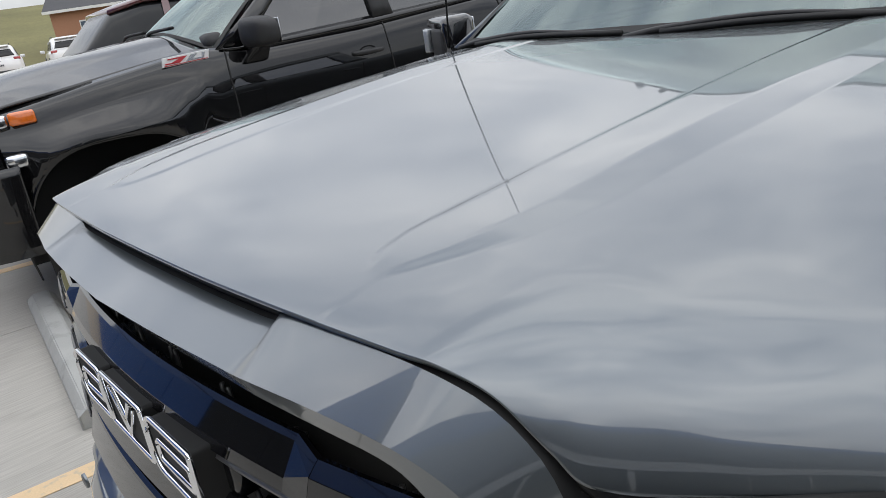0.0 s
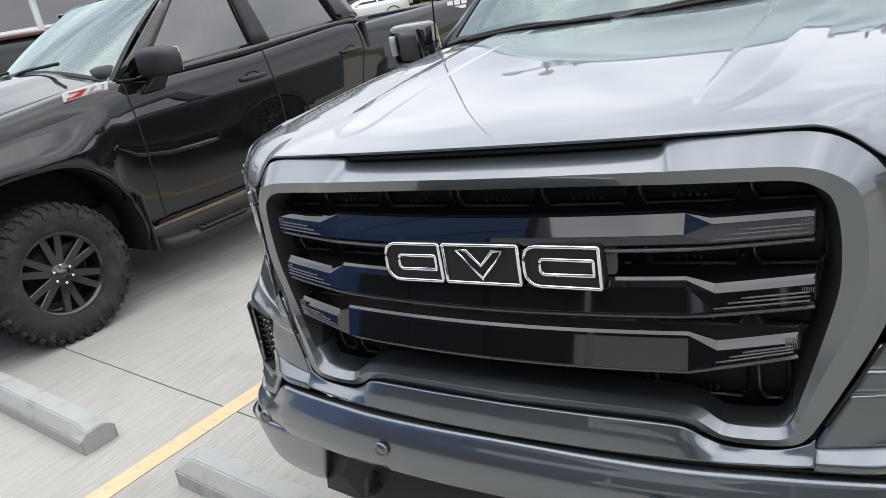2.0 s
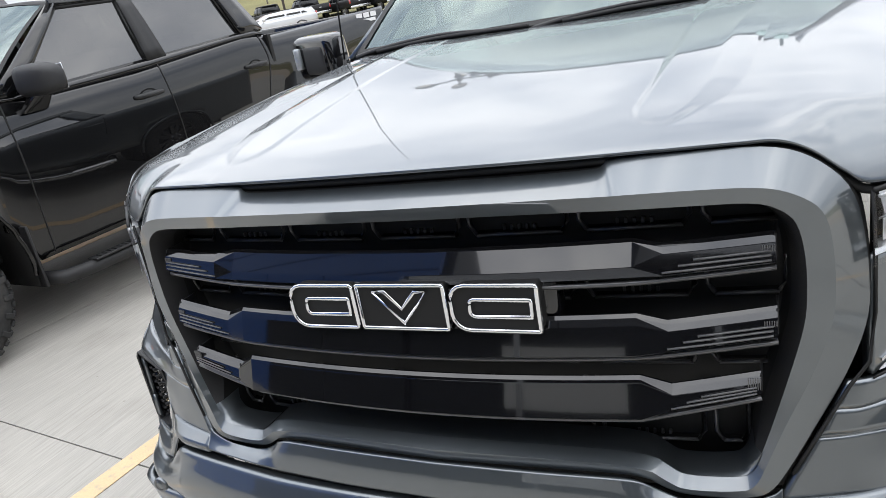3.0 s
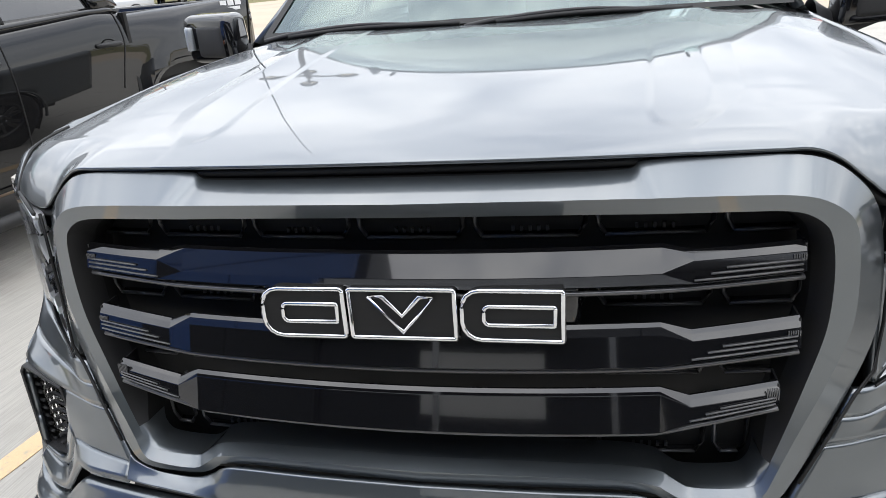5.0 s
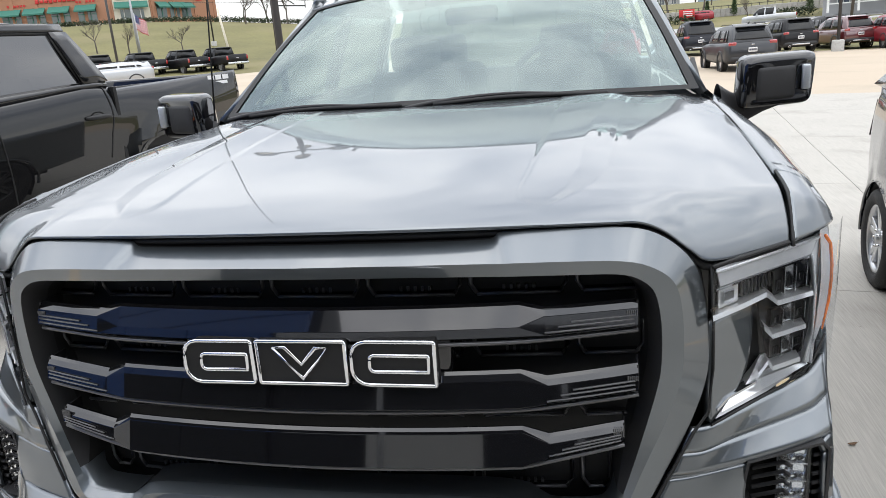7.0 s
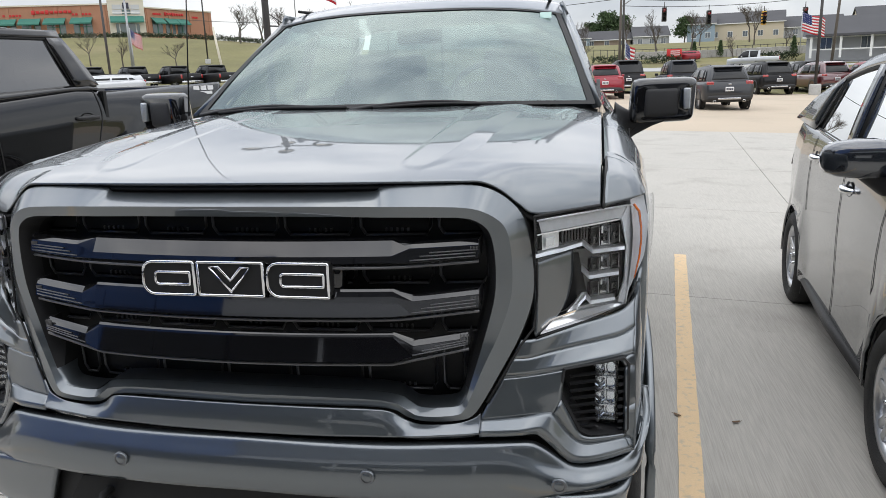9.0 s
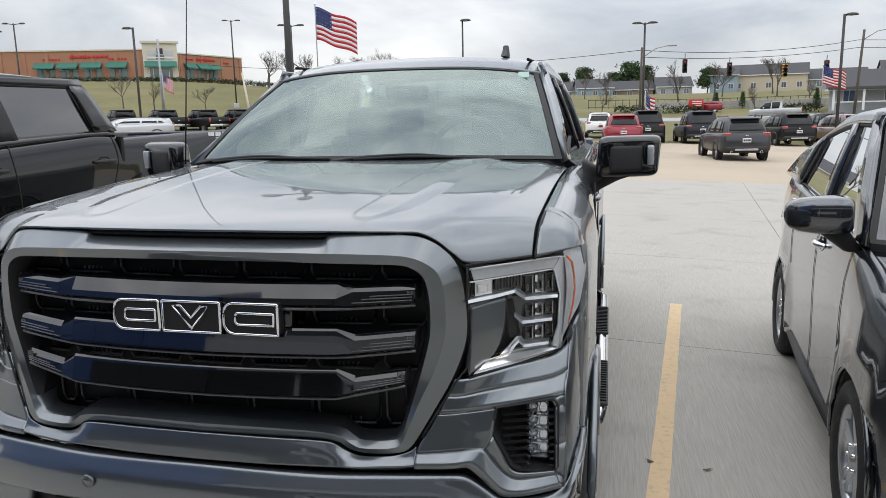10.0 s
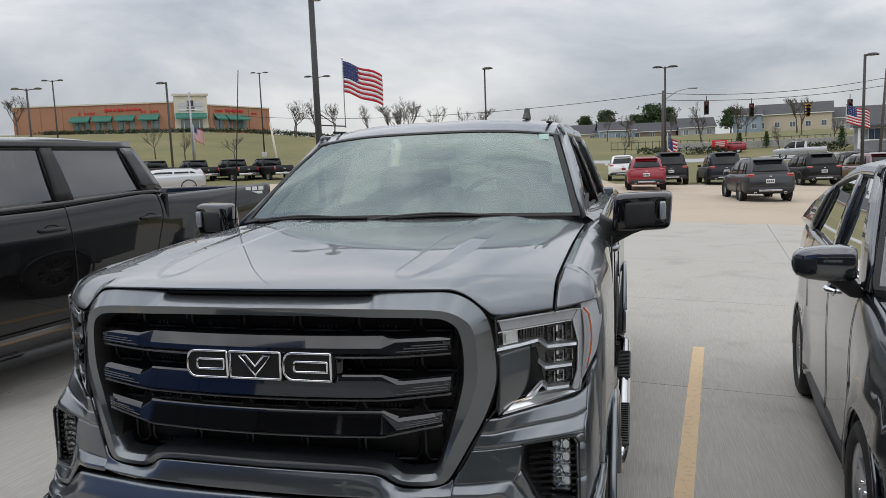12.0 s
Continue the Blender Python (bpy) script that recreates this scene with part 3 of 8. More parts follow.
def cab(parent, s, paint, glass_front, glass_side, seats=True):
    """Greenhouse: roof, pillars, panes. s holds the plan: see the calls."""
    xb, xr, zr = s["xb"], s["xr"], s["zr"]
    ya, yac, y0, y0c, y1, yr = s["ya"], s["yac"], s["y0"], s["y0c"], s["y1"], s["yr"]
    zb0, zb1, zc = s["zb0"], s["zb1"], s["zc"]
    drop = s.get("drop", 0.05)
    fall = s.get("fall", lambda y: 0.0)
    head = s.get("head", 0.0)

    def pane_pt(u, v):
        xe = xb * 0.985 + (xr * 0.965 - xb * 0.985) * v
        yb = yac + (ya - yac) * abs(u) ** 2.2
        yt = y0c + (y0 - y0c) * u * u - 0.01
        zbm = zc + (zb0 - zc) * abs(u) ** 2.2
        zt = zr - drop * abs(u) ** 3.2 - 0.022
        bow = -0.02 * math.sin(v * math.pi)
        return (u * xe, yb + (yt - yb) * v + bow, zbm + (zt - zbm) * v - bow * 0.8)
    # roof
    rows = []
    for v in np.linspace(0, 1, 22):
        row = []
        for u in np.linspace(-1, 1, 25):
            x = u * xr
            ys = y0c + (y0 - y0c) * u * u
            ye = y1 + 0.05 * (1 - u * u)
            y = ys + (ye - ys) * v
            crown = 0.025 * math.sin(v * math.pi) - 0.018 * (1 - v) ** 3 * 1.0 - 0.03 * v**4
            if head:
                # the roof rolls down to the top of the windshield
                yw, zw = pane_pt(u, 1 - head)[1:]
                y = yw + (ye - yw) * v**1.6
                x = u * (xr + 0.012 * max(0, 1 - v * 5))
                k = max(0.0, 1 - (y - yw) / 0.42)
                zz = zr + 0.020 + 0.012 * math.sin(v * math.pi) - 0.03 * v**4 - drop * abs(u) ** 3.2
                row.append((x, y, zz + (zw + 0.004 - zz) * k**2.4))
                continue
            row.append((x, y, zr + crown - drop * abs(u) ** 3.2 - fall(y)))
        rows.append(row)
    roof = part("roof", grid(rows), paint, parent)
    thick(roof, 0.03)
    # windshield
    rows = []
    for v in np.linspace(0, 1 - head, 16):
        rows.append([pane_pt(u, v) for u in np.linspace(-1, 1, 31)])
    ws = part("windshield", grid(rows), glass_front, parent)
    ws.visible_shadow = False
    # black ceramic band round the pane
    edge = []
    for r0, r1 in ((0, 1),):
        edge.append(grid([[(p[0], p[1] - 0.003, p[2] + 0.003) for p in rows[0]], [(p[0], p[1] - 0.003, p[2] + 0.003) for p in [tuple(Vector(a).lerp(Vector(b), 0.45)) for a, b in zip(rows[0], rows[1])]]]))
    edge.append(grid([[(p[0], p[1] - 0.002, p[2] + 0.003) for p in rows[-1]], [(p[0], p[1] - 0.002, p[2] + 0.003) for p in [tuple(Vector(a).lerp(Vector(b), 0.35)) for a, b in zip(rows[-1], rows[-2])]]]))
    for c0, c1 in ((0, 1), (-1, -2)):
        edge.append(grid([[(r[c0][0], r[c0][1] - 0.003, r[c0][2] + 0.003) for r in rows], [tuple(Vector(r[c0]).lerp(Vector(r[c1]), 0.5) + Vector((0, -0.003, 0.003))) for r in rows]]))
    # rounded upper corners of the band
    for c0, d in ((0, 1), (-1, -1)):
        o = Vector(rows[-1][c0])
        ux, uz = Vector(rows[-1][c0 + 2 * d]) - o, Vector(rows[-3][c0]) - o
        fan = [o] + [o + ux * (1 - math.sin(q)) * 0.8 + uz * (1 - math.cos(q)) * 0.8 for q in np.linspace(0, math.pi / 2, 9)]
        fan = [tuple(p + Vector((0, -0.003, 0.004))) for p in fan]
        edge.append(mesh_from(fan, [(0, q, q + 1) if d < 0 else (0, q + 1, q) for q in range(1, 9)], False))
    part("windshield_border", join(edge), M_RUBBER, parent)
    # rear window
    rrows = []
    for v in np.linspace(0, 1, 6):
        row = []
        for u in np.linspace(-1, 1, 15):
            xe = xb * 0.93 + (xr * 0.93 - xb * 0.93) * v
            yb, yt = yr + 0.05 * (1 - u * u), y1 + 0.05 * (1 - u * u)
            row.append((u * xe, yb + (yt - yb) * v, zb1 + (zr - fall(y1) - drop * abs(u) ** 3.2 - 0.03 - zb1) * v))
        rrows.append(row)
    rw = part("rear_window", grid(rrows, flip=True), glass_side, parent)
    rw.visible_shadow = False
    zt = zr - drop - 0.012

    def side_pt(y, z, dx=0.0):
        zb = zb0 + (zb1 - zb0) * min(1, max(0, (y - ya) / (yr - ya)))
        k = (z - zb) / max(0.05, zt - zb)
        return (xb + (xr - xb) * k + dx - 0.012 * 4 * k * (k - 1), y, z)

    def zbelt(y):
        return zb0 + (zb1 - zb0) * (y - ya) / (yr - ya)
    tops = s["tops"]
    panes = s["panes"]
    for sgn in (1, -1):
        def sp(y, z, dx=0.0):
            p = side_pt(y, z, dx)
            return (p[0] * sgn, p[1], p[2])
        # A pillar
        a0 = [(xb * 0.995 * sgn, ya - 0.03, zb0 - 0.01)] + [tuple(Vector((xb * 0.99 * sgn, ya, zb0)).lerp(Vector((xr * 0.975 * sgn, y0, zt + 0.005)), k)) for k in (0.33, 0.66, 1.0)]
        pf = panes[0]
        a1 = [sp(ya + s.get("ap", 0.12), zb0 - 0.01)] + [sp(pf[0] + (tops[0] - pf[0]) * k, zbelt(pf[0]) + (zt - 0.03 - zbelt(pf[0])) * k) for k in (0.40, 0.70, 1.0)]
        ob = part("a_pillar", strip(a0, a1, n=4), paint, parent)
        thick(ob, 0.03, 0)
        # roof rail above the doors
        ys = np.linspace(y0 - 0.02, y1 + 0.02, 12)
        r0 = [(xr * 0.985 * sgn, y, zr - drop + 0.012 - fall(y)) for y in ys]
        r1 = [sp(y, zt - 0.035 - fall(y)) for y in ys]
        ob = part("roof_rail", strip(r0, r1, n=4), paint, parent)
        thick(ob, 0.02, 0)
        # other pillars stand between the panes
        for i in range(len(panes)):
            yb_f, yb_r = panes[i]
            yt_f, yt_r = tops[i * 2], tops[i * 2 + 1]
            n = 8
            lo = [sp(yb_f + (yb_r - yb_f) * k / n, zbelt(yb_f + (yb_r - yb_f) * k / n) + 0.008, -0.012) for k in range(n + 1)]
            hi = [sp(yt_f + (yt_r - yt_f) * k / n, zt - 0.045 - fall(yt_f + (yt_r - yt_f) * k / n), -0.012) for k in range(n + 1)]
            pane = part("side_window", strip(lo, hi, n=5), glass_side, parent)
            pane.visible_shadow = False
            rim = []
            for q0, q1 in ((lo, hi),):
                rim.append(tube([Vector(p) + Vector((0.004 * sgn, 0, 0)) for p in q0], 0.011, 6))
                rim.append(tube([Vector(p) + Vector((0.004 * sgn, 0, 0)) for p in q1], 0.011, 6))
                rim.append(tube([Vector(q0[0]), Vector(q1[0])], 0.010, 6))
                rim.append(tube([Vector(q0[-1]), Vector(q1[-1])], 0.010, 6))
            part("window_seal", join(rim), M_RUBBER, parent)
            nxt_b = panes[i + 1][0] if i + 1 < len(panes) else yr + 0.02
            nxt_t = tops[i * 2 + 2] if i + 1 < len(panes) else y1 + 0.03
            lo0 = [sp(yb_r + (yt_r - yb_r) * k / 6, zbelt(yb_r) + (zt - fall(yt_r) - 0.04 - zbelt(yb_r)) * k / 6) for k in range(7)]
            lo1 = [sp(nxt_b + (nxt_t - nxt_b) * k / 6, zbelt(min(yr, nxt_b)) + (zt - fall(nxt_t) - 0.04 - zbelt(min(yr, nxt_b))) * k / 6) for k in range(7)]
            ob = part("b_pillar" if i + 1 < len(panes) else "c_pillar", strip(lo0, lo1, n=4), s.get("pillar", paint) if i + 1 < len(panes) else paint, parent)
            thick(ob, 0.03, 0)
    # floor of the greenhouse, dashboard, seats, steering wheel
    part("dashboard", box_mesh(xb * 1.86, 0.5, 0.12, 0.05, (0, ya + 0.22, zc - 0.10)), M_DASH, parent)
    part("cabin_floor", box_mesh(xb * 1.86, yr - ya - 0.1, 0.05, 0.0, (0, (ya + yr) / 2 + 0.1, zc - 0.45)), M_DASH, parent)
    if seats:
        for sx in (-1, 1):
            for yy in s["seats"]:
                part("seat_back", box_mesh(0.50, 0.16, 0.62, 0.06, (sx * xb * 0.44, yy, zr - 0.72), 3), M_SEAT, parent)
                part("headrest", box_mesh(0.27, 0.10, 0.19, 0.045, (sx * xb * 0.44, yy + 0.02, zr - 0.33), 3), M_SEAT, parent)
        ring = [(0.36 * xb / 0.86 + 0.185 * math.cos(a), ya + 0.50 + 0.09 * math.sin(a), zc + 0.01 + 0.16 * math.sin(a)) for a in np.linspace(0, math.tau, 33)]
        part("steering_wheel", tube(ring, 0.016, 8, False), M_DASH, parent)
        part("rear_view_mirror", box_mesh(0.24, 0.04, 0.075, 0.018, (0, y0c - 0.02 + 0.10, zr - 0.17)), M_GLOSSBLACK, parent)


def door_mirror(parent, at, sgn, size, shell, lower, lamp=True, seat=None, sweep=0.5):
    """A door mirror: housing, cover, glass and arm. at is the housing's middle."""
    mx, my, mz = size
    x, y, z = at
    sections = []
    rnd = 0.26 if lamp else 0.42
    for k, (f, g) in enumerate(((0.0, 0.72), (0.05, 0.90), (0.3, 0.98), (0.8, 1.0), (0.95, 0.93), (1.0, 0.80)) if lamp else ((-.12, .30), (-.10, .58), (-.05, .78), (0.06, 0.90), (0.3, 0.97), (0.8, 1.0), (0.95, 0.95), (1.0, 0.82))):
        yy = y - my / 2 + my * f
        c = []
        for a in np.linspace(0, math.tau, 28, endpoint=False):
            ca, sa = math.cos(a), math.sin(a)
            px = math.copysign(abs(ca) ** rnd, ca) * mx / 2 * g
            pz = math.copysign(abs(sa) ** rnd, sa) * mz / 2 * g
            lean = 0.10 * mx * (pz / mz)
            c.append((x + px * 1.0 + sgn * lean * 0.5, yy + sweep * px * sgn, z + pz))
        sections.append(c)
    verts = [p for r in sections for p in r]
    n = 28
    me = mesh_from(verts, grid_faces(len(sections), n, 0, True, True) + [tuple(range(n)), tuple(range(len(verts) - 1, len(verts) - n - 1, -1))])
    mr = part("door_mirror", me, shell, parent)
    tilt = math.degrees(math.atan(sweep)) * sgn
    if lamp:
        part("mirror_cover", moved(box_mesh(mx * 0.60, my * 0.4, mz * 0.66, 0.02, (0, 0, 0), 3), pose(x - sgn * mx * 0.08, y - my * 0.33 - sweep * mx * 0.08, z - mz * 0.03, 0, 0, tilt)), lower, mr)
    part("mirror_glass", moved(box_mesh(mx * 0.80, 0.006, mz * 0.80, 0.002), pose(x, y + my / 2 + 0.006, z, 0, 0, tilt)), M_CHROME, mr)
    if lamp:
        part("turn_lamp", box_mesh(mx * 0.10, my * 0.30, mz * 0.46, 0.006, (x + sgn * mx * 0.33, y - my * 0.50 + 0.16 * mx, z + mz * 0.03)), M_GUIDE, mr)
        part("turn_lamp_lens", box_mesh(mx * 0.115, my * 0.32, mz * 0.50, 0.008, (x + sgn * mx * 0.33, y - my * 0.51 + 0.16 * mx, z + mz * 0.03)), M_LAMPGLASS, mr)
    sx, sy, sz = seat
    a = Vector((x - sgn * mx * 0.30, y, z - mz * 0.42))
    b = Vector((sx, sy, sz))
    rows = []
    for k in np.linspace(0, 1, 8):
        c = a.lerp(b, k) + Vector((0, 0, -0.012 * math.sin(k * math.pi)))
        hy, hz = 0.055 + 0.045 * k, 0.028 + 0.05 * k
        rows.append([(c.x, c.y + hy * math.cos(t), c.z + hz * math.sin(t)) for t in np.linspace(0, math.tau, 14, endpoint=False)])
    part("mirror_arm", grid(rows, close=True), lower, mr)
    return mr


def shell_mirror(parent, at, sgn, size, shell, foot, root):
    """A door mirror with a tapered shell, lofted from its outer tip to its root, on a wedge-shaped foot."""
    mx, my, mz = size
    x, y, z = at
    rows = []
    for u, h, d, dz, dy in ((.50, .18, .16, -.02, .10), (.49, .42, .40, -.02, .08), (.44, .66, .64, -.02, .05), (.30, .86, .84, -.01, .02), (.05, .97, .96, .0, .0), (-.25, 1.0, 1.0, .01, -.02), (-.42, .96, .98, .02, -.03), (-.49, .84, .86, .02, -.03), (-.50, .60, .60, .02, -.03)):
        c = []
        for a in np.linspace(0, math.tau, 26, endpoint=False):
            ca, sa = math.cos(a), math.sin(a)
            c.append((x + sgn * u * mx, y + dy * my * 2 + math.copysign(abs(ca) ** .55, ca) * my / 2 * d, z + dz * mz + math.copysign(abs(sa) ** .60, sa) * mz / 2 * h * (1.0 if sa > 0 else .92)))
        rows.append(c)
    verts = [p for r in rows for p in r]
    me = mesh_from(verts, grid_faces(len(rows), 26, 0, sgn > 0, True) + [tuple(range(26)), tuple(range(len(verts) - 1, len(verts) - 27, -1))])
    mr = part("door_mirror", me, shell, parent)
    part("mirror_glass", moved(box_mesh(mx * .80, .006, mz * .74, .002), pose(x - sgn * mx * .04, y + my * .47, z, 0, 0, 0)), M_CHROME, mr)
    rx, ry, rz = root
    rows = []
    for k in np.linspace(0, 1, 7):
        cx = x - sgn * mx * .22 + (rx - x + sgn * mx * .22) * k
        cy, cz = y + (ry - y) * k, z - mz * .36 + (rz - z + mz * .36) * k
        hx, hy = mx * (.26 - .10 * k), .060 + .030 * k
        rows.append([(cx + hx * math.copysign(abs(math.cos(t)) ** .6, math.cos(t)), cy + hy * math.copysign(abs(math.sin(t)) ** .6, math.sin(t)), cz) for t in np.linspace(0, math.tau, 18, endpoint=False)])
    part("mirror_foot", grid(rows, close=True), foot, mr)
    return mr


def door_handle(parent, y, z, x, sgn, material, length=0.22):
    cup = lathe([(0.0, -0.012), (0.045, -0.010), (0.062, 0.001), (0.066, 0.002)], 20)
    part("handle_cup", moved(cup, pose(x, y, z) @ Matrix.Diagonal((sgn, 1.1, 0.62, 1))), M_RUBBER, parent)
    pts = [(x - 0.004 * sgn, y - length / 2, z), (x + 0.022 * sgn, y - length / 2 + 0.03, z), (x + 0.034 * sgn, y, z), (x + 0.022 * sgn, y + length / 2 - 0.03, z), (x - 0.004 * sgn, y + length / 2, z)]
    me = tube(catmull(pts, 14), [0.012 + 0.008 * math.sin(math.pi * k / 13) for k in range(14)], 10)
    part("door_handle", me, material, parent)


def seam(parent, pts, r=0.004):
    part("panel_gap", tube(pts, r, 5), M_RUBBER, parent)

# ---- the grey pickup ----
GREY_HUB = 0.93


def chaikin(loops, times=2):
    """Rounds the corners of loops, point by point in step."""
    for _ in range(times):
        out = []
        for lp in loops:
            q = [lp[0]]
            for a, b in zip(lp[:-1], lp[1:]):
                a, b = Vector(a), Vector(b)
                q += [tuple(a.lerp(b, 0.25)), tuple(a.lerp(b, 0.75))]
            q.append(lp[-1])
            out.append(q)
        loops = out
    return loops


def hood_height(x, y, z):
    """Raises a flat blade with a rounded nose on each side of the hood; a slope runs down from its outer crease."""
    a = abs(x)
    xi = lerp([0.17, 0.21, 0.26, 0.4, 0.8, 1.36], [0.425, 0.393, 0.385, 0.396, 0.413, 0.425], y)
    xo = lerp([0.17, 0.254, 0.383, 0.628, 0.866, 1.151, 1.4], [0.445, 0.479, 0.504, 0.515, 0.533, 0.567, 0.590], y)
    xf = lerp([0.17, 0.226, 0.296, 0.409, 0.719, 1.197, 1.4], [0.450, 0.491, 0.533, 0.562, 0.588, 0.627, 0.645], y)
    rise = 0.0022 * sstep(0.165, 0.205, y)
    up = rise * sstep(xi - 0.003, xi + 0.011, a)
    slope = min(1.0, max(0.0, (a - xo) / max(0.004, xf - xo)))
    fall = (rise + 0.10 * (xf - xo)) * slope * (1 - 0.75 * sstep(xf + 0.02, 0.84, a))
    swell = 0.005 * math.exp(-((a - 0.80) / 0.045) ** 2) * sstep(1.10, 1.36, y)
    return z + up - fall + swell


def build_grey_pickup():
    T = thing("pickup_truck", "steel grey metallic crew cab pickup with a gloss black grille", "pickup truck")
    # hood
    rows = [
        [(0, .076, 1.470), (.2, .078, 1.470), (.4, .086, 1.470), (.56, .096, 1.470), (.612, .104, 1.467), (.655, .120, 1.445), (.700, .131, 1.406), (.733, .140, 1.383), (.82, .200, 1.380), (.892, .262, 1.381)],
    ]
    mid_z = np.polyfit([.076, .3, .75, 1.12, 1.39], [1.476, 1.503, 1.545, 1.568, 1.578], 2)
    side_z = np.polyfit([.353, .65, 1.0, 1.25, 1.46], [1.463, 1.494, 1.521, 1.531, 1.536], 2)

    def roll(t, p):
        """A rounded edge: flat at 0, steep at 1."""
        def f(q):
            return 1 - (1 - q**p) ** (1 / p)
        return f(min(1.0, max(0.0, t)) * 0.95) / f(0.95)

    def skin(x, y):
        xs = lerp([.26, 1.46], [.892, .914], y)
        a, b = np.polyval(mid_z, y), np.polyval(side_z, y)
        return a - (a - b) * min(1.0, x / xs) ** 5 + 0.006 * math.exp(-((x - .60) / .16) ** 2)
    front = catmull(rows[0], 230)
    g = []
    for v in np.linspace(0, 1, 110):
        w = v**1.5
        row = []
        for xf, yf, zf in front:
            xr = xf * .914 / .892
            yr = 1.385 + .073 * (xr / .914) ** 2
            x, y = xf + (xr - xf) * w, yf + (yr - yf) * w
            k = max(0.0, 1 - (y - yf) / lerp([0, .58, .70, .9], [.24, .22, .15, .13], xf))
            row.append((x, y, skin(x, y) - (skin(xf, yf) - zf) * roll(k, 2.0)))
        g.append(row)
    g = mirror_rows(g)
    g = [[(p[0], p[1], hood_height(*p)) for p in r] for r in g]
    hood = part("hood", grid(g), M_STEEL, T)
    thick(hood, 0.006)
    # dark gaps round the hood
    part("hood_seal", tube([(x, y + 0.018, z - 0.016) for x, y, z in mirror_rows([catmull(rows[0], 60)])[0]], 0.008, 6), M_RUBBER, T)
    for s in (1, -1):
        seam(T, catmull([(s * x, y, z - 0.004) for x, y, z in ((.898, .258, 1.377), (.901, .287, 1.409), (.904, .317, 1.439), (.906, .355, 1.461), (.909, .45, 1.476), (.913, .65, 1.492), (.916, 1.0, 1.519), (.920, 1.25, 1.529), (.922, 1.458, 1.534))], 40), 0.0042)
    # surround of the grille: bands between loops, mirrored
    L0 = [(0, .084, 1.443), (.2, .086, 1.443), (.345, .090, 1.444), (.360, .092, 1.448), (.368, .092, 1.461), (.5, .096, 1.461), (.605, .102, 1.460), (.662, .122, 1.432), (.712, .130, 1.380), (.728, .127, 1.30), (.735, .127, 1.215), (.728, .117, 1.155), (.697, .100, 1.073), (.655, .072, 1.0), (.618, .050, .935), (.590, .036, .892), (.555, .030, .880), (.455, .028, .874), (.418, .026, .888), (.388, .022, .912), (.2, .008, .914), (0, .0, .915)]
    L1 = [(0, .0, 1.424), (.2, .008, 1.423), (.335, .019, 1.421), (.375, .022, 1.420), (.395, .024, 1.420), (.5, .040, 1.417), (.594, .052, 1.413), (.64, .066, 1.393), (.673, .080, 1.362), (.684, .085, 1.30), (.686, .080, 1.215), (.677, .078, 1.165), (.650, .068, 1.09), (.615, .050, 1.02), (.585, .040, .945), (.568, .030, .906), (.545, .026, .895), (.455, .022, .889), (.428, .020, .905), (.392, .018, .932), (.2, .004, .938), (0, -.006, .940)]
    L2 = [(0, .020, 1.396), (.2, .026, 1.395), (.335, .034, 1.393), (.375, .036, 1.392), (.395, .037, 1.392), (.5, .048, 1.390), (.585, .058, 1.388), (.618, .062, 1.372), (.637, .066, 1.350), (.647, .070, 1.29), (.647, .070, 1.215), (.640, .068, 1.17), (.618, .063, 1.09), (.597, .056, 1.02), (.573, .050, .945), (.562, .046, .922), (.545, .044, .911), (.457, .044, .904), (.436, .044, .916), (.399, .046, .943), (.2, .030, .951), (0, .020, .954)]
    L3 = [(x * (0.985 if z < 1.0 else 0.968), y + (0.008 if z < 1.0 else 0.05), z - 0.010 if z > 1.25 else (z + 0.003 if z < 1.0 else z)) for x, y, z in L2]
    L4 = [(x * 0.945, y + (0.12 if z < 1.0 else 0.10), z - 0.014 if z > 1.25 else (z - 0.060 if z < 1.0 else z)) for x, y, z in L2]
    L00 = [(x * 1.008, y + 0.05, z + (0.004 if z > 1.25 else -0.006)) for x, y, z in L0]
    L00, L0, L1, L2, L3, L4 = chaikin([L00, L0, L1, L2, L3, L4])

    def band(a, b, mid=None):
        def full(h):
            return [(-x, y, z) for x, y, z in reversed(h[1:])] + list(h)
        rws = [full(a), full(b)] if mid is None else [full(a), full(mid), full(b)]
        n = len(rws[0])
        bm = mesh_from([p for r in rws for p in r], grid_faces(len(rws), n, 0, False))
        return bm
    fr = part("grille_surround", join([band(L0, L1), band(L1, L2)]), M_STEEL, T, "steel grey painted grille surround")
    # return coloured near-black too, so the slot above it reads as shaded
    part("surround_return", band(L00, L0), M_DARK, fr)
    part("grille_reveal", band(L2, L3), M_PLASTIC, fr)
    k0 = next(i for i, p in enumerate(L2) if p[2] < 0.965)
    foot = [[(x, y - 0.0015, z + 0.0015) for x, y, z in lp[k0:]] for lp in (L2, L3)]
    foot.append([(x * 0.99, y + 0.05, z + 0.003) for x, y, z in foot[1]])
    part("grille_foot", grid(foot), M_STEEL, fr)
    part("grille_foot", flipx(grid(foot)), M_STEEL, fr)
    part("grille_border", band(L3, L4), M_DARK, T)
    # black box under the hood lip, its colour standing for the slot's shade
    part("hood_lip_gap_shade", box_mesh(0.72, 0.02, 0.05, 0.0, (0, 0.125, 1.445)), M_DARK, T)
    # grille backing and its cells
    back = []
    for z in np.linspace(0.87, 1.40, 8):
        back.append([(x, 0.135 + 0.10 * x * x, z) for x in np.linspace(-0.66, 0.66, 25)])
    grille = part("grille", grid(back), M_DARK, T, "black honeycomb-tray grille insert")
    thick(grille, 0.02, 1)
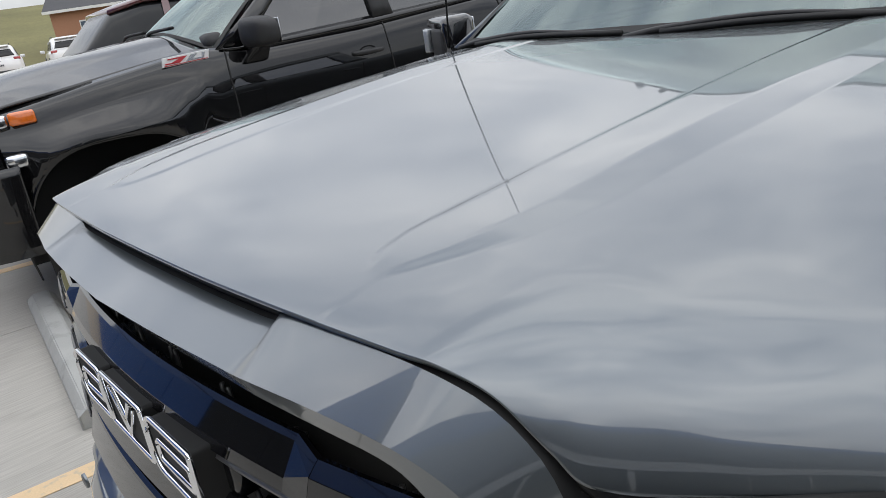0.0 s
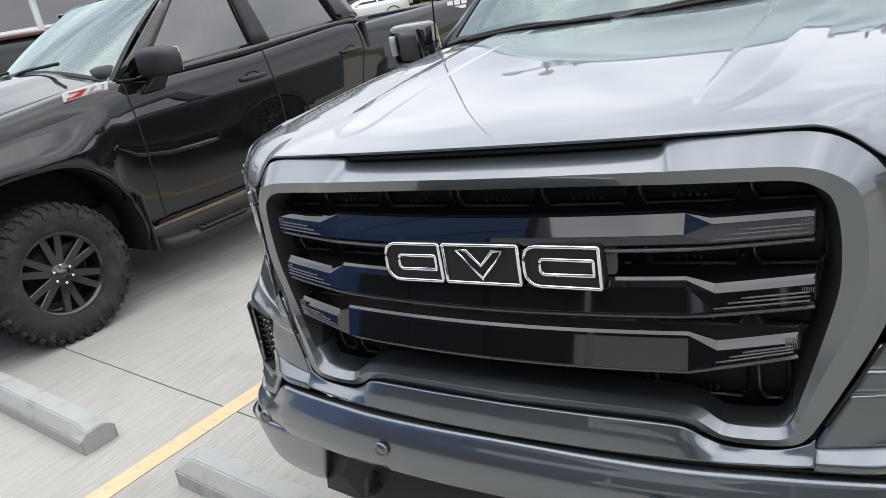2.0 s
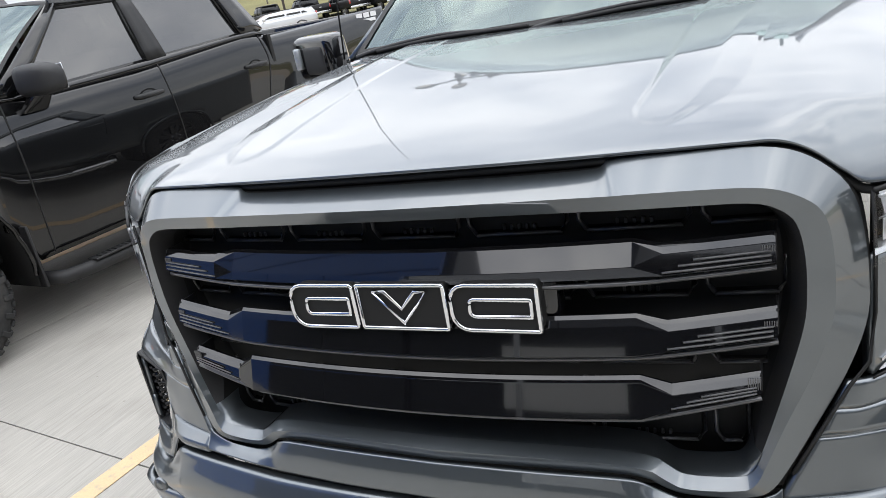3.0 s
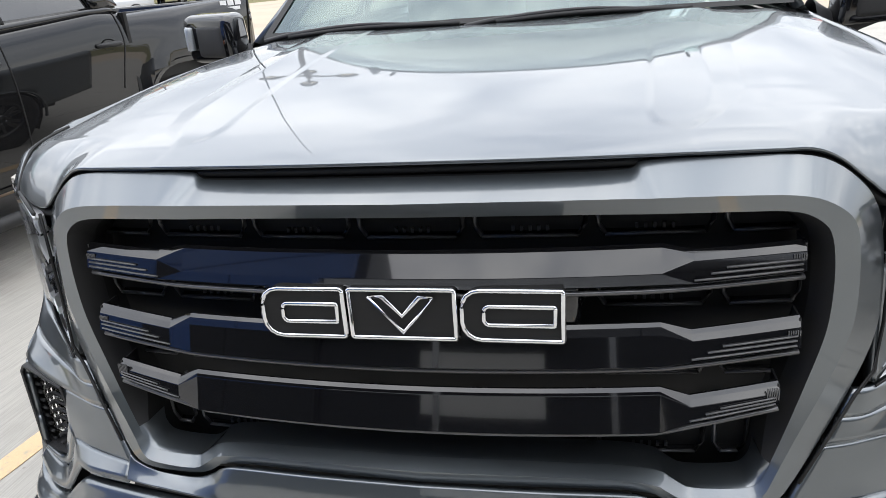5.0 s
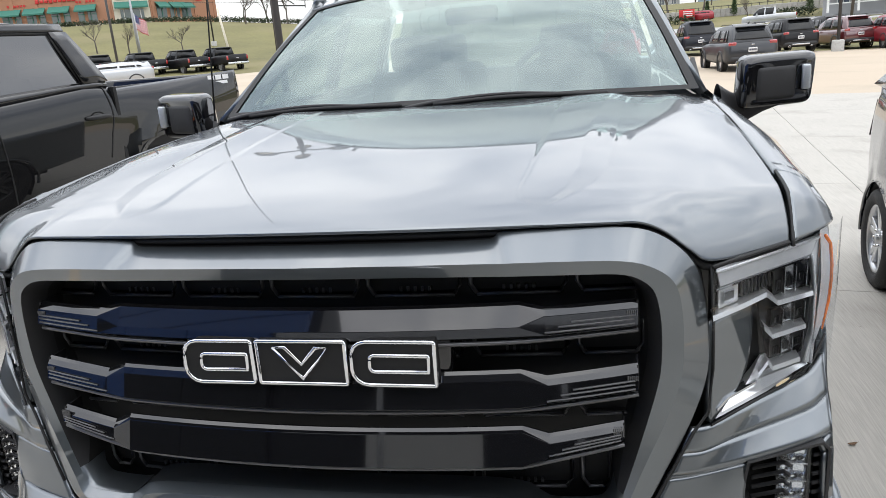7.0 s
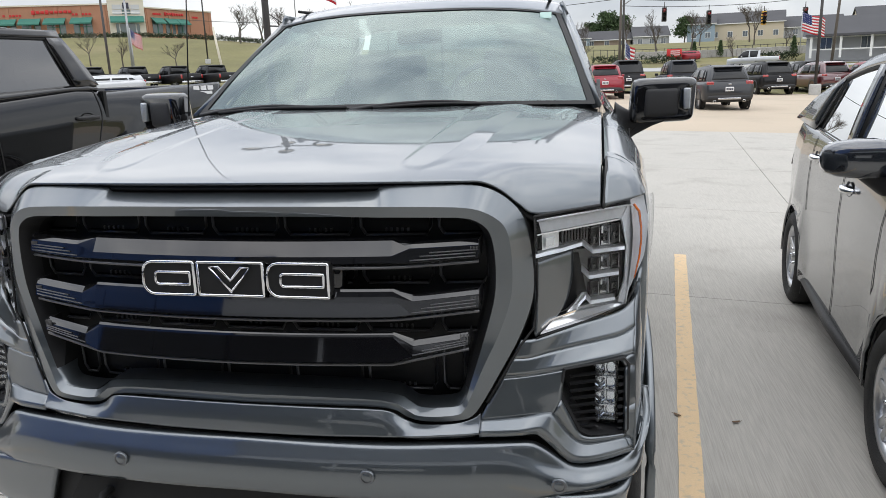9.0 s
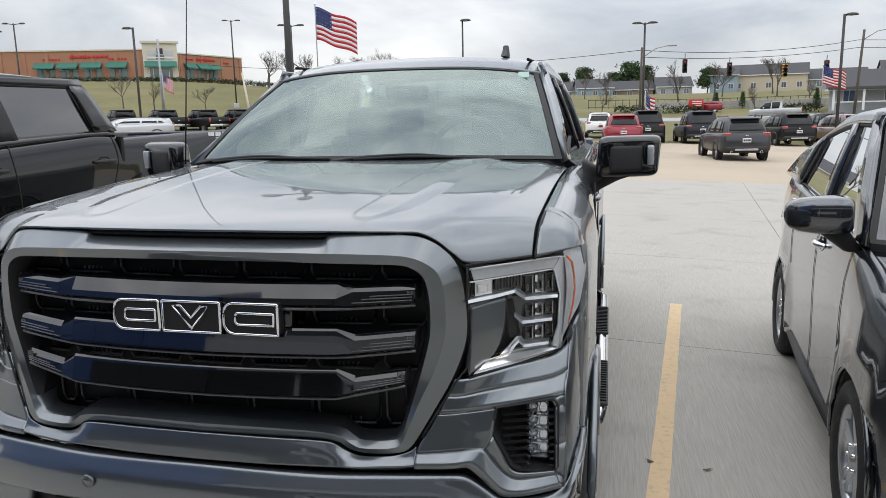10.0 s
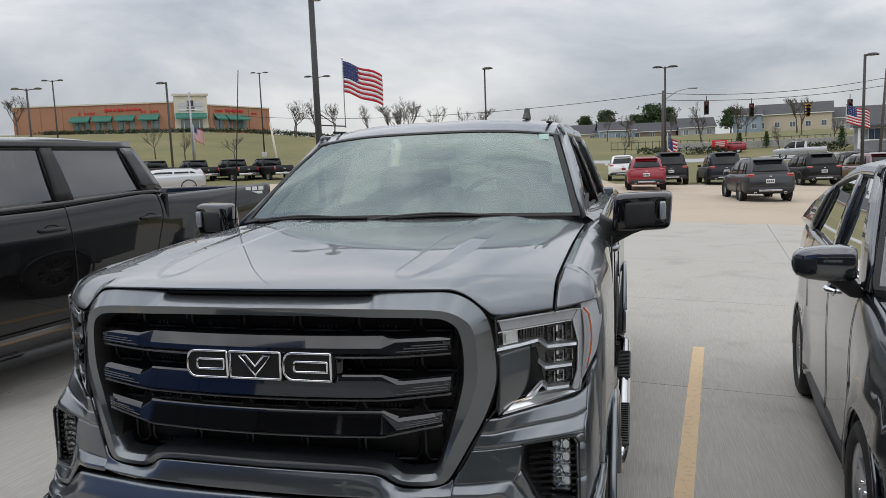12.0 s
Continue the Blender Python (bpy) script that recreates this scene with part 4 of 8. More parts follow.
    cells = [(1.333, 1.384), (1.208, 1.272), (1.080, 1.146), (0.920, 1.040)]
    edges = [-0.69, -0.492, -0.296, -0.099, 0.099, 0.296, 0.492, 0.69]
    for z0, z1 in cells:
        for a, b in zip(edges[:-1], edges[1:]):
            a2, b2 = max(a, -0.63) + 0.010, min(b, 0.63) - 0.010
            if z0 < 1.0:
                a2, b2 = max(a2, -0.555), min(b2, 0.555)
            if b2 - a2 < 0.05:
                continue
            ch = min(0.020, (z1 - z0) / 2.4)
            def at(x, z, d=0.0):
                return (x, 0.104 + 0.10 * x * x + d, z)
            # upright walls, chamfered corners and floor of the tray
            for e, k in ((a2, 1), (b2, -1)):
                part("grille_cell_wall", tube([at(e, z1), at(e, z0 + ch), at(e + k * ch * .55, z0 + .002)], 0.0042, 4), M_CELL, grille)
            part("grille_cell", tube([at(a2 + ch * .55, z0), at(b2 - ch * .55, z0)], 0.0040, 4), M_CELL, grille)
            tray = [at(a2 + ch * .6, z0 + .003, .004), at(b2 - ch * .6, z0 + .003, .004)]
            part("grille_cell_floor", grid([tray, [(x, y + .03, z + .014) for x, y, z in tray]]), M_GLOSSBLACK, grille)
            mid = (a2 + b2) / 2
            if abs(mid) < 0.45:
                part("grille_cell_rib", join([box_mesh(0.005, 0.014, 0.009, 0, (mid + k * 0.014, 0.118 + 0.10 * mid * mid, z0 + 0.010)) for k in range(-2, 3)] + [box_mesh(0.10, .010, .008, .002, (mid, 0.128 + 0.10 * mid * mid, z0 + .018))]), M_CELL, grille)
    # three bars
    # (heights of top, facet edge and foot in the middle; top and foot at the arrow and at the end; depth; end; lean of the upper facet)
    spec = [
        (1.333, 1.297, 1.279, 1.326, 1.281, 1.331, 1.289, 0.010, 0.606, 0.62),
        (1.213, 1.200, 1.150, 1.197, 1.153, 1.211, 1.168, 0.000, 0.606, 0.42),
        (1.108, 1.101, 1.040, 1.087, 1.050, 1.105, 1.076, -0.012, 0.580, 0.32),
    ]
    for zt, zf, zb, zta, zba, zte, zbe, yc, xe, tilt in spec:
        def prof(x, a, f, b, lean=tilt):
            # small bright top edge, steep upper facet, lower facet that juts forward
            y = yc + 0.17 * x * x
            d, e = lean * (a - f), 0.30 * (f - b)
            return [(x, y + d + 0.013, a + 0.001), (x, y + d + 0.006, a + 0.003), (x, y + d, a - 0.002), (x, y + 0.0005, f + 0.0005), (x, y, f - 0.0005), (x, y - e, b + 0.003), (x, y - e + 0.004, b), (x, y + 0.06, b - 0.004)]
        middle = [prof(x, zt, zf, zb) for x in np.linspace(-0.400, 0.400, 41)]
        bands = [grid([[r[k] for r in middle], [r[k + 1] for r in middle]]) for k in range(7)]
        for s in (1, -1):
            arrow = [prof(0.400, zt, zf, zb), prof(0.447, zta, zta - 0.010, zba, 0.8)]
            wing = [prof(x, lerp([.447, xe], [zta, zte], x), lerp([.447, xe], [zta, zte], x) - 0.011, lerp([.447, xe], [zba, zbe], x), 0.8) for x in np.linspace(0.447, xe, 8)]
            for st, flat in ((arrow, True), (wing, False)):
                for k in range(7):
                    g = grid([[r[k] for r in st], [r[k + 1] for r in st]], smooth=not flat)
                    bands.append(g if s > 0 else flipx(g))
        bar = part("grille_bar", join(bands), M_GLOSSBLACK, T, "gloss black faceted grille bar")
        for s in (1, -1):
            # ribbed inlays on the wings
            for q, x0 in ((0.16, .446), (0.34, .470), (0.50, .492)):
                pts = []
                for x in np.linspace(x0, xe - .006, 6):
                    a, b = lerp([0.447, xe], [zta, zte], x), lerp([0.447, xe], [zba, zbe], x)
                    pts.append((s * x, yc + 0.17 * x * x - 0.30 * (a - b) * (1 - q) * 0.75 - 0.0014, b + (a - b) * q))
                part("bar_rib", tube(pts, 0.0019, 4), M_CELL, bar)
            for q in range(6):
                x = xe - 0.018 + 0.0034 * q
                part("bar_tooth", box_mesh(0.0016, 0.004, 0.020, 0, (s * x, yc + 0.17 * x * x - 0.002, zbe + 0.018)), M_CELL, bar)
            part("wing_end", box_mesh(0.003, 0.05, zte - zbe, 0, (s * xe, yc + 0.17 * xe * xe + 0.032, (zte + zbe) / 2)), M_PLASTIC, bar)
        # thin satin lip below the bar
        lip = [(x, yc + 0.002 + 0.17 * x * x, lerp([0, 0.400, 0.447, xe], [zb - 0.011, zb - 0.010, zba - 0.010, zbe - 0.010], abs(x))) for x in np.linspace(-xe, xe, 45)]
        part("bar_lip", tube(lip, 0.0045, 6), M_CELL, bar)
    # badge: three chrome-edged black blocks on a black plinth
    badge = part("badge_plinth", box_mesh(0.53, 0.05, 0.074, 0.012, (0.014, 0.050, 1.246)), M_GLOSSBLACK, T, "chrome-edged black nameplate blocks")
    def rounded(x0, x1, z0, z1, rad, n=5):
        p = []
        for cx, cz, a0, r in ((x1, z1, 0, rad[0]), (x0, z1, 90, rad[1]), (x0, z0, 180, rad[2]), (x1, z0, 270, rad[3])):
            for k in range(n):
                a = radians(a0 + 90 * k / (n - 1))
                sx, sz = (-1 if cx == x1 else 1), (-1 if cz == z1 else 1)
                p.append((cx + sx * r + r * math.cos(a), cz + sz * r + r * math.sin(a)))
        return p
    for x0, x1, rad in ((-.232, -.092, (.006, .030, .030, .006)), (-.082, .090, (.004, .004, .004, .004)), (.100, .256, (.004, .030, .030, .004))):
        z0, z1 = 1.204, 1.288
        poly = rounded(x0, x1, z0, z1, rad)
        part("badge_block", prism(poly, -0.008, 0.030, 0.002, seg=1), M_DARK, badge)
        part("badge_rim", tube([(x, -0.010, z) for x, z in poly + poly[:2]], 0.0042, 6), M_CHROME, badge)
        ins = rounded(x0 + 0.034, x1 - 0.012, z0 + 0.026, z1 - 0.026, (.003, .010, .010, .003)) if x0 != -.082 else [(-.050, 1.276), (.004, 1.214), (.058, 1.276), (.034, 1.276), (.004, 1.242), (-.026, 1.276)]
        part("badge_inlay", tube([(x, -0.010, z) for x, z in ins + ins[:2]], 0.0040, 6), M_CHROME, badge)
    # painted valance below the surround, from the middle to the lamp recess
    top = [(0, -.014, .917), (.2, -.008, .916), (.345, .003, .913), (.385, .010, .906), (.42, .022, .882), (.455, .024, .870), (.52, .026, .872), (.560, .029, .878), (.594, .035, .890), (.606, .040, .900)]
    mid = [(0, -.026, .884), (.2, -.020, .884), (.345, -.009, .883), (.385, -.004, .880), (.42, .004, .868), (.455, .008, .862), (.52, .015, .864), (.565, .021, .868), (.600, .027, .876), (.606, .029, .880)]
    bot = [(0, -.033, .847), (.2, -.028, .847), (.345, -.018, .848), (.385, -.014, .848), (.42, -.010, .849), (.455, -.006, .850), (.52, .002, .854), (.565, .007, .856), (.600, .0118, .858), (.606, .0125, .858)]
    val = mirror_rows(smooth_grid([top, mid, bot], 16, 60))
    v = part("bumper_valance", grid(val), M_STEEL, T)
    thick(v, 0.02, 1)
    bot = bot[:-2]
    lipb = mirror_rows([catmull([(x, y + 0.03, z - 0.012) for x, y, z in bot], 40)])[0]
    part("valance_return", grid([mirror_rows([catmull(bot, 40)])[0], lipb]), M_STEEL, T)
    # dark slot and bumper bar
    slot = mirror_rows([[(x, y + 0.07, z) for x, y, z in catmull([(0, -.03, .862), (.4, -.012, .86), (.70, .025, .868), (.75, .045, .858), (.83, .075, .785), (.90, .10, .770), (.985, .16, .770)], 30)], [(x, y + 0.07, z) for x, y, z in catmull([(0, -.03, .80), (.4, -.012, .80), (.70, .025, .80), (.75, .045, .79), (.83, .075, .715), (.90, .10, .70), (.985, .16, .70)], 30)]])
    thick(part("bumper_slot", grid(slot), M_DARK, T), 0.01, 1)
    bx = [(0, -.058, .834), (.2, -.055, .832), (.39, -.042, .830), (.55, -.022, .832), (.66, -.002, .832), (.722, .012, .828), (.748, .022, .816), (.785, .036, .785), (.820, .050, .755), (.852, .064, .742), (.90, .090, .737), (.955, .134, .733), (.994, .186, .748), (1.016, .26, .788), (1.022, .34, .800), (1.024, .44, .800)]
    def drop_row(dy, z_of):
        return [(x, y + dy, z_of(x, z)) for x, y, z in bx]
    def low(x, k):
        a = lerp([0, .70, .80, .86, 1.0, 1.03], [0.818, 0.816, .752, .728, .724, .770], x)
        return a + (lerp([0, .75, 1.03], [.700, .690, .684], x) - a) * k
    rws = [drop_row(0.045, lambda x, z: z - 0.001), drop_row(0.024, lambda x, z: z - 0.002), drop_row(0.013, lambda x, z: low(x, 0.03)), drop_row(-0.005, lambda x, z: low(x, .33)), drop_row(-0.011, lambda x, z: low(x, .68)), drop_row(-0.004, lambda x, z: low(x, 1.0))]
    bar = mirror_rows(smooth_grid(rws, 20, 70))
    bmp = part("front_bumper", grid(bar), M_STEEL, T)
    thick(bmp, 0.02, 1)
    # lower corners of the bumper
    for s in (1, -1):
        tp = [(.575, -.012, .700), (.64, .0, .694), (.75, .020, .690), (.88, .050, .684), (.955, .092, .682), (.985, .17, .682), (.995, .30, .682), (.995, .44, .682)]
        lw = [(.640, .020, .560), (.68, .026, .555), (.76, .040, .552), (.87, .066, .556), (.935, .11, .565), (.962, .18, .57), (.972, .30, .58), (.972, .44, .60)]
        lo = [(.67, .06, .50), (.70, .062, .498), (.77, .07, .497), (.86, .09, .50), (.91, .13, .51), (.94, .20, .52), (.95, .30, .53), (.95, .44, .55)]
        rws = [[(s * x, y, z) for x, y, z in r] for r in (tp, lw, lo)]
        ob = part("bumper_corner", grid(smooth_grid(rws, 12, 40), flip=s < 0), M_STEEL, T)
        thick(ob, 0.02, 1)
    # lower intake
    rws = []
    for z, dy in ((0.703, 0.015), (0.69, 0.05), (0.64, 0.065), (0.56, 0.06), (0.50, 0.045), (0.455, 0.10)):
        rws.append([(x, -0.056 + 0.10 * x * x + dy, z) for x in np.linspace(-0.66, 0.66, 31)])
    it = part("lower_intake", grid(rws), M_PLASTIC, T, "black plastic lower intake")
    thick(it, 0.02, 1)
    part("intake_opening", prism([(-.50, .675), (.50, .675), (.55, .60), (.50, .55), (-.50, .55), (-.55, .60)], -0.012, 0.02, 0.004), M_DARK, it)
    for s in (1, -1):
        part("tow_hook", tube([(s * .42, .05, .60), (s * .42, -.045, .60), (s * .42, -.07, .615), (s * .42, -.045, .635), (s * .42, .05, .635)], 0.012, 8), M_DARK, T)
        for x, y, z in ((.336, -.062, .762), (.80, .006, .735)):
            ring = lathe([(0.0, -0.004), (0.0110, -0.004), (0.0125, -0.002), (0.0150, -0.002), (0.0175, -0.004), (0.0195, -0.002), (0.0200, 0.004)], 24, "y")
            part("parking_sensor", moved(ring, pose(s * x, y, z)), M_STEEL, T)
            part("sensor_ring", moved(lathe([(0.0128, -0.003), (0.0148, -0.0045), (0.0165, -0.002)], 24, "y"), pose(s * x, y, z)), M_FRAME, T)
    for s in (1, -1):
        build_front_corner(T, s)
    # sides
    hubs = [GREY_HUB, GREY_HUB + 3.745]
    def top(y):
        return lerp([.30, .55, .9, 1.45, 1.62, 1.9, 5.8], [.903, .908, .913, .922, .948, .962, .955], y), lerp([.45, .65, 1.0, 1.25, 1.46, 1.62, 1.9, 3.9, 5.8], [1.479, 1.494, 1.521, 1.531, 1.536, 1.538, 1.530, 1.53, 1.50], y)
    def wide(y):
        return lerp([.30, .40, .55, .93, 1.45, 2.2, 4.2, 4.7, 5.5, 5.8], [.985, 1.015, 1.040, 1.058, 1.035, 1.015, 1.015, 1.05, 1.02, .98], y)
    def base(y):
        return lerp([.3, .45, .47, 5.0, 5.8], [1.17, 1.17, .50, .50, .60], y) if y < 0.475 else lerp([.47, 5.1, 5.8], [.50, .50, .62], y)
    ys = sample_y(0.475, 5.80, hubs, 0.475)
    me = side_panel(ys, top, wide, base, hubs, 0.475, 0.42, (0, .014, .043, .10, .16, .24, .40, .60, .80, .93, 1.0), (0, .36, .66, .90, .97, 1.0, 1.0, .98, .99, .97, .90))
    for s in (1, -1):
        ob = part("body_side", me if s > 0 else flipx(me), M_STEEL, T)
        thick(ob, 0.03, -1)
        for h in hubs:
            arc = [(s * (1.058 if h < 2 else 1.05), h + 0.468 * math.cos(a), 0.42 + 0.468 * math.sin(a)) for a in np.linspace(-0.12, math.pi + 0.12, 30)]
            part("wheel_arch_lip", tube(arc, 0.016, 8), M_STEEL, T)
            liner(T, h, s * 0.99, s * 0.60, 0.47, 0.42)
            wheel("wheel", T, (s * 0.90, h, 0.42 + (0.016 if s < 0 else -0.035)), 0.42, 0.27, 0.255, "black", s)
        seam(T, [(s * wide(1.60) * 1.001, 1.60, z) for z in np.linspace(0.55, 1.46, 8)])
        seam(T, [(s * wide(2.75) * 1.001, 2.75, z) for z in np.linspace(0.52, 1.46, 8)])
        seam(T, [(s * wide(3.85) * 1.001, 3.85, z) for z in np.linspace(0.9, 1.46, 8)])
        # chrome side step with tread pads
        pts = [(s * 0.90, 1.42, .40), (s * 1.05, 1.50, .38), (s * 1.065, 1.62, .38), (s * 1.065, 3.75, .38), (s * 1.05, 3.86, .38), (s * 0.90, 3.93, .40)]
        st = part("side_step", tube(pts, 0.045, 12), M_CHROME, T, "chrome tubular side step with black treads")
        for y in (1.75, 2.9):
            part("step_pad", box_mesh(0.085, 0.62, 0.02, 0.008, (s * 1.065, y + 0.15, 0.422)), M_PLASTIC, st)
            part("step_tread", join([box_mesh(0.07, 0.010, 0.008, 0, (s * 1.065, y + 0.15 + 0.035 * k, 0.435)) for k in range(-8, 9)]), M_RUBBER, st)
        for y in (2.62, 3.72):
            door_handle(T, y, 1.28, s * 1.0, s, M_STEEL)
    # cowl, wipers
    cw = [[(x, 1.39 + 0.085 * (x / .9) ** 2, 1.560 - 0.045 * abs(x / .9) ** 3) for x in np.linspace(-.9, .9, 31)], [(x, 1.47 + 0.10 * (x / .9) ** 2, 1.566 - 0.02 * abs(x / .9) ** 3) for x in np.linspace(-.9, .9, 31)]]
    thick(part("cowl_panel", grid(cw), M_PLASTIC, T), 0.03, -1)
    for x0, x1 in ((-0.86, -0.20), (-0.12, 0.52)):
        def onpane(x, h):
            return (x, 1.40 + 0.115 * abs(x / .89) ** 2.2 + h * 1.45, 1.584 - 0.013 * abs(x / .89) ** 2.2 + h)
        pts = [onpane(x0, -.012), onpane(x0 + 0.12, .004), onpane(x0 + 0.36, .016), onpane(x1 - .04, .004)]
        wp = part("wiper", tube(catmull(pts, 16), [0.010 - 0.005 * k / 15 for k in range(16)], 8), M_PLASTIC, T)
        part("wiper_blade", tube(catmull([onpane(x0 + 0.10, -.004), onpane(x0 + 0.36, .006), onpane(x1 + 0.06, .000)], 12), 0.009, 6), M_RUBBER, wp)
    cab(T, dict(xb=.905, xr=.735, zr=2.065, ya=1.545, yac=1.43, y0=2.27, y0c=2.17, y1=3.72, yr=3.90, zb0=1.565, zb1=1.555, zc=1.578, drop=.045, ap=.15,
                panes=[(1.80, 2.72), (2.82, 3.70)], tops=[2.36, 2.70, 2.80, 3.58], seats=(2.75, 3.62), head=.065, pillar=M_GLOSSBLACK), M_STEEL, M_WINDSHIELD, M_SIDEGLASS)
    for s in (1, -1):
        part("door_top", strip([(s * .962, 1.62, 1.525), (s * .965, 2.6, 1.525), (s * .965, 3.92, 1.525)], [(s * .905, 1.55, 1.575), (s * .905, 2.6, 1.565), (s * .905, 3.92, 1.555)], n=3), M_STEEL, T)
        door_mirror(T, (s * 1.178, 1.74, 1.567), s, (0.285, 0.15, 0.19), M_GLOSSBLACK, M_PLASTIC, True, (s * 0.975, 1.70, 1.49))
        part("mirror_foot", moved(prism([(1.05, 1.52), (1.19, 1.484), (1.13, 1.462), (1.06, 1.425), (1.01, 1.385), (.985, 1.38), (.975, 1.50)], 1.67, 1.77, 0.008), Matrix.Diagonal((s, 1, 1, 1))), M_PLASTIC, T)
        part("mirror_sail", prism([(1.58, 1.55), (1.80, 1.55), (1.86, 1.66)], s * 0.905 - 0.008, s * 0.905 + 0.008, axis="x"), M_PLASTIC, T)
        part("roof_ditch", tube([(s * .66, 2.28, 2.052), (s * .665, 3.0, 2.068), (s * .66, 3.7, 2.05)], 0.008, 6), M_RUBBER, T)
    # closing panels: back of the cab and the bed
    part("cab_back", box_mesh(1.8, 0.06, 1.1, 0.02, (0, 3.93, 1.05)), M_STEEL, T)
    bed = part("bed_floor", box_mesh(1.86, 1.86, 0.05, 0, (0, 4.85, 0.85)), M_DARK, T)
    part("tailgate", box_mesh(1.86, 0.07, 0.65, 0.02, (0, 5.77, 1.20)), M_STEEL, T)
    part("underbody", box_mesh(1.5, 5.0, 0.18, 0.02, (0, 3.0, 0.50)), M_DARK, T)
    part("firewall", box_mesh(1.3, 0.9, 0.7, 0.02, (0, 0.75, 0.90)), M_DARK, T)
    # aerial and roof fin
    part("aerial_base", lathe([(0.018, -0.01), (0.018, 0.005), (0.009, 0.018), (0.006, 0.04), (0.0, 0.04)], 14, "z"), M_PLASTIC, T).location = (-0.925, 1.50, 1.520)
    part("aerial", tube([(-0.925, 1.50, 1.55), (-0.885, 1.50, 1.95), (-0.845, 1.50, 2.36)], [0.0035, 0.0028, 0.0022], 6), M_RUBBER, T)
    fin = prism([(-0.10, 0.0), (0.10, 0.0), (0.085, 0.028), (0.05, 0.068), (0.03, 0.072), (0.0, 0.045), (-0.05, 0.02)], -0.016, 0.016, 0.008, axis="x", seg=3, smooth=True)
    part("roof_fin", moved(fin, pose(0.50, 2.56, 2.086)), M_PLASTIC, T)
    part("inspection_sticker", box_mesh(0.055, 0.003, 0.035, 0.0, (0, 0, 0)), M_STICKER, T).matrix_local = pose(0.655, 2.13, 1.965, -35, 0, 0)
    return T


def build_front_corner(T, s):
    """Headlamp, lamp recess, fog lamp pocket and the painted pieces round them, on one side."""
    def S(pts):
        return [(s * x, y, z) for x, y, z in pts]
    def skin_face(rows, nr, nc, name):
        ob = part(name, grid(smooth_grid([S(r) for r in rows], nr, nc), flip=s < 0), M_STEEL, T)
        thick(ob, 0.02, 1)

    def hy(x):
        return 0.108 + (x - 0.733) * 0.93 + 1.6 * max(0, x - 0.955) ** 1.5 * 6
    def facet(rows, name, nc=24, steps=5):
        """Flat-creased painted panel: straight bands between smooth edge lines."""
        fine = [catmull(S(r), nc) for r in rows]
        bands = [grid([[tuple(Vector(a).lerp(Vector(b), k / steps)) for a, b in zip(r0, r1)] for k in range(steps + 1)], flip=s < 0) for r0, r1 in zip(fine[:-1], fine[1:])]
        ob = part(name, join(bands), M_STEEL, T)
        thick(ob, 0.012, 1)
        return ob
    # brow under the headlamp, down to its sharp lower edge
    facet([[(.704, .101, 1.072), (.742, .116, 1.071), (.80, .168, 1.076), (.85, .214, 1.081), (.90, .262, 1.083), (.955, .314, 1.089), (.990, .354, 1.112)],
           [(.682, .084, 1.028), (.725, .100, 1.026), (.78, .138, 1.031), (.832, .172, 1.035), (.89, .214, 1.037), (.950, .262, 1.038), (.989, .302, 1.046)],
           [(.664, .071, 0.988), (.708, .084, .988), (.762, .107, .991), (.815, .131, .994), (.88, .164, .999), (.945, .203, 1.003), (.984, .238, 1.001)]], "bumper_upper_corner", 32)
    facet([[(.664, .071, .988), (.708, .084, .988), (.762, .107, .991), (.815, .131, .994), (.88, .164, .999), (.945, .203, 1.003), (.984, .238, 1.001)],
           [(.660, .072, .980), (.706, .088, .980), (.761, .113, .982), (.812, .134, .985), (.88, .168, .989), (.945, .207, .992), (.985, .242, .990)]], "brow_edge", 32, 2)
    # plain panel from the surround to the fog pocket
    skin_face([[(.660, .072, .980), (.706, .088, .980), (.761, .113, .982), (.811, .134, .985)],
          [(.640, .059, .945), (.690, .074, .942), (.75, .096, .940), (.803, .119, .935)],
          [(.619, .046, .910), (.675, .062, .908), (.738, .084, .907), (.801, .114, .910)],
          [(.606, .037, .884), (.665, .054, .885), (.724, .073, .887), (.786, .101, .880)]], 20, 20, "bumper_inner_corner")
    # rim of paint along the lower edge of the pocket
    facet([[(.801, .114, .912), (.825, .121, .862), (.846, .130, .817), (.868, .139, .800), (.910, .161, .792), (.964, .196, .786)],
           [(.784, .099, .880), (.804, .107, .848), (.828, .117, .815), (.857, .130, .790), (.908, .159, .782), (.966, .196, .776)]], "pocket_rim", 30, 2)
    # bright shelf that runs on below the panel and the pocket
    facet([[(.606, .037, .884), (.665, .054, .885), (.724, .073, .887), (.770, .092, .887), (.784, .099, .880), (.804, .107, .848), (.828, .117, .815), (.857, .130, .790), (.908, .159, .782), (.966, .196, .776)],
           [(.606, .0125, .858), (.655, .021, .859), (.705, .032, .859), (.738, .048, .857), (.752, .055, .850), (.782, .066, .818), (.808, .076, .787), (.834, .087, .764), (.895, .118, .757), (.988, .196, .750)],
           [(.606, .0150, .848), (.655, .0235, .848), (.703, .034, .848), (.735, .050, .846), (.748, .057, .839), (.778, .068, .807), (.804, .078, .776), (.832, .090, .752), (.895, .121, .744), (.990, .200, .736)]], "fog_shelf", 44, 4)
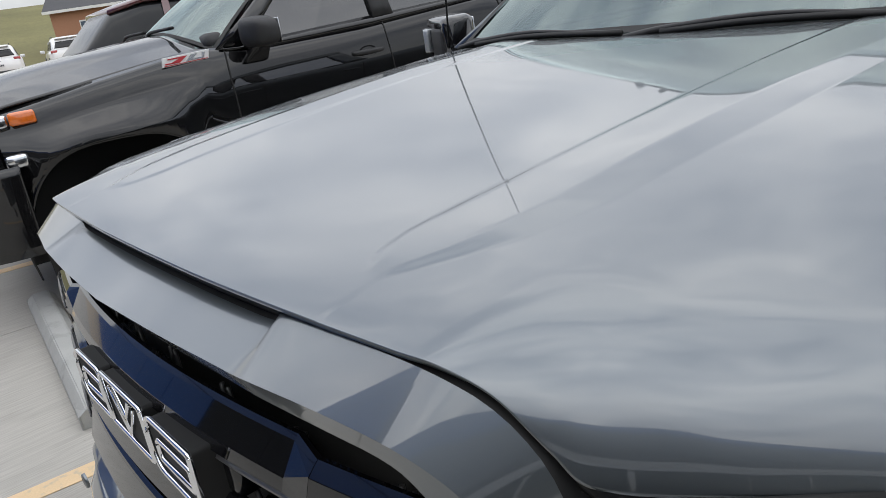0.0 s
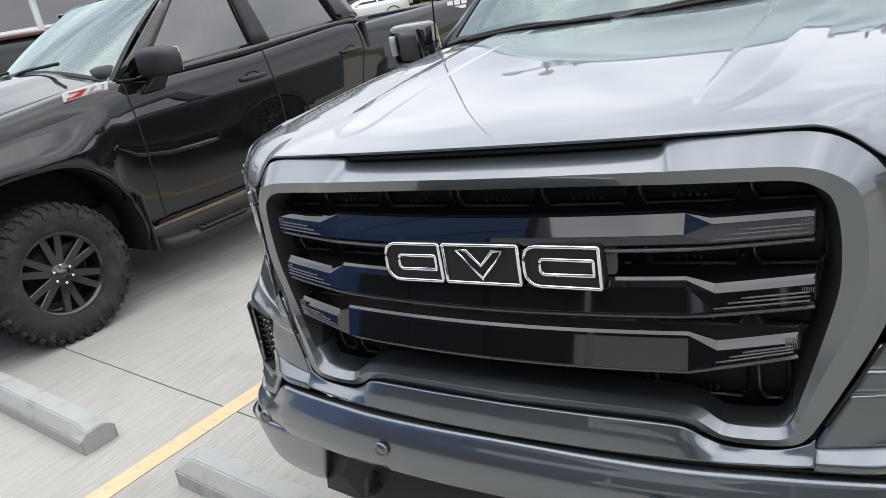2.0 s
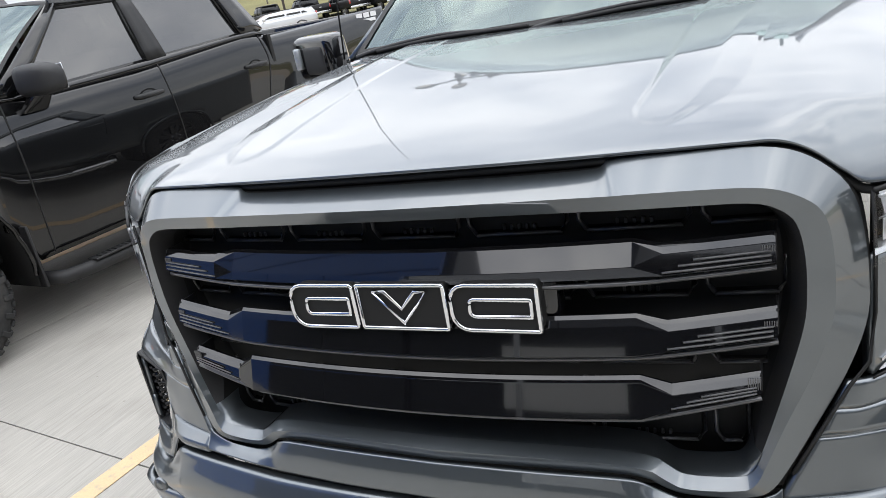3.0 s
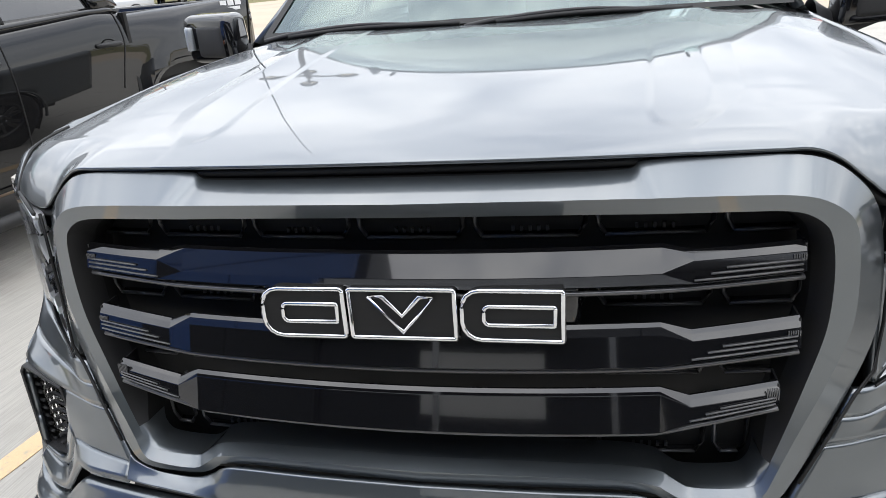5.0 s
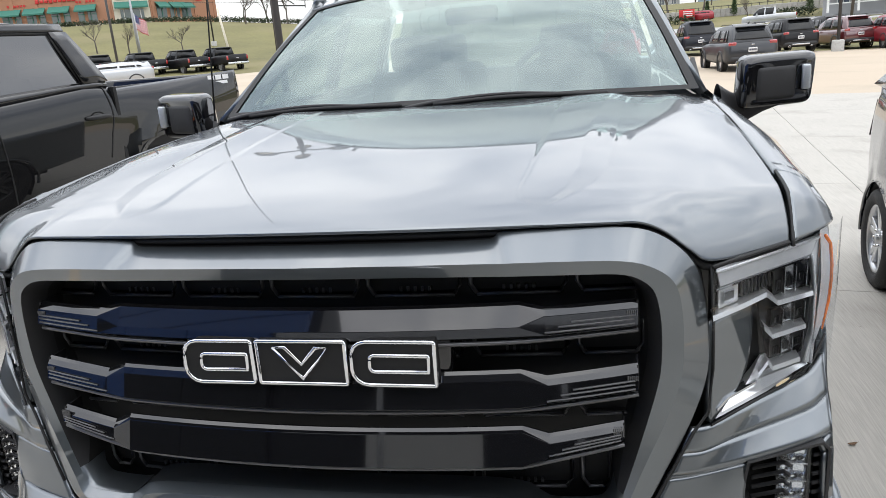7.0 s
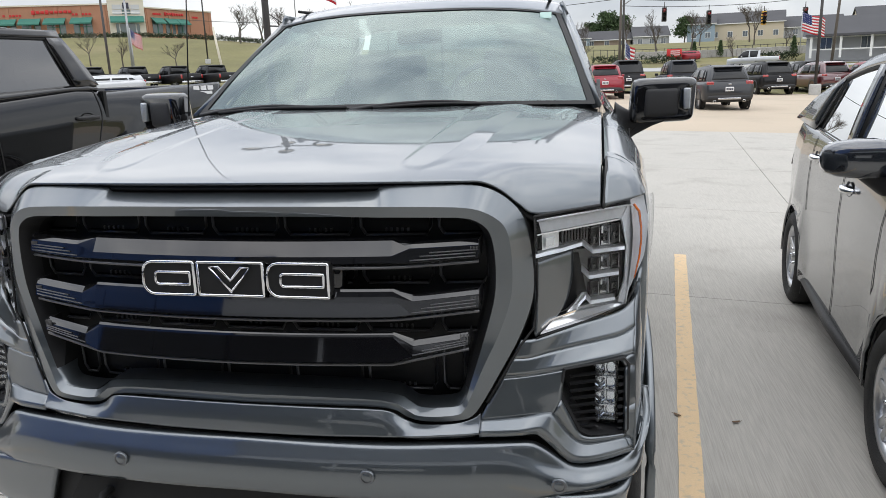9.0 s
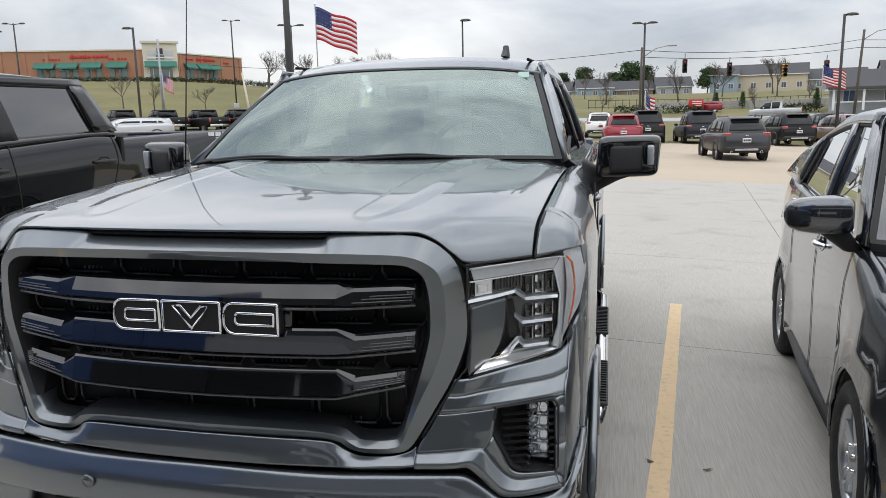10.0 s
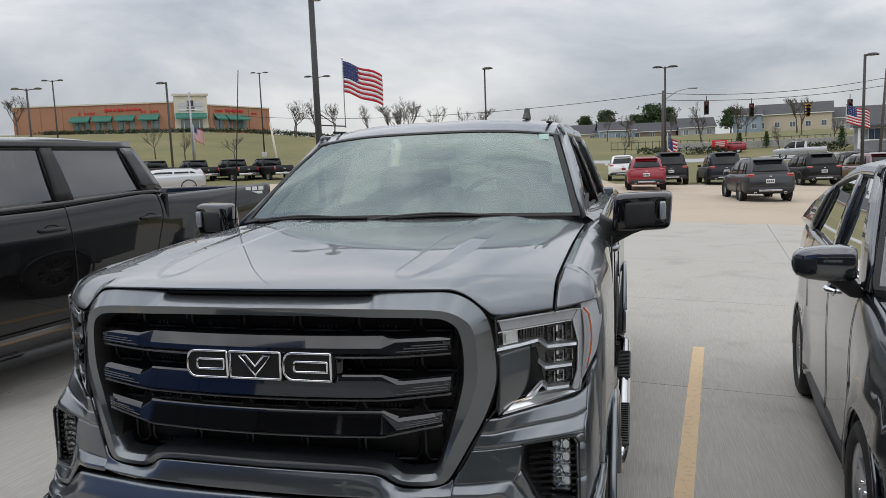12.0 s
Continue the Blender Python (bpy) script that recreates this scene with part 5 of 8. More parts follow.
    # upright band between pocket and corner, then the side
    facet([[(.955, .200, .990), (.975, .226, .995), (.985, .242, .990)],
           [(.966, .204, .972), (.979, .224, .968), (.988, .236, .960)],
           [(.967, .200, .860), (.980, .216, .860), (.990, .228, .860)],
           [(.966, .196, .776), (.978, .206, .770), (.990, .216, .756)],
           [(.975, .186, .757), (.983, .194, .752), (.990, .204, .744)]], "pocket_pillar", 10, 4)
    skin_face([[(.990, .354, 1.112), (1.002, .377, 1.146), (1.010, .43, 1.163), (1.016, .480, 1.172)],
          [(.989, .302, 1.046), (1.003, .350, 1.05), (1.012, .42, 1.055), (1.018, .480, 1.06)],
          [(.985, .242, .998), (1.002, .310, 1.0), (1.014, .40, .995), (1.020, .480, .99)],
          [(.990, .229, .86), (1.006, .30, .86), (1.017, .39, .86), (1.023, .486, .86)],
          [(.990, .204, .742), (1.008, .28, .755), (1.018, .38, .775), (1.023, .486, .79)]], 26, 18, "bumper_side")
    # tip of the fender between hood and headlamp
    skin_face([[(.912, .525, 1.485), (.935, .525, 1.480), (.955, .525, 1.471), (.975, .525, 1.457), (.992, .525, 1.441), (1.008, .525, 1.418), (1.022, .525, 1.385)],
               [(.908, .345, 1.455), (.932, .360, 1.450), (.955, .382, 1.443), (.978, .410, 1.432), (.998, .440, 1.417), (1.013, .478, 1.400), (1.023, .525, 1.379)],
               [(.905, .300, 1.424), (.931, .322, 1.421), (.956, .346, 1.417), (.980, .376, 1.411), (1.002, .415, 1.402), (1.016, .462, 1.391), (1.024, .525, 1.375)],
               [(.902, .264, 1.379), (.930, .292, 1.381), (.955, .318, 1.383), (.980, .350, 1.385), (1.004, .395, 1.384), (1.018, .45, 1.380), (1.024, .525, 1.372)]], 24, 24, "fender_tip")
    # fog pocket
    poly = [(.811, .988), (.955, .993), (.967, .978), (.967, .800), (.958, .786), (.870, .798), (.847, .815), (.802, .912), (.802, .935)]
    rim = []
    for d, k in ((0.0, 1.0), (0.115, 0.97)):
        cx, cz = 0.885, 0.875
        rim.append([(s * (cx + (x - cx) * k), 0.120 + 0.47 * (x - .80) + d, cz + (z - cz) * k) for x, z in poly])
    pk = part("fog_pocket", grid(rim, close=True, flip=s < 0, smooth=False), M_PLASTIC, T, "black plastic fog lamp pocket")
    thick(pk, 0.006, 1)
    n = len(poly)
    part("fog_pocket_back", mesh_from(rim[1], [tuple(range(n))], False), M_DARK, pk)
    for k in range(9):
        z = 0.79 + 0.021 * k
        x0 = lerp([0.78, 0.86, 0.98], [.858, .822, .822], z)
        part("fog_louvre", tube([(s * x0, 0.150 + 0.4 * (x0 - .80), z), (s * 0.885, 0.150 + 0.4 * 0.085, z), (s * 0.893, .172, z)], 0.0052, 4), M_PLASTIC, pk)
        part("fog_louvre", tube([(s * 0.945, 0.155 + 0.4 * 0.145, z), (s * 0.968, 0.155 + 0.4 * 0.168, z)], 0.0052, 4), M_PLASTIC, pk)
    lamp = part("fog_lamp", prism([(.884, .973), (.940, .976), (.941, .820), (.930, .809), (.898, .811), (.883, .84)], 0.238, 0.262, 0.004), M_REFLECT, pk, "clear four-cell fog lamp")
    if s < 0:
        lamp.data = flipx(lamp.data)
    for k in range(4):
        for j in range(2):
            dish = moved(lathe([(0.002, 0.012), (0.010, 0.006), (0.016, 0.0), (0.020, -0.006)], 10, "y"), pose(s * (.898 + .028 * j), 0.228 + 0.010 * j, .953 - .040 * k) @ Matrix.Diagonal((0.65, 1, 0.95, 1)))
            part("fog_cell", dish, M_REFLECT, lamp)
        part("fog_divider", box_mesh(0.052, 0.012, 0.003, 0, (s * .912, .226, .933 - .040 * k)), M_SATIN, lamp)
    part("fog_lens", moved(prism([(.880, .977), (.944, .980), (.945, .816), (.932, .804), (.896, .806), (.879, .838)], 0.214, 0.220, 0.002), Matrix.Diagonal((s, 1, 1, 1))), M_LAMPGLASS, lamp).visible_shadow = False
    # headlamp: dark housing, chrome pieces, clear cover
    def P(x, z, d=0.0):
        return (s * x, hy(x) + d, z)
    back = []
    for z in np.linspace(1.062, 1.380, 10):
        back.append([P(x, z, 0.055) for x in np.linspace(.735, .99, 14)])
    hl = part("headlamp", grid(back, flip=s < 0), M_DARK, T, "clear headlamp with chrome C-shaped trims")
    # painted filler panel on the inner lower side
    fill = [[(.738, 1.262), (.765, 1.268), (.800, 1.274), (.826, 1.278)], [(.737, 1.20), (.765, 1.20), (.800, 1.20), (.824, 1.20)], [(.738, 1.12), (.758, 1.125), (.785, 1.13), (.806, 1.135)], [(.739, 1.076), (.748, 1.082), (.756, 1.088), (.764, 1.094)]]
    ob = part("lamp_filler_panel", grid(smooth_grid([[P(x, z, 0.003 + 0.20 * (z - 1.076)) for x, z in r] for r in fill], 14, 14), flip=s < 0), M_STEEL, hl)
    thick(ob, 0.02, 1)
    def bar(pts, r, material, name, d=0.02):
        part(name, tube([P(x, z, d) for x, z in pts], r, 6), material, hl)
    def plate(poly, d0, d1, material, name, tilt=0.0):
        n = len(poly)
        zm = max(z for x, z in poly)
        if tilt:
            # a sloping face, its foot close behind the lens
            span = zm - min(z for x, z in poly)
            v = [P(x, z, d0 - (d0 - 0.006) * (zm - z) / span) for x, z in poly] + [P(x, z, d1) for x, z in poly]
        else:
            v = [P(x, z, d0) for x, z in poly] + [P(x, z, d1) for x, z in poly]
        f = [tuple(range(n)), tuple(range(2 * n - 1, n - 1, -1))] + [(i, (i + 1) % n, n + (i + 1) % n, n + i) for i in range(n)]
        part(name, mesh_from(v, f, False), material, hl)
    # light guides round the edge, black inner box, chrome steps
    plate([(.744, 1.366), (.960, 1.365), (.946, 1.338), (.751, 1.336)], 0.010, 0.03, M_GUIDE, "light_guide")
    plate([(.742, 1.335), (.945, 1.337), (.945, 1.333), (.742, 1.331)], 0.006, 0.03, M_CHROME, "lamp_trim")
    plate([(.946, 1.336), (.962, 1.364), (.978, 1.356), (.989, 1.265), (.978, 1.17), (.960, 1.10), (.942, 1.112), (.957, 1.17), (.962, 1.26)], 0.010, 0.03, M_GUIDE, "light_guide")
    plate([(.742, 1.330), (.947, 1.331), (.960, 1.26), (.955, 1.17), (.940, 1.112), (.866, 1.118), (.838, 1.262), (.742, 1.262)], 0.044, 0.05, M_GLOSSBLACK, "lamp_inner_box")
    def ledge(line, h, name="chrome_trim"):
        """A bright step that slopes back at half a right angle, with a flat front edge below it."""
        rows = [[P(x, z - h * .62, 0.006) for x, z in line], [P(x, z - h * .5, 0.005) for x, z in line], [P(x, z + h * .5, 0.005 + h * .55) for x, z in line], [P(x, z + h * .5, 0.044) for x, z in line]]
        part(name, join([grid(rows[k:k + 2], flip=s > 0, smooth=False) for k in range(3)]), M_LAMPCHROME, hl)
    ledge([(.738, 1.281), (.800, 1.284), (.848, 1.289), (.874, 1.263), (.957, 1.255)], .008)
    ledge([(.846, 1.222), (.866, 1.197), (.943, 1.190)], .0075)
    ledge([(.838, 1.128), (.858, 1.146), (.870, 1.128), (.934, 1.122)], .0075)
    plate([(.748, 1.078), (.765, 1.107), (.832, 1.115), (.968, 1.110), (.972, 1.090), (.863, 1.083)], 0.036, 0.05, M_GUIDE, "light_guide", 1)
    plate([(.760, 1.086), (.772, 1.100), (.834, 1.107), (.955, 1.103), (.958, 1.096), (.863, 1.091)], 0.028, 0.04, M_LAMPCHROME, "guide_groove", 1)
    # bright edges of the guides
    bar([(.742, 1.368), (.85, 1.369), (.960, 1.368), (.980, 1.358), (.991, 1.265), (.980, 1.17), (.962, 1.10)], .0028, M_LAMPCHROME, "guide_edge", 0.004)
    bar([(.946, 1.338), (.963, 1.26), (.958, 1.17), (.942, 1.112)], .0028, M_LAMPCHROME, "guide_edge", 0.004)
    plate([(.751, 1.098), (.772, 1.112), (.834, 1.119), (.834, 1.115), (.772, 1.107), (.752, 1.093)], 0.004, 0.03, M_CHROME, "lamp_trim")
    plate([(.800, 1.108), (.826, 1.128), (.848, 1.150), (.862, 1.147), (.840, 1.118), (.830, 1.108)], 0.040, 0.046, M_LAMPCHROME, "chrome_trim", 1)
    # lamp cells between the steps
    for zc, hz in ((1.294, .05), (1.220, .034), (1.156, .036)):
        for k, xc in enumerate((.880, .906, .932)):
            plate([(xc - .010, zc - hz / 2), (xc + .010, zc - hz / 2), (xc + .010, zc + hz / 2), (xc - .010, zc + hz / 2)], 0.036, 0.044, M_REFLECT if k == 1 else M_LAMPGREY, "lamp_cell")
            plate([(xc + .0105, zc - hz / 2), (xc + .0120, zc - hz / 2), (xc + .0120, zc + hz / 2), (xc + .0105, zc + hz / 2)], 0.020, 0.044, M_SATIN, "lamp_pillar")
            plate([(xc - .006, zc - hz * .3), (xc + .006, zc - hz * .3), (xc + .006, zc + hz * .1), (xc - .006, zc + hz * .1)], 0.030, 0.036, M_GLOSSBLACK, "lamp_bulb")
    plate([(.751, 1.288), (.790, 1.290), (.790, 1.326), (.751, 1.328)], 0.026, 0.04, M_LAMPCHROME, "lamp_box")
    plate([(.760, 1.296), (.781, 1.298), (.781, 1.318), (.760, 1.319)], 0.018, 0.026, M_REFLECT, "lamp_box_cell")
    for k in range(9):
        x = .798 + .0075 * k
        plate([(x, 1.294), (x + .003, 1.294), (x + .003, 1.326), (x, 1.326)], 0.030, 0.044, M_LAMPGREY, "lamp_fin")
    # amber marker down the outer edge
    part("side_marker", tube([(s * x, y, z) for x, y, z in ((.980, .352, 1.366), (.994, .364, 1.345), (1.001, .371, 1.30), (1.002, .372, 1.264), (.998, .367, 1.22), (.986, .355, 1.165))], [.0035, .0035, .0034, .0032, .003, .002], 6), M_AMBER, hl)
    wrap = [[(.982, .345, 1.378), (1.002, .38, 1.382), (1.020, .44, 1.376), (1.034, .52, 1.352)], [(.992, .352, 1.27), (1.016, .39, 1.28), (1.034, .44, 1.29), (1.042, .49, 1.31)], [(.980, .340, 1.12), (1.004, .37, 1.17), (1.026, .41, 1.21), (1.034, .44, 1.25)]]
    part("lamp_side_housing", grid(smooth_grid([[(s * (x - .012), y + .01, z) for x, y, z in r] for r in wrap], 10, 12), flip=s < 0), M_GUIDE, hl)
    # clear cover
    cov = []
    for k, z in enumerate(np.linspace(0, 1, 9)):
        row = []
        for x in np.linspace(.735, .972, 30):
            zb = lerp([.735, .826, .842, .90, .972], [1.262, 1.266, 1.10, 1.080, 1.090], x)
            zt = lerp([.735, .892, .972], [1.374, 1.376, 1.384], x)
            row.append(P(x, zb + (zt - zb) * z, -0.002))
        row += [(s * 1.010, .372, row[-1][2]), (s * 1.034, .435, max(row[-1][2], 1.21)), (s * 1.046, .50, min(1.345, max(row[-1][2], 1.29)))]
        cov.append(row)
    cv = part("headlamp_lens", grid(cov, flip=s < 0), M_LAMPGLASS, hl)
    cv.visible_shadow = False
    # dark seal under the lamp and beside the surround
    seam(T, [P(x, z, 0.0) for x, z in ((.739, 1.073), (.80, 1.079), (.90, 1.086), (.968, 1.096))] + [(s * .993, .356, 1.155)], 0.0026)
    seam(T, [(s * .735, .128, 1.375), (s * .740, .130, 1.27), (s * .741, .128, 1.18), (s * .733, .114, 1.10), (s * .705, .098, 1.065), (s * .66, .069, .99), (s * .622, .048, .925)], 0.0032)
    part("lamp_top_gasket", tube([P(x, z, 0.004) for x, z in ((.735, 1.379), (.80, 1.381), (.89, 1.381))], 0.004, 6), M_RUBBER, hl)


build_grey_pickup()

# ---- the black pickup in the next bay ----
def big_arch(y, hubs, half, height, hub_z, base):
    z = base
    for h in hubs:
        d = abs(y - h) / half
        if d < 1:
            z = max(z, hub_z + height * (1 - d**3.0) ** 0.5)
    return z


def build_black_truck():
    n = (math.cos(radians(-6)), math.sin(radians(-6)))
    T = thing("black_pickup_truck", "glossy black lifted crew cab pickup with all-terrain tyres", "pickup truck", pose(-3.56 - 1.03 * n[0], 1.10 - 1.03 * n[1], 0.15, 0, 0, -6))
    W = 1.02
    hubs = [0.0, 3.745]
    def top(y):
        return lerp([-.62, -.35, .0, .55, .72, 1.0, 3.1, 4.95], [.80, .86, .88, .90, .925, .945, .945, .95], y), lerp([-.62, -.35, .0, .55, .72, 1.0, 1.8, 2.9, 3.12, 3.16, 4.95], [1.30, 1.34, 1.40, 1.475, 1.47, 1.425, 1.44, 1.52, 1.50, 1.48, 1.53], y)
    def wide(y):
        return lerp([-.62, -.45, -.2, .1, .55, .8, 2.0, 3.0, 3.4, 3.745, 4.5, 4.95], [.93, .97, 1.0, 1.02, 1.015, .995, .99, .99, 1.0, 1.015, .995, .97], y)
    def base(y):
        return lerp([-.62, -.5, .6, .66, 3.1, 4.95], [.75, .70, .70, .47, .50, .62], y)
    ys = sample_y(-0.62, 4.95, hubs, 0.60)
    fr = (0, .03, .10, .19, .25, .34, .46, .62, .80, .94, 1.0)
    kd = (0, .35, .62, .86, .98, 1.0, .92, .68, .36, .12, .0)
    kf = (0, .30, .52, .50, .62, .95, 1.05, 1.02, 1.0, .98, .90)
    kb = (0, .35, .62, .86, .98, 1.0, .98, .96, .96, .95, .85)

    def kx_at(y):
        a, b = math.exp(-((y + .05) / .66) ** 4), math.exp(-((y - 3.75) / .66) ** 4)
        return [d * (1 - a) * (1 - b) + f * a + g * b for d, f, g in zip(kd, kf, kb)]
    rows = []
    for i, f in enumerate(fr):
        row = []
        for y in ys:
            k = kx_at(y)[i]
            xt, zt = top(y)
            zb = big_arch(y, hubs, 0.60, 0.62, 0.44, base(y))
            z = max(zt + (base(y) - zt) * f, zb)
            flare = 0.035 * math.exp(-((z - zb) / 0.10) ** 2) if zb > base(y) + 0.02 else 0
            row.append((xt + (wide(y) - xt) * k + flare, y, z))
        rows.append(row)
    me = grid(rows, flip=True)
    for s in (1, -1):
        thick(part("body_side", me if s > 0 else flipx(me), M_BLACKPAINT, T), 0.03, -1)
        for h in hubs:
            arc = []
            for k in np.linspace(-1, 1, 41):
                y = h + 0.60 * math.sin(k * math.pi / 2)
                arc.append((s * (wide(y) + 0.012), y, big_arch(y, [h], 0.60, 0.62, 0.44, 0.44) if abs(k) < 0.999 else 0.44))
            arc = [(s * 1.0, h - 0.60, 0.60)] + arc[1:-1] + [(s * 1.0, h + 0.60, 0.42)]
            part("wheel_arch_flare", tube(arc, 0.014, 8), M_BLACKPAINT, T)
            rws = []
            for x in (s * 0.97, s * 0.55):
                rws.append([(x, h + 0.62 * math.cos(a), 0.46 + 0.64 * math.sin(a)) for a in np.linspace(-0.2, math.pi + 0.2, 22)])
            thick(part("wheel_arch_liner", grid(rws), M_DARK, T), 0.01)
            part("wheel_arch_wall", prism([(h + 0.62 * math.cos(a), 0.46 + 0.64 * math.sin(a)) for a in np.linspace(-0.2, math.pi + 0.2, 18)], s * 0.55 - 0.01, s * 0.55 + 0.01, axis="x"), M_DARK, T)
            wheel("wheel", T, (s * 0.885, h, 0.425), 0.425, 0.285, 0.265, "black", s, lugs=44)
        for pts in ([(.79, 1.46), (.78, 1.26), (.79, .80), (.80, .49)], [(1.98, 1.46), (2.0, 1.2), (2.02, .88), (2.02, .50)], [(3.05, 1.50), (3.08, 1.3), (3.02, 1.10), (2.98, .95)]):
            sm = []
            for y, z in catmull(pts, 36):
                xt, zt = top(y)
                f = (zt - z) / max(0.01, zt - base(y))
                k = lerp(fr, kx_at(y), f)
                sm.append((s * (xt + (wide(y) - xt) * k + 0.001), y, z))
            seam(T, sm, 0.0055)
        # gap between cab and bed
        part("cab_bed_gap", box_mesh(0.05, 0.035, 0.95, 0, (s * 0.965, 3.145, 1.02)), M_DARK, T)
        for y, z in ((1.81, 1.272), (2.91, 1.282)):
            xt, zt = top(y)
            door_handle(T, y, z, s * (xt + (wide(y) - xt) * lerp(fr, kx_at(y), (zt - z) / (zt - base(y))) + 0.002), s, M_PLASTIC, 0.25)
        shell_mirror(T, (s * 1.13, 0.99, 1.520), s, (0.27, 0.19, 0.20), M_PLASTIC, M_BLACKPAINT, (s * 0.965, 0.97, 1.345))
        part("mirror_sail", prism([(.80, 1.43), (1.05, 1.42), (1.10, 1.52), (1.02, 1.60)], s * 0.925 - 0.01, s * 0.925 + 0.01, axis="x"), M_GLOSSBLACK, T)
        # badge on the fender: slanted plain blocks on a white plate
        bd = part("fender_badge", prism([(.38, 1.400), (.675, 1.412), (.69, 1.468), (.395, 1.456)], s * 0.936, s * 0.962, 0.002, axis="x"), M_WHITE, T, "white and red slanted fender badge")
        part("badge_bar", prism([(.40, 1.414), (.49, 1.416), (.545, 1.452), (.42, 1.448), (.42, 1.440), (.49, 1.441), (.44, 1.422), (.40, 1.422)], s * 0.936, s * 0.966, axis="x"), M_BADGERED, bd)
        part("badge_bar", prism([(.53, 1.418), (.645, 1.422), (.66, 1.458), (.64, 1.457), (.632, 1.430), (.575, 1.428), (.61, 1.455), (.57, 1.454)], s * 0.936, s * 0.966, axis="x"), M_SATIN, bd)
        part("badge_bar", prism([(.39, 1.404), (.67, 1.415), (.67, 1.419), (.39, 1.408)], s * 0.936, s * 0.967, axis="x"), M_BADGERED, bd)
        # running board
        pts = [(s * 0.90, 0.66, .36), (s * 1.02, 0.76, .335), (s * 1.05, 0.95, .33), (s * 1.05, 2.75, .33), (s * 0.92, 2.95, .36)]
        rb = part("side_step", tube(pts, 0.048, 12), M_PLASTIC, T, "black side step with slotted pads")
        for y in (1.15, 2.35):
            part("step_pad", box_mesh(0.10, 0.42, 0.015, 0.005, (s * 1.055, y, 0.378)), M_PLASTIC, rb)
            part("step_slot", join([box_mesh(0.05, 0.010, 0.006, 0, (s * 1.06, y + 0.04 * k, 0.388)) for k in range(-4, 5)]), M_DARK, rb)
        part("mud_guard", box_mesh(0.30, 0.02, 0.40, 0.006, (s * 0.87, 0.635, 0.52)), M_PLASTIC, T)
        # bed decal: plain bars
        part("bed_decal", join([box_mesh(0.003, 0.10, 0.045, 0, (s * 0.969, 4.50 + 0.125 * k, 1.475)) for k in range(3)] + [box_mesh(0.003, 0.30, 0.03, 0, (s * 0.972, 4.62, 1.425))]), M_FLAGWHITE, T)
    # hood with a raised middle
    hr = [[(0, -.80, 1.37), (.35, -.79, 1.36), (.65, -.74, 1.33), (.80, -.64, 1.30)], [(0, -.60, 1.47), (.35, -.60, 1.455), (.62, -.58, 1.40), (.82, -.52, 1.335)], [(0, -.2, 1.53), (.38, -.2, 1.515), (.62, -.2, 1.45), (.865, -.2, 1.375)], [(0, .30, 1.575), (.40, .30, 1.56), (.64, .30, 1.50), (.885, .30, 1.44)], [(0, .56, 1.60), (.42, .58, 1.585), (.66, .62, 1.53), (.90, .66, 1.475)]]
    thick(part("hood", grid(mirror_rows(smooth_grid(hr, 30, 30))), M_BLACKPAINT, T), 0.02)
    # front face: dark grille, lamps, bumper
    fr_rows = [[(x, -.86 + 0.20 * (x / .95) ** 2, z) for x in np.linspace(-.93, .93, 21)] for z in np.linspace(0.80, 1.34, 8)]
    thick(part("grille", grid(fr_rows), M_PLASTIC, T), 0.03, 1)
    for z in (0.93, 1.05, 1.17):
        part("grille_bar", tube([(x, -.88 + 0.20 * (x / .95) ** 2, z) for x in np.linspace(-.62, .62, 15)], 0.022, 6), M_BLACKPAINT, T)
    bp = [[(x, -.98 + 0.20 * (abs(x) / 1.0) ** 4 + dy, z) for x in np.linspace(-1.0, 1.0, 25)] for z, dy in ((.86, .06), (.85, .0), (.74, -.01), (.60, .0), (.50, .05))]
    thick(part("front_bumper", grid(bp), M_BLACKPAINT, T), 0.02, 1)
    for s in (1, -1):
        hl = part("headlamp", prism([(.66, 1.17), (.955, 1.19), (.965, 1.30), (.68, 1.285)], -.80, -.60, 0.01), M_DARK, T, "dark headlamp with amber corner") if s > 0 else part("headlamp", flipx(prism([(.66, 1.17), (.955, 1.19), (.965, 1.30), (.68, 1.285)], -.80, -.60, 0.01)), M_DARK, T)
        part("lamp_reflector", box_mesh(0.06, 0.13, 0.072, 0.014, (s * 0.905, -.585, 1.262)), M_REFLECT, hl)
        part("amber_lens", box_mesh(0.05, 0.14, 0.075, 0.014, (s * 0.935, -.445, 1.268)), M_AMBER, hl)
        part("fog_lamp", box_mesh(0.05, 0.12, 0.08, 0.02, (s * 0.962, -.54, 1.04)), M_REFLECT, T)
        wrap = [[(s * x, y, z) for x, y in ((.985, -.80), (1.005, -.72), (1.012, -.62), (1.005, -.545))] for z in (.50, .62, .78, .90, 1.02)]
        thick(part("bumper_end", grid(smooth_grid(wrap, 10, 10), flip=s < 0), M_BLACKPAINT, T), 0.02, 1)
        part("cheek_panel", strip([(s * .98, -.60, .72), (s * .97, -.62, 1.30)], [(s * .93, -.82, .74), (s * .90, -.80, 1.32)], n=4), M_BLACKPAINT, T)
    cab(T, dict(xb=.93, xr=.79, zr=2.035, ya=.74, yac=.58, y0=1.44, y0c=1.34, y1=2.90, yr=3.12, zb0=1.44, zb1=1.545, zc=1.60, drop=.05, ap=.14,
                panes=[(.95, 1.92), (2.09, 2.88)], tops=[1.45, 1.91, 2.02, 2.77], seats=(1.78, 2.62), pillar=M_PLASTIC), M_BLACKPAINT, M_WINDSHIELD, M_TINTED)
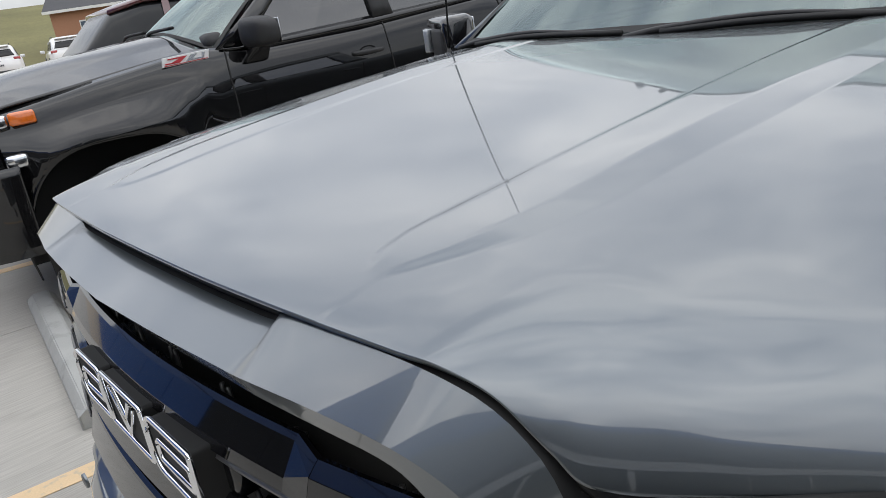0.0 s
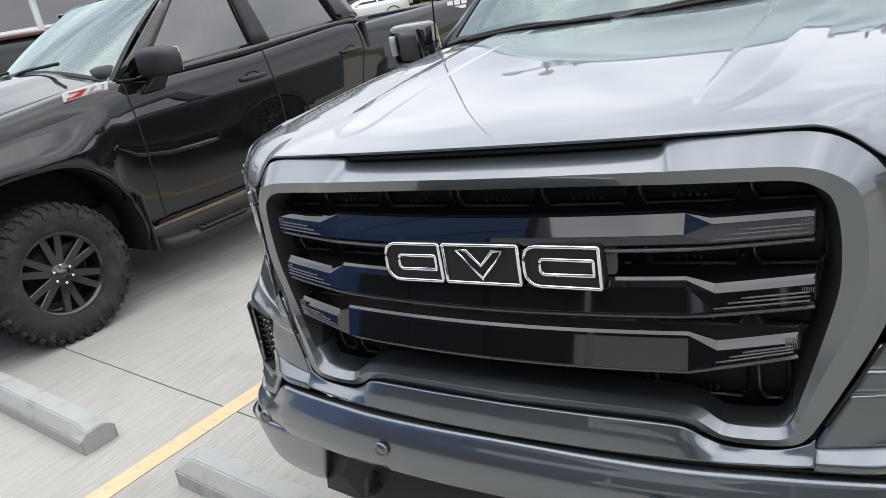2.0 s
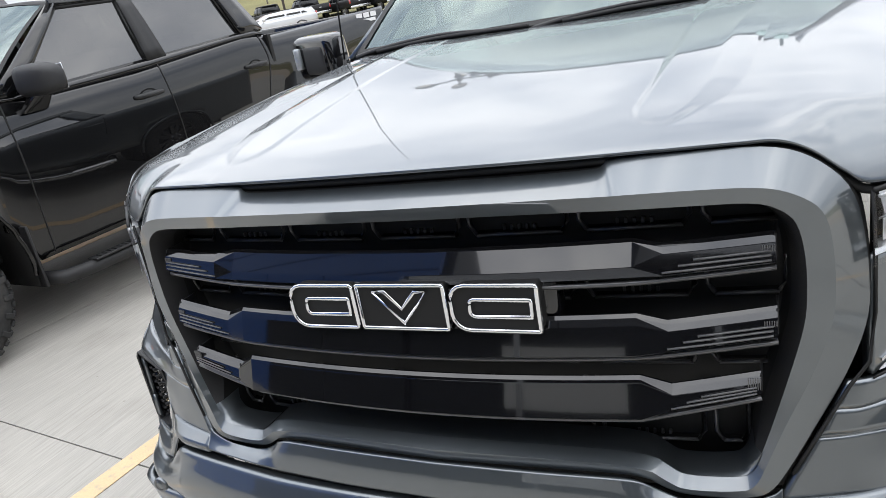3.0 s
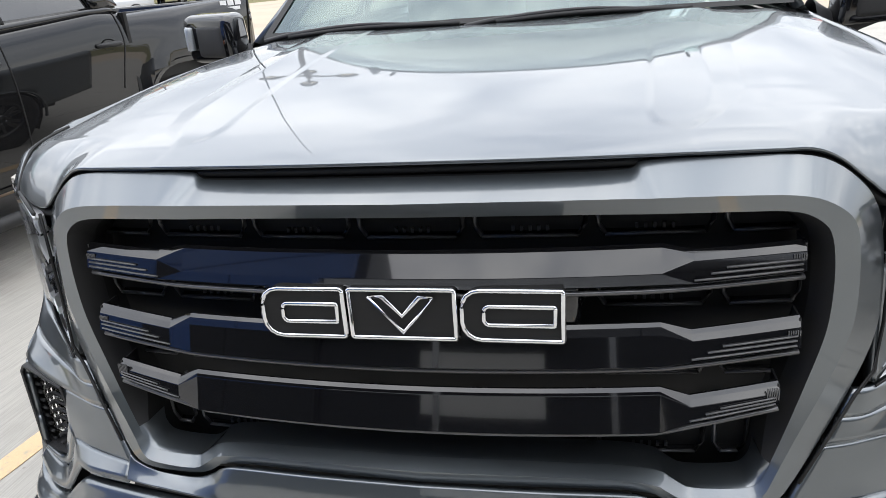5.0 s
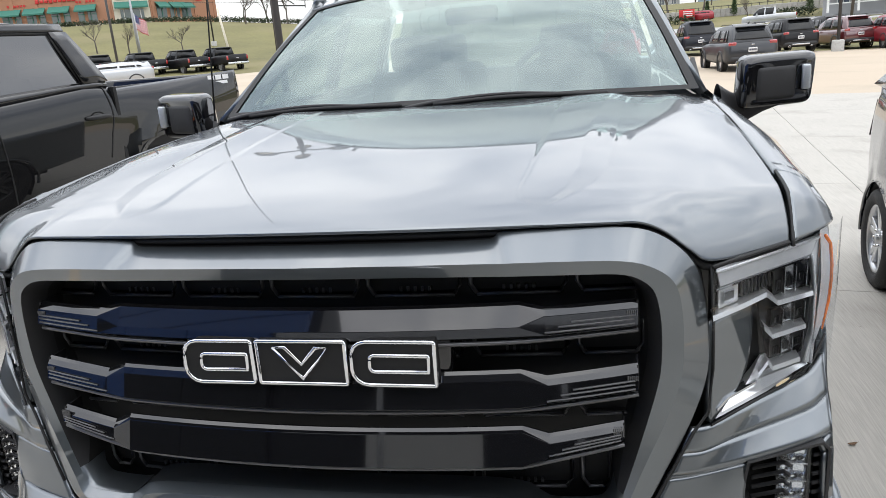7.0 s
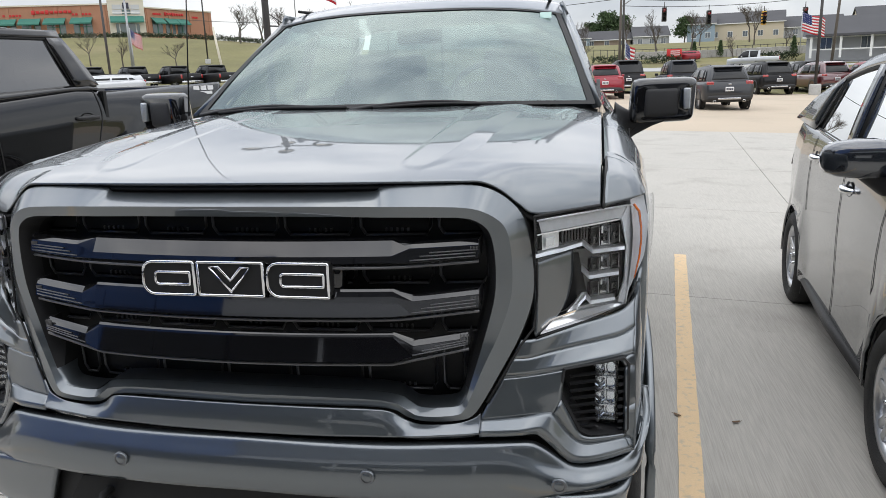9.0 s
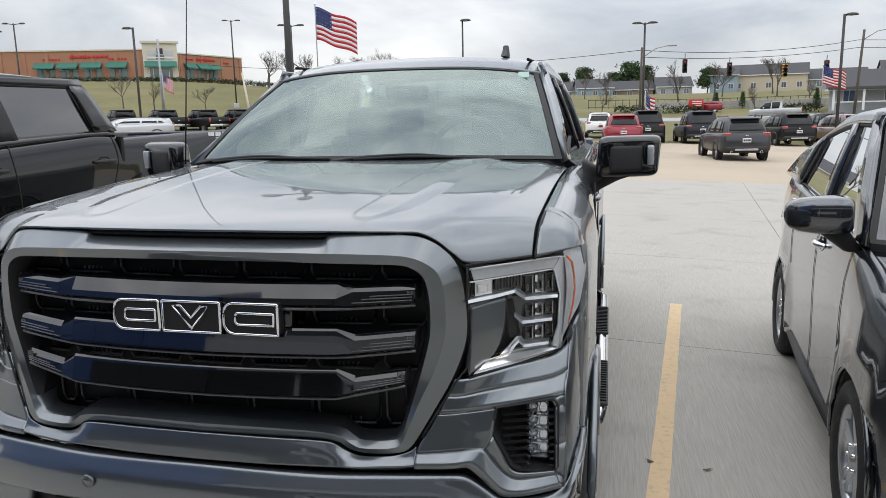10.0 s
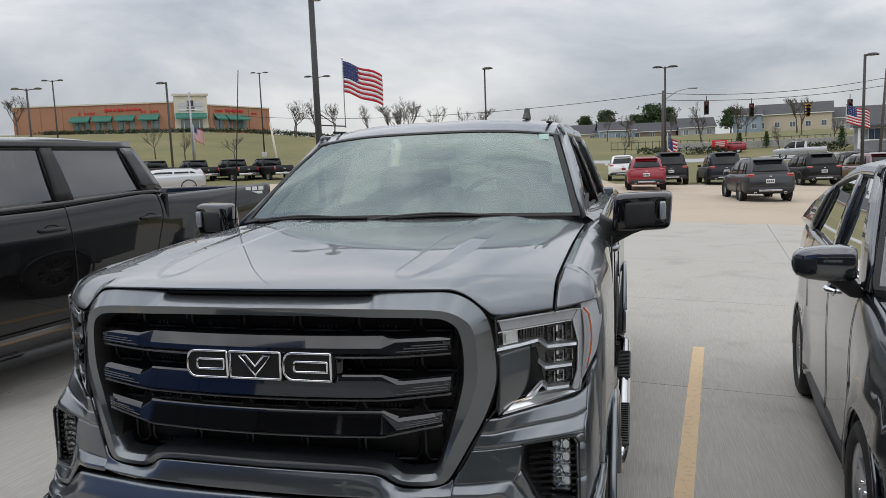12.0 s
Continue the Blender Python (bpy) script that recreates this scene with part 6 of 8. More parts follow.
    for s in (1, -1):
        ys2 = [.76, 1.0, 1.4, 1.9, 2.4, 2.8, 3.0, 3.11]
        def belt(y):
            return 1.44 + 0.105 * (y - .74) / 2.38
        lo = [(s * top(y)[0], y, top(y)[1] - .004) for y in ys2]
        md = [(s * .951, y, (top(y)[1] + belt(y)) / 2) for y in ys2]
        hi = [(s * .926, y, belt(y) + .012) for y in ys2]
        thick(part("door_top", grid([lo, md, hi], flip=s > 0), M_BLACKPAINT, T), 0.012, 0)
    for x0, x1 in ((-0.80, -0.15), (-0.05, 0.60)):
        part("wiper", tube(catmull([(x0, .58, 1.585), (x0 + .2, .565, 1.615), (x1, .60, 1.625)], 10), 0.012, 6), M_RUBBER, T)
    part("cab_back", box_mesh(1.86, 0.05, 1.1, 0.01, (0, 3.10, 1.0)), M_BLACKPAINT, T)
    part("bed_floor", box_mesh(1.80, 1.78, 0.05, 0, (0, 4.05, 0.95)), M_DARK, T)
    part("bed_wall", box_mesh(0.05, 1.76, 0.55, 0.01, (0.90, 4.05, 1.22)), M_PLASTIC, T)
    part("bed_wall", box_mesh(0.05, 1.76, 0.55, 0.01, (-0.90, 4.05, 1.22)), M_PLASTIC, T)
    part("tailgate", box_mesh(1.84, 0.06, 0.62, 0.02, (0, 4.92, 1.20)), M_BLACKPAINT, T)
    part("underbody", box_mesh(1.30, 4.6, 0.20, 0.02, (0, 2.0, 0.58)), M_DARK, T)
    part("engine_bay", box_mesh(1.05, 1.2, 0.6, 0.02, (0, -0.1, 1.0)), M_DARK, T)


build_black_truck()

# ---- the grey compact SUV on the other side ----
def build_suv():
    a = radians(-5.8)
    T = thing("compact_suv", "dark grey metallic compact SUV with silver alloy wheels", "suv", pose(2.116 + 0.885 * math.cos(a), 1.54 + 0.885 * math.sin(a), -0.075, 0, 0, -5.8))
    hubs = [0.0, 2.60]
    def top(y):
        return lerp([-.80, -.5, 0, .4, .9, 2.4, 3.1, 3.38], [.60, .72, .775, .80, .82, .82, .78, .70], y), lerp([-.80, -.5, 0, .35, .6, 2.4, 3.0, 3.38], [.92, 1.03, 1.14, 1.22, 1.25, 1.32, 1.34, 1.26], y)
    def wide(y):
        return lerp([-.80, -.6, -.3, 0, .5, 1.2, 2.1, 2.6, 3.1, 3.38], [.70, .80, .865, .885, .87, .865, .87, .885, .85, .74], y)
    def base(y):
        return lerp([-.80, -.4, .5, 2.2, 3.0, 3.38], [.34, .28, .27, .28, .34, .46], y)
    ys = sample_y(-0.80, 3.38, hubs, 0.395)
    fr = (0, .04, .10, .20, .34, .50, .66, .80, .92, 1.0)
    kx = (0, .30, .60, .85, .98, 1.0, .93, .90, .95, .80)
    rows = []
    for f, k in zip(fr, kx):
        row = []
        for y in ys:
            xt, zt = top(y)
            zb = arch_z(y, hubs, 0.395, 0.345, base(y))
            z = max(zt + (base(y) - zt) * f, zb)
            fl = 0.0
            for h in hubs:
                d = math.hypot(y - h, z - 0.345)
                fl = max(fl, 0.028 * math.exp(-((d - 0.42) / 0.06) ** 2))
            row.append((xt + (wide(y) - xt) * k + fl * (0.3 if f < .1 else 1), y, z))
        rows.append(row)
    me = grid(rows, flip=True)
    for s in (1, -1):
        thick(part("body_side", me if s > 0 else flipx(me), M_SUVPAINT, T), 0.02, -1)
        for h in hubs:
            arc = [(s * (0.884), h + 0.398 * math.cos(t), 0.345 + 0.398 * math.sin(t)) for t in np.linspace(-0.10, math.pi + 0.10, 30)]
            part("arch_cladding", tube(arc, 0.012, 8), M_SUVPAINT, T)
            liner(T, h, s * 0.86, s * 0.55, 0.40, 0.345)
            wheel("wheel", T, (s * 0.785, h, 0.345), 0.345, 0.215, 0.235, "alloy", s)
        part("sill_cladding", tube([(s * .845, .40, .285), (s * .86, 1.3, .275), (s * .845, 2.2, .29)], 0.035, 8), M_PLASTIC, T)
        def on_side(y, z):
            xt, zt = top(y)
            f = (zt - z) / (zt - base(y))
            return (s * (xt + (wide(y) - xt) * lerp(fr, kx, f) + 0.003), y, z)
        for pts in ([(.45, 1.20), (.44, .95), (.46, .65), (.50, .34)], [(1.28, 1.26), (1.28, .9), (1.27, .5), (1.27, .33)], [(2.20, 1.28), (2.22, 1.0), (2.20, .78)]):
            seam(T, [on_side(y, z) for y, z in catmull(pts, 40)], 0.0016)
        for y, z in ((1.12, 1.10), (2.05, 1.16)):
            p = on_side(y, z)
            door_handle(T, y, z, p[0], s, M_CHROME, 0.19)
        shell_mirror(T, (s * 0.995, 0.44, 1.345), s, (0.28, 0.19, 0.185), M_SUVPAINT, M_PLASTIC, (s * 0.835, 0.50, 1.18))
        part("belt_trim", tube([(s * .812, .50, 1.252), (s * .826, 1.3, 1.285), (s * .822, 2.25, 1.318)], 0.008, 6), M_CHROME, T)
        part("tail_lamp", strip([on_side(3.12, 1.24), on_side(3.30, 1.18)], [on_side(3.10, .98), on_side(3.32, .96)], n=4), M_REDLENS, T)
    # nose, hood, tail
    hr = [[(0, -.92, .92), (.30, -.90, .92), (.50, -.86, .91), (.62, -.78, .90)], [(0, -.70, 1.04), (.32, -.69, 1.04), (.56, -.66, 1.03), (.70, -.58, 1.005)], [(0, -.2, 1.14), (.36, -.2, 1.14), (.60, -.19, 1.13), (.765, -.15, 1.11)], [(0, .18, 1.20), (.38, .20, 1.20), (.62, .24, 1.205), (.795, .32, 1.205)]]
    thick(part("hood", grid(mirror_rows(smooth_grid(hr, 20, 24))), M_SUVPAINT, T), 0.02)
    nose = [[(x, -.95 + 0.20 * (abs(x) / .78) ** 2.5 + dy, z) for x in np.linspace(-.74, .74, 21)] for z, dy in ((.92, .03), (.78, .0), (.58, -.02), (.40, .0), (.28, .06))]
    thick(part("front_bumper", grid(nose), M_SUVPAINT, T), 0.02, 1)
    tail = [[(x, 3.42 - 0.14 * (abs(x) / .78) ** 2.5 + dy, z) for x in np.linspace(-.76, .76, 21)] for z, dy in ((1.32, -.04), (1.1, -.01), (.78, .02), (.50, .03), (.38, -.03))]
    thick(part("tailgate", grid(tail, flip=True), M_SUVPAINT, T), 0.02, 1)
    cab(T, dict(xb=.812, xr=.65, zr=1.86, fall=lambda y: 0.30 * (max(0.0, y - 1.3) / 1.65) ** 1.8, ya=.34, yac=.16, y0=.98, y0c=.90, y1=2.74, yr=3.16, zb0=1.235, zb1=1.335, zc=1.22, drop=.06, ap=.16,
                panes=[(.56, 1.36), (1.48, 2.40)], tops=[1.04, 1.38, 1.48, 2.16], seats=(1.35, 2.2)), M_SUVPAINT, M_SIDEGLASS, M_SUVGLASS)
    part("underbody", box_mesh(1.3, 3.4, 0.15, 0.02, (0, 1.3, 0.36)), M_DARK, T)
    part("engine_bay", box_mesh(1.05, 0.8, 0.5, 0.02, (0, -0.25, 0.65)), M_DARK, T)


build_suv()

# ---- vehicles farther off ----
def ring(y, w, z0, z1, e=0.35, n=20, taper=1.0):
    out = []
    for k in range(n):
        t = math.tau * (k + 0.5) / n
        c, s = math.cos(t), math.sin(t)
        z = (z0 + z1) / 2 + math.copysign(abs(s) ** e, s) * (z1 - z0) / 2
        kx = 1 + (taper - 1) * (z - z0) / max(0.01, z1 - z0)
        out.append((math.copysign(abs(c) ** e, c) * w * kx, y, z))
    return out


def lofted(sections, e=0.35, n=20):
    rows = [ring(*sec[:4], e, n, sec[4] if len(sec) > 4 else 1.0) for sec in sections]
    verts = [p for r in rows for p in r]
    faces = grid_faces(len(rows), n, 0, True, True) + [tuple(range(n)), tuple(range(len(verts) - 1, len(verts) - n - 1, -1))]
    me = mesh_from(verts, faces)
    bm = bmesh.new()
    bm.from_mesh(me)
    bmesh.ops.recalc_face_normals(bm, faces=bm.faces)
    bm.to_mesh(me)
    bm.free()
    return me


def simple_wheel(parent, x, y, r, s, metal):
    w = part("wheel", moved(lathe([(r * .62, -.11), (r * .9, -.115), (r, -.08), (r, .08), (r * .9, .115), (r * .62, .11)], 20), pose(x, y, r)), M_TYRE, parent)
    part("rim", moved(lathe([(0.0, s * .085), (r * .2, s * .09), (r * .55, s * .07), (r * .63, s * .10), (r * .64, s * .05)], 20), pose(x, y, r)), metal, w)


def far_suv(label, paint, x, y, yaw, L=4.7, W=0.94, H=1.72, group="parked sport utility vehicles", plate=True):
    """A parked SUV. Its rear stands at y = 0 and looks to -y before it is turned."""
    T = thing("parked_suv", label, "suv", pose(x, y, terrain(x, y) - 0.10, 0, 0, yaw), group)
    part("body", lofted([(0.0, W * .86, .42, 1.04), (.06, W * .95, .34, 1.09), (.35, W, .30, 1.12), (1.5, W, .28, 1.09), (3.0, W, .28, 1.06), (L - 1.2, W * .99, .28, 1.04), (L - .5, W * .95, .30, .97), (L - .08, W * .86, .34, .84), (L, W * .78, .42, .76)], 0.30), paint, T)
    part("cabin", lofted([(.04, W * .80, .95, 1.12, .92), (.16, W * .84, .95, 1.34, .86), (.40, W * .89, .95, H - .09, .78), (.62, W * .91, .95, H - .01, .77), (1.6, W * .92, .95, H + .01, .77), (2.5, W * .92, .95, H - .05, .77), (3.1, W * .90, .95, H - .30, .86), (3.5, W * .86, .95, 1.02, .95)], 0.34, 28), paint, T)
    back = []
    for k in np.linspace(0, 1, 7):
        z = 1.16 + (H - .21 - 1.16) * k
        yb = float(np.interp(z, [1.10, 1.34, H - .09], [.03, .155, .395]))
        hw = W * (.70 - .12 * k)
        back.append([(u * hw, yb - .018 + .03 * u * u, z) for u in np.linspace(-1, 1, 11)])
    thick(part("rear_window", grid(back), M_FARGLASS, T), .008, 0)
    front = [[(u * W * (.76 - .10 * k), 3.47 - .74 * k - .06 * u * u, 1.05 + (H - .22 - 1.05) * k) for u in np.linspace(-1, 1, 9)] for k in np.linspace(0, 1, 5)]
    thick(part("windshield", grid(front), M_FARGLASS, T), .008, 0)
    for s in (1, -1):
        for y0, y1, t0, t1 in ((.50, .78, .66, .80), (.86, 1.62, .88, 1.60), (1.72, 2.78, 1.70, 2.50)):
            pane = []
            for k in np.linspace(0, 1, 4):
                z = 1.12 + (H - .17 - 1.12) * k
                x = W * .918 * (1 - .23 * (z - .95) / (H - .95)) + .007
                a, b = y0 + (t0 - y0) * k, y1 + (t1 - y1) * k
                pane.append([(s * x, a + (b - a) * q / 4, z) for q in range(5)])
            thick(part("side_window", grid(pane), M_FARGLASS, T), .008, 0)
        part("tail_lamp", box_mesh(W * .30, .10, .13, .03, (s * W * .76, .045, 1.03)), M_REDLENS, T)
        part("roof_rack", tube([(s * W * .62, .60, H - .01), (s * W * .63, .70, H + .025), (s * W * .63, 2.1, H + .025), (s * W * .62, 2.25, H - .01)], 0.014, 6), M_PLASTIC, T)
        part("door_mirror", box_mesh(.20, .12, .14, .03, (s * (W + .10), 2.9, 1.08)), paint, T)
        part("exhaust_tip", moved(lathe([(.04, -.06), (.05, -.06), (.05, .05)], 12, "y"), pose(s * W * .58, .02, .36)), M_CHROME, T)
        for yy in (.95, L - .95):
            simple_wheel(T, s * (W - .12), yy, .36, s, M_ALLOY)
            part("wheel_arch", moved(lathe([(.37, -.02), (.43, -.02), (.43, .03), (.37, .03)], 20), pose(s * (W - .005), yy, .37)), M_PLASTIC, T)
    part("spoiler", box_mesh(W * 1.16, .20, .035, .015, (0, .36, H - .070)), paint, T)
    part("bumper_trim", lofted([(-.03, W * .80, .40, .56), (.05, W * .92, .36, .60), (.3, W * .98, .34, .58)], .3), M_PLASTIC, T)
    part("skid_trim", box_mesh(W * .9, .03, .07, .01, (0, -.035, .45)), M_SATIN, T)
    if plate:
        part("licence_plate", box_mesh(.31, .012, .16, .004, (0, -.012, .80)), M_PLATE, T)
        part("plate_marks", join([box_mesh(.05, .004, .07, 0, (-.10 + .067 * k, -.020, .80)) for k in range(4)]), M_INK, T)
    part("badge", box_mesh(.11, .012, .04, .008, (0, -.010, .98)), M_SATIN, T)
    return T


def far_pickup(label, paint, x, y, yaw, group="parked pickups", L=5.8):
    T = thing("parked_pickup", label, "pickup truck", pose(x, y, terrain(x, y) - 0.10, 0, 0, yaw), group)
    W = 0.99
    part("body", lofted([(0.0, W * .90, .62, 1.25), (.05, W * .97, .58, 1.29), (1.8, W, .50, 1.30), (1.95, W, .48, 1.28), (3.9, W, .48, 1.22), (L - .6, W * .97, .50, 1.20), (L - .06, W * .90, .52, 1.08), (L, W * .8, .56, 1.0)], .25), paint, T)
    part("cabin_glass", lofted([(1.90, W * .88, 1.20, 1.84, .84), (2.15, W * .92, 1.20, 1.90, .82), (3.2, W * .92, 1.20, 1.90, .82), (3.6, W * .92, 1.2, 1.80, .84), (4.1, W * .90, 1.18, 1.30, .95)], .3), M_FARGLASS, T)
    part("roof", lofted([(1.86, W * .70, 1.83, 1.90), (2.1, W * .76, 1.85, 1.94), (3.2, W * .76, 1.85, 1.94), (3.6, W * .70, 1.76, 1.84)], .4), paint, T)
    part("bed_cover", box_mesh(W * 1.72, 1.72, .02, .004, (0, .95, 1.295)), M_DARK, T)
    for s in (1, -1):
        part("tail_lamp", box_mesh(.13, .10, .30, .02, (s * W * .90, .03, 1.06)), M_REDLENS, T)
        part("rear_pillar", strip([(s * W * .91, 1.90, 1.25), (s * W * .93, 2.2, 1.25)], [(s * W * .74, 1.92, 1.88), (s * W * .76, 2.1, 1.88)], n=4), paint, T)
        part("mid_pillar", strip([(s * W * .94, 2.95, 1.22), (s * W * .94, 3.06, 1.22)], [(s * W * .77, 2.92, 1.88), (s * W * .77, 3.0, 1.88)], n=4), paint, T)
        part("door_mirror", box_mesh(.22, .14, .18, .03, (s * (W + .12), 3.75, 1.28)), paint, T)
        for yy in (1.15, L - 1.0):
            simple_wheel(T, s * (W - .14), yy, .41, s, M_ALLOY)
    part("rear_bumper", box_mesh(W * 1.86, .16, .20, .03, (0, -.05, .62)), M_SATIN, T)
    part("tailgate_badge", box_mesh(.20, .01, .08, .01, (0, -.006, 1.02)), M_SATIN, T)
    part("licence_plate", box_mesh(.31, .012, .15, .003, (0, -.135, .66)), M_PLATE, T)
    return T


far_suv("dark grey mid-size SUV parked alone on the lot", M_DARKGREY, 6.15, 28.0, 5, 4.6, .93, 1.68, "")
far_suv("bright red mid-size SUV parked on the lot", M_RED, 1.76, 36.0, 2, 4.75, .95, 1.68, "")
far_suv("black full-size SUV at the edge of the lot", M_FARBLACK, 3.24, 42.5, 3, 5.2, 1.0, 1.90)
far_suv("blue-black full-size SUV at the edge of the lot", M_NAVY, 6.25, 42.5, 3, 5.3, 1.0, 1.88)
far_suv("black three-row SUV at the edge of the lot", M_FARBLACK, 11.1, 41.5, 8, 5.0, .98, 1.78)
far_suv("maroon SUV at the edge of the lot", M_MAROON, 14.6, 43.5, 10, 4.9, .96, 1.76)
far_suv("white mid-size SUV behind the red one", M_WHITE, 0.4, 49.0, 2, 4.7, .95, 1.70)
far_suv("dark red SUV at the end of the row", M_RED, 16.3, 41.5, 2, 4.7, .95, 1.72)
far_suv("black SUV near the end of the row", M_FARBLACK, 14.6, 47.5, 4, 4.9, .97, 1.78)
far_pickup("black pickup with red tail lamps in a row", M_FARBLACK, -33.6, 53.0, 58)
far_pickup("black pickup with red tail lamps in a row", M_FARBLACK, -30.2, 53.6, 58)
far_pickup("black pickup with red tail lamps in a row", M_FARBLACK, -27.2, 54.2, 58)
far_pickup("black pickup with red tail lamps in a row", M_FARBLACK, -37.2, 52.4, 58)
far_pickup("silver pickup standing on the road", M_SILVER, 20.9, 83.6, 80, "", 5.2)
far_pickup("maroon crew cab pickup beside the black one", M_MAROON, -8.3, 6.3, 174, "", 5.9)
far_suv("pale silver hatchback parked on the lot", M_SILVER, -21.5, 33.0, 142, 4.3, .88, 1.38, "", False)
far_suv("red hatchback across the road", M_RED, 14.9, 98.5, 92, 3.8, .84, 1.42, "", False)
for k in range(3):
    far_suv("white SUV parked far along the frontage", M_WHITE, -36.0 - 0.5 * k, 6.5 + 3.1 * k, 80, 4.6, .93, 1.65, "cars along the frontage")

# ---- poles, flags, buildings, trees ----
def lamp_post(x, y, z_top, heads=2, r=0.07, label="dark bronze parking lot lamp post with twin heads", turn=0.0, arm=0.55):
    z0 = terrain(x, y) - 0.12
    T = thing("lamp_post", label, "lamp post", pose(x, y, z0), "lot lamp posts")
    h = z_top - z0
    part("pole", tube([(0, 0, 0), (0, 0, h * .5), (0, 0, h)], [r, r * .9, r * .8], 12), M_POLE, T)
    part("footing", lathe([(0.30, 0.0), (0.30, 0.55), (0.27, 0.60), (0.0, 0.60)], 16, "z"), M_STOP, T)
    for k in range(heads):
        a = radians(turn) + math.tau * k / heads
        c, s = math.cos(a), math.sin(a)
        hd = part("arm", tube([(0, 0, h - .12), (c * arm * .5, s * arm * .5, h - .06), (c * arm, s * arm, h - .03)], 0.035, 8), M_POLE, T)
        dome = lathe([(0.0, .12), (0.13, .10), (0.20, .04), (0.22, -.02), (0.21, -.05), (0.0, -.05)], 18, "z")
        part("lamp_head", moved(dome, pose(c * (arm + .18), s * (arm + .18), h - .02) @ Matrix.Diagonal((1.5 if abs(c) > .7 else .9, 1.5 if abs(s) > .7 else .9, .8, 1))), M_POLE, T)
        part("lamp_glass", moved(lathe([(0.0, -.055), (0.16, -.055), (0.17, -.045)], 16, "z"), pose(c * (arm + .18), s * (arm + .18), h - .02)), M_REFLECT, T)
    return T


def flag(x, y, z_top, w, h, pole_r=0.03, yaw=0.0, base=None, droop=0.25, pole=True):
    """A flag with thirteen stripes and a starred canton, waving from its pole."""
    z0 = terrain(x, y) - 0.12 if base is None else base
    T = thing("flag", "red, white and blue striped flag waving on its pole", "flag", pose(x, y, z0, 0, 0, yaw), "flags")
    H = z_top - z0
    if pole:
        part("pole", tube([(0, 0, 0), (0, 0, H + .08)], pole_r, 8), M_GALV, T)
        part("finial", lathe([(0.0, H + .14), (.03, H + .12), (.035, H + .09), (0.0, H + .06)], 10, "z"), M_CHROME, T)
    def cloth(u, v):
        px = w * u * (1 - 0.10 * droop)
        return (px, 0.10 * w * math.sin(u * 7.5 + v * 1.2) * (0.25 + u), H - h * v - droop * w * 0.35 * u**1.3 + 0.04 * h * math.sin(u * 8 + 1))
    n = 24
    for k in range(13):
        u0 = 0.40 if k < 7 else 0.0
        rows = [[cloth(u0 + (1 - u0) * i / n, (k + j) / 13) for i in range(n + 1)] for j in (0, 1)]
        ob = part("stripe", grid(rows), M_FLAGRED if k % 2 == 0 else M_FLAGWHITE, T)
        thick(ob, 0.004, 0)
    rows = [[cloth(0.40 * i / 12, 7 / 13 * j / 8) for i in range(13)] for j in range(9)]
    canton = part("canton", grid(rows), M_FLAGBLUE, T)
    thick(canton, 0.004, 0)
    for j in range(5):
        for i in range(6):
            c = Vector(cloth(0.40 * (i + .5) / 6, 7 / 13 * (j + .5) / 5))
            q = h * 0.018
            pts = [c + Vector((q * (1 if m % 2 == 0 else .45) * math.sin(m * math.pi / 5), -0.008, q * (1 if m % 2 == 0 else .45) * math.cos(m * math.pi / 5))) for m in range(10)]
            part("star", mesh_from(pts, [tuple(range(10))], False), M_FLAGWHITE, canton)
    return T


def bare_tree(name, seed, height):
    """Trunk and crown meshes of a leafless tree."""
    rng = random.Random(seed)
    trunk, twigs = [], []
    def grow(p, d, length, r, depth):
        n = 3
        pts, rs = [p], [r]
        q, dd = p, d
        for k in range(n):
            dd = (dd + Vector((rng.uniform(-1, 1), rng.uniform(-1, 1), rng.uniform(-.3, .6))) * 0.12).normalized()
            q = q + dd * length / n
            pts.append(q)
            rs.append(r * (1 - 0.38 * (k + 1) / n))
        (trunk if depth == 0 else twigs).append(tube(pts, rs, 6 if depth < 2 else 3, False))
        if depth >= 5:
            return
        for k in range(rng.choice((3, 4)) if depth < 4 else 5):
            axis = Vector((rng.uniform(-1, 1), rng.uniform(-1, 1), rng.uniform(-.1, .6))).normalized()
            nd = (dd * 0.95 + axis * rng.uniform(.45, .85)).normalized()
            at = pts[rng.choice((1, 2, 3, 3)) if depth else rng.choice((2, 3, 3))]
            grow(at, nd, length * rng.uniform(.58, .80), max(0.010, r * rng.uniform(.45, .60)), depth + 1)
    grow(Vector((0, 0, -0.2)), Vector((0, 0, 1)), height * 0.30, height * 0.020, 0)
    return join(trunk), join(twigs)


BARE = [bare_tree("bare", 3 + k, 8.0) for k in range(4)]


def plant_bare(x, y, h, k, turn):
    T = thing("bare_tree", "leafless grey-brown deciduous tree on grass", "tree", pose(x, y, terrain(x, y), 0, 0, turn) @ Matrix.Diagonal((h / 8, h / 8, h / 8, 1)), "bare trees")
    part("trunk", BARE[k % 4][0], M_BARK, T)
    part("crown", BARE[k % 4][1], M_BARK, T)


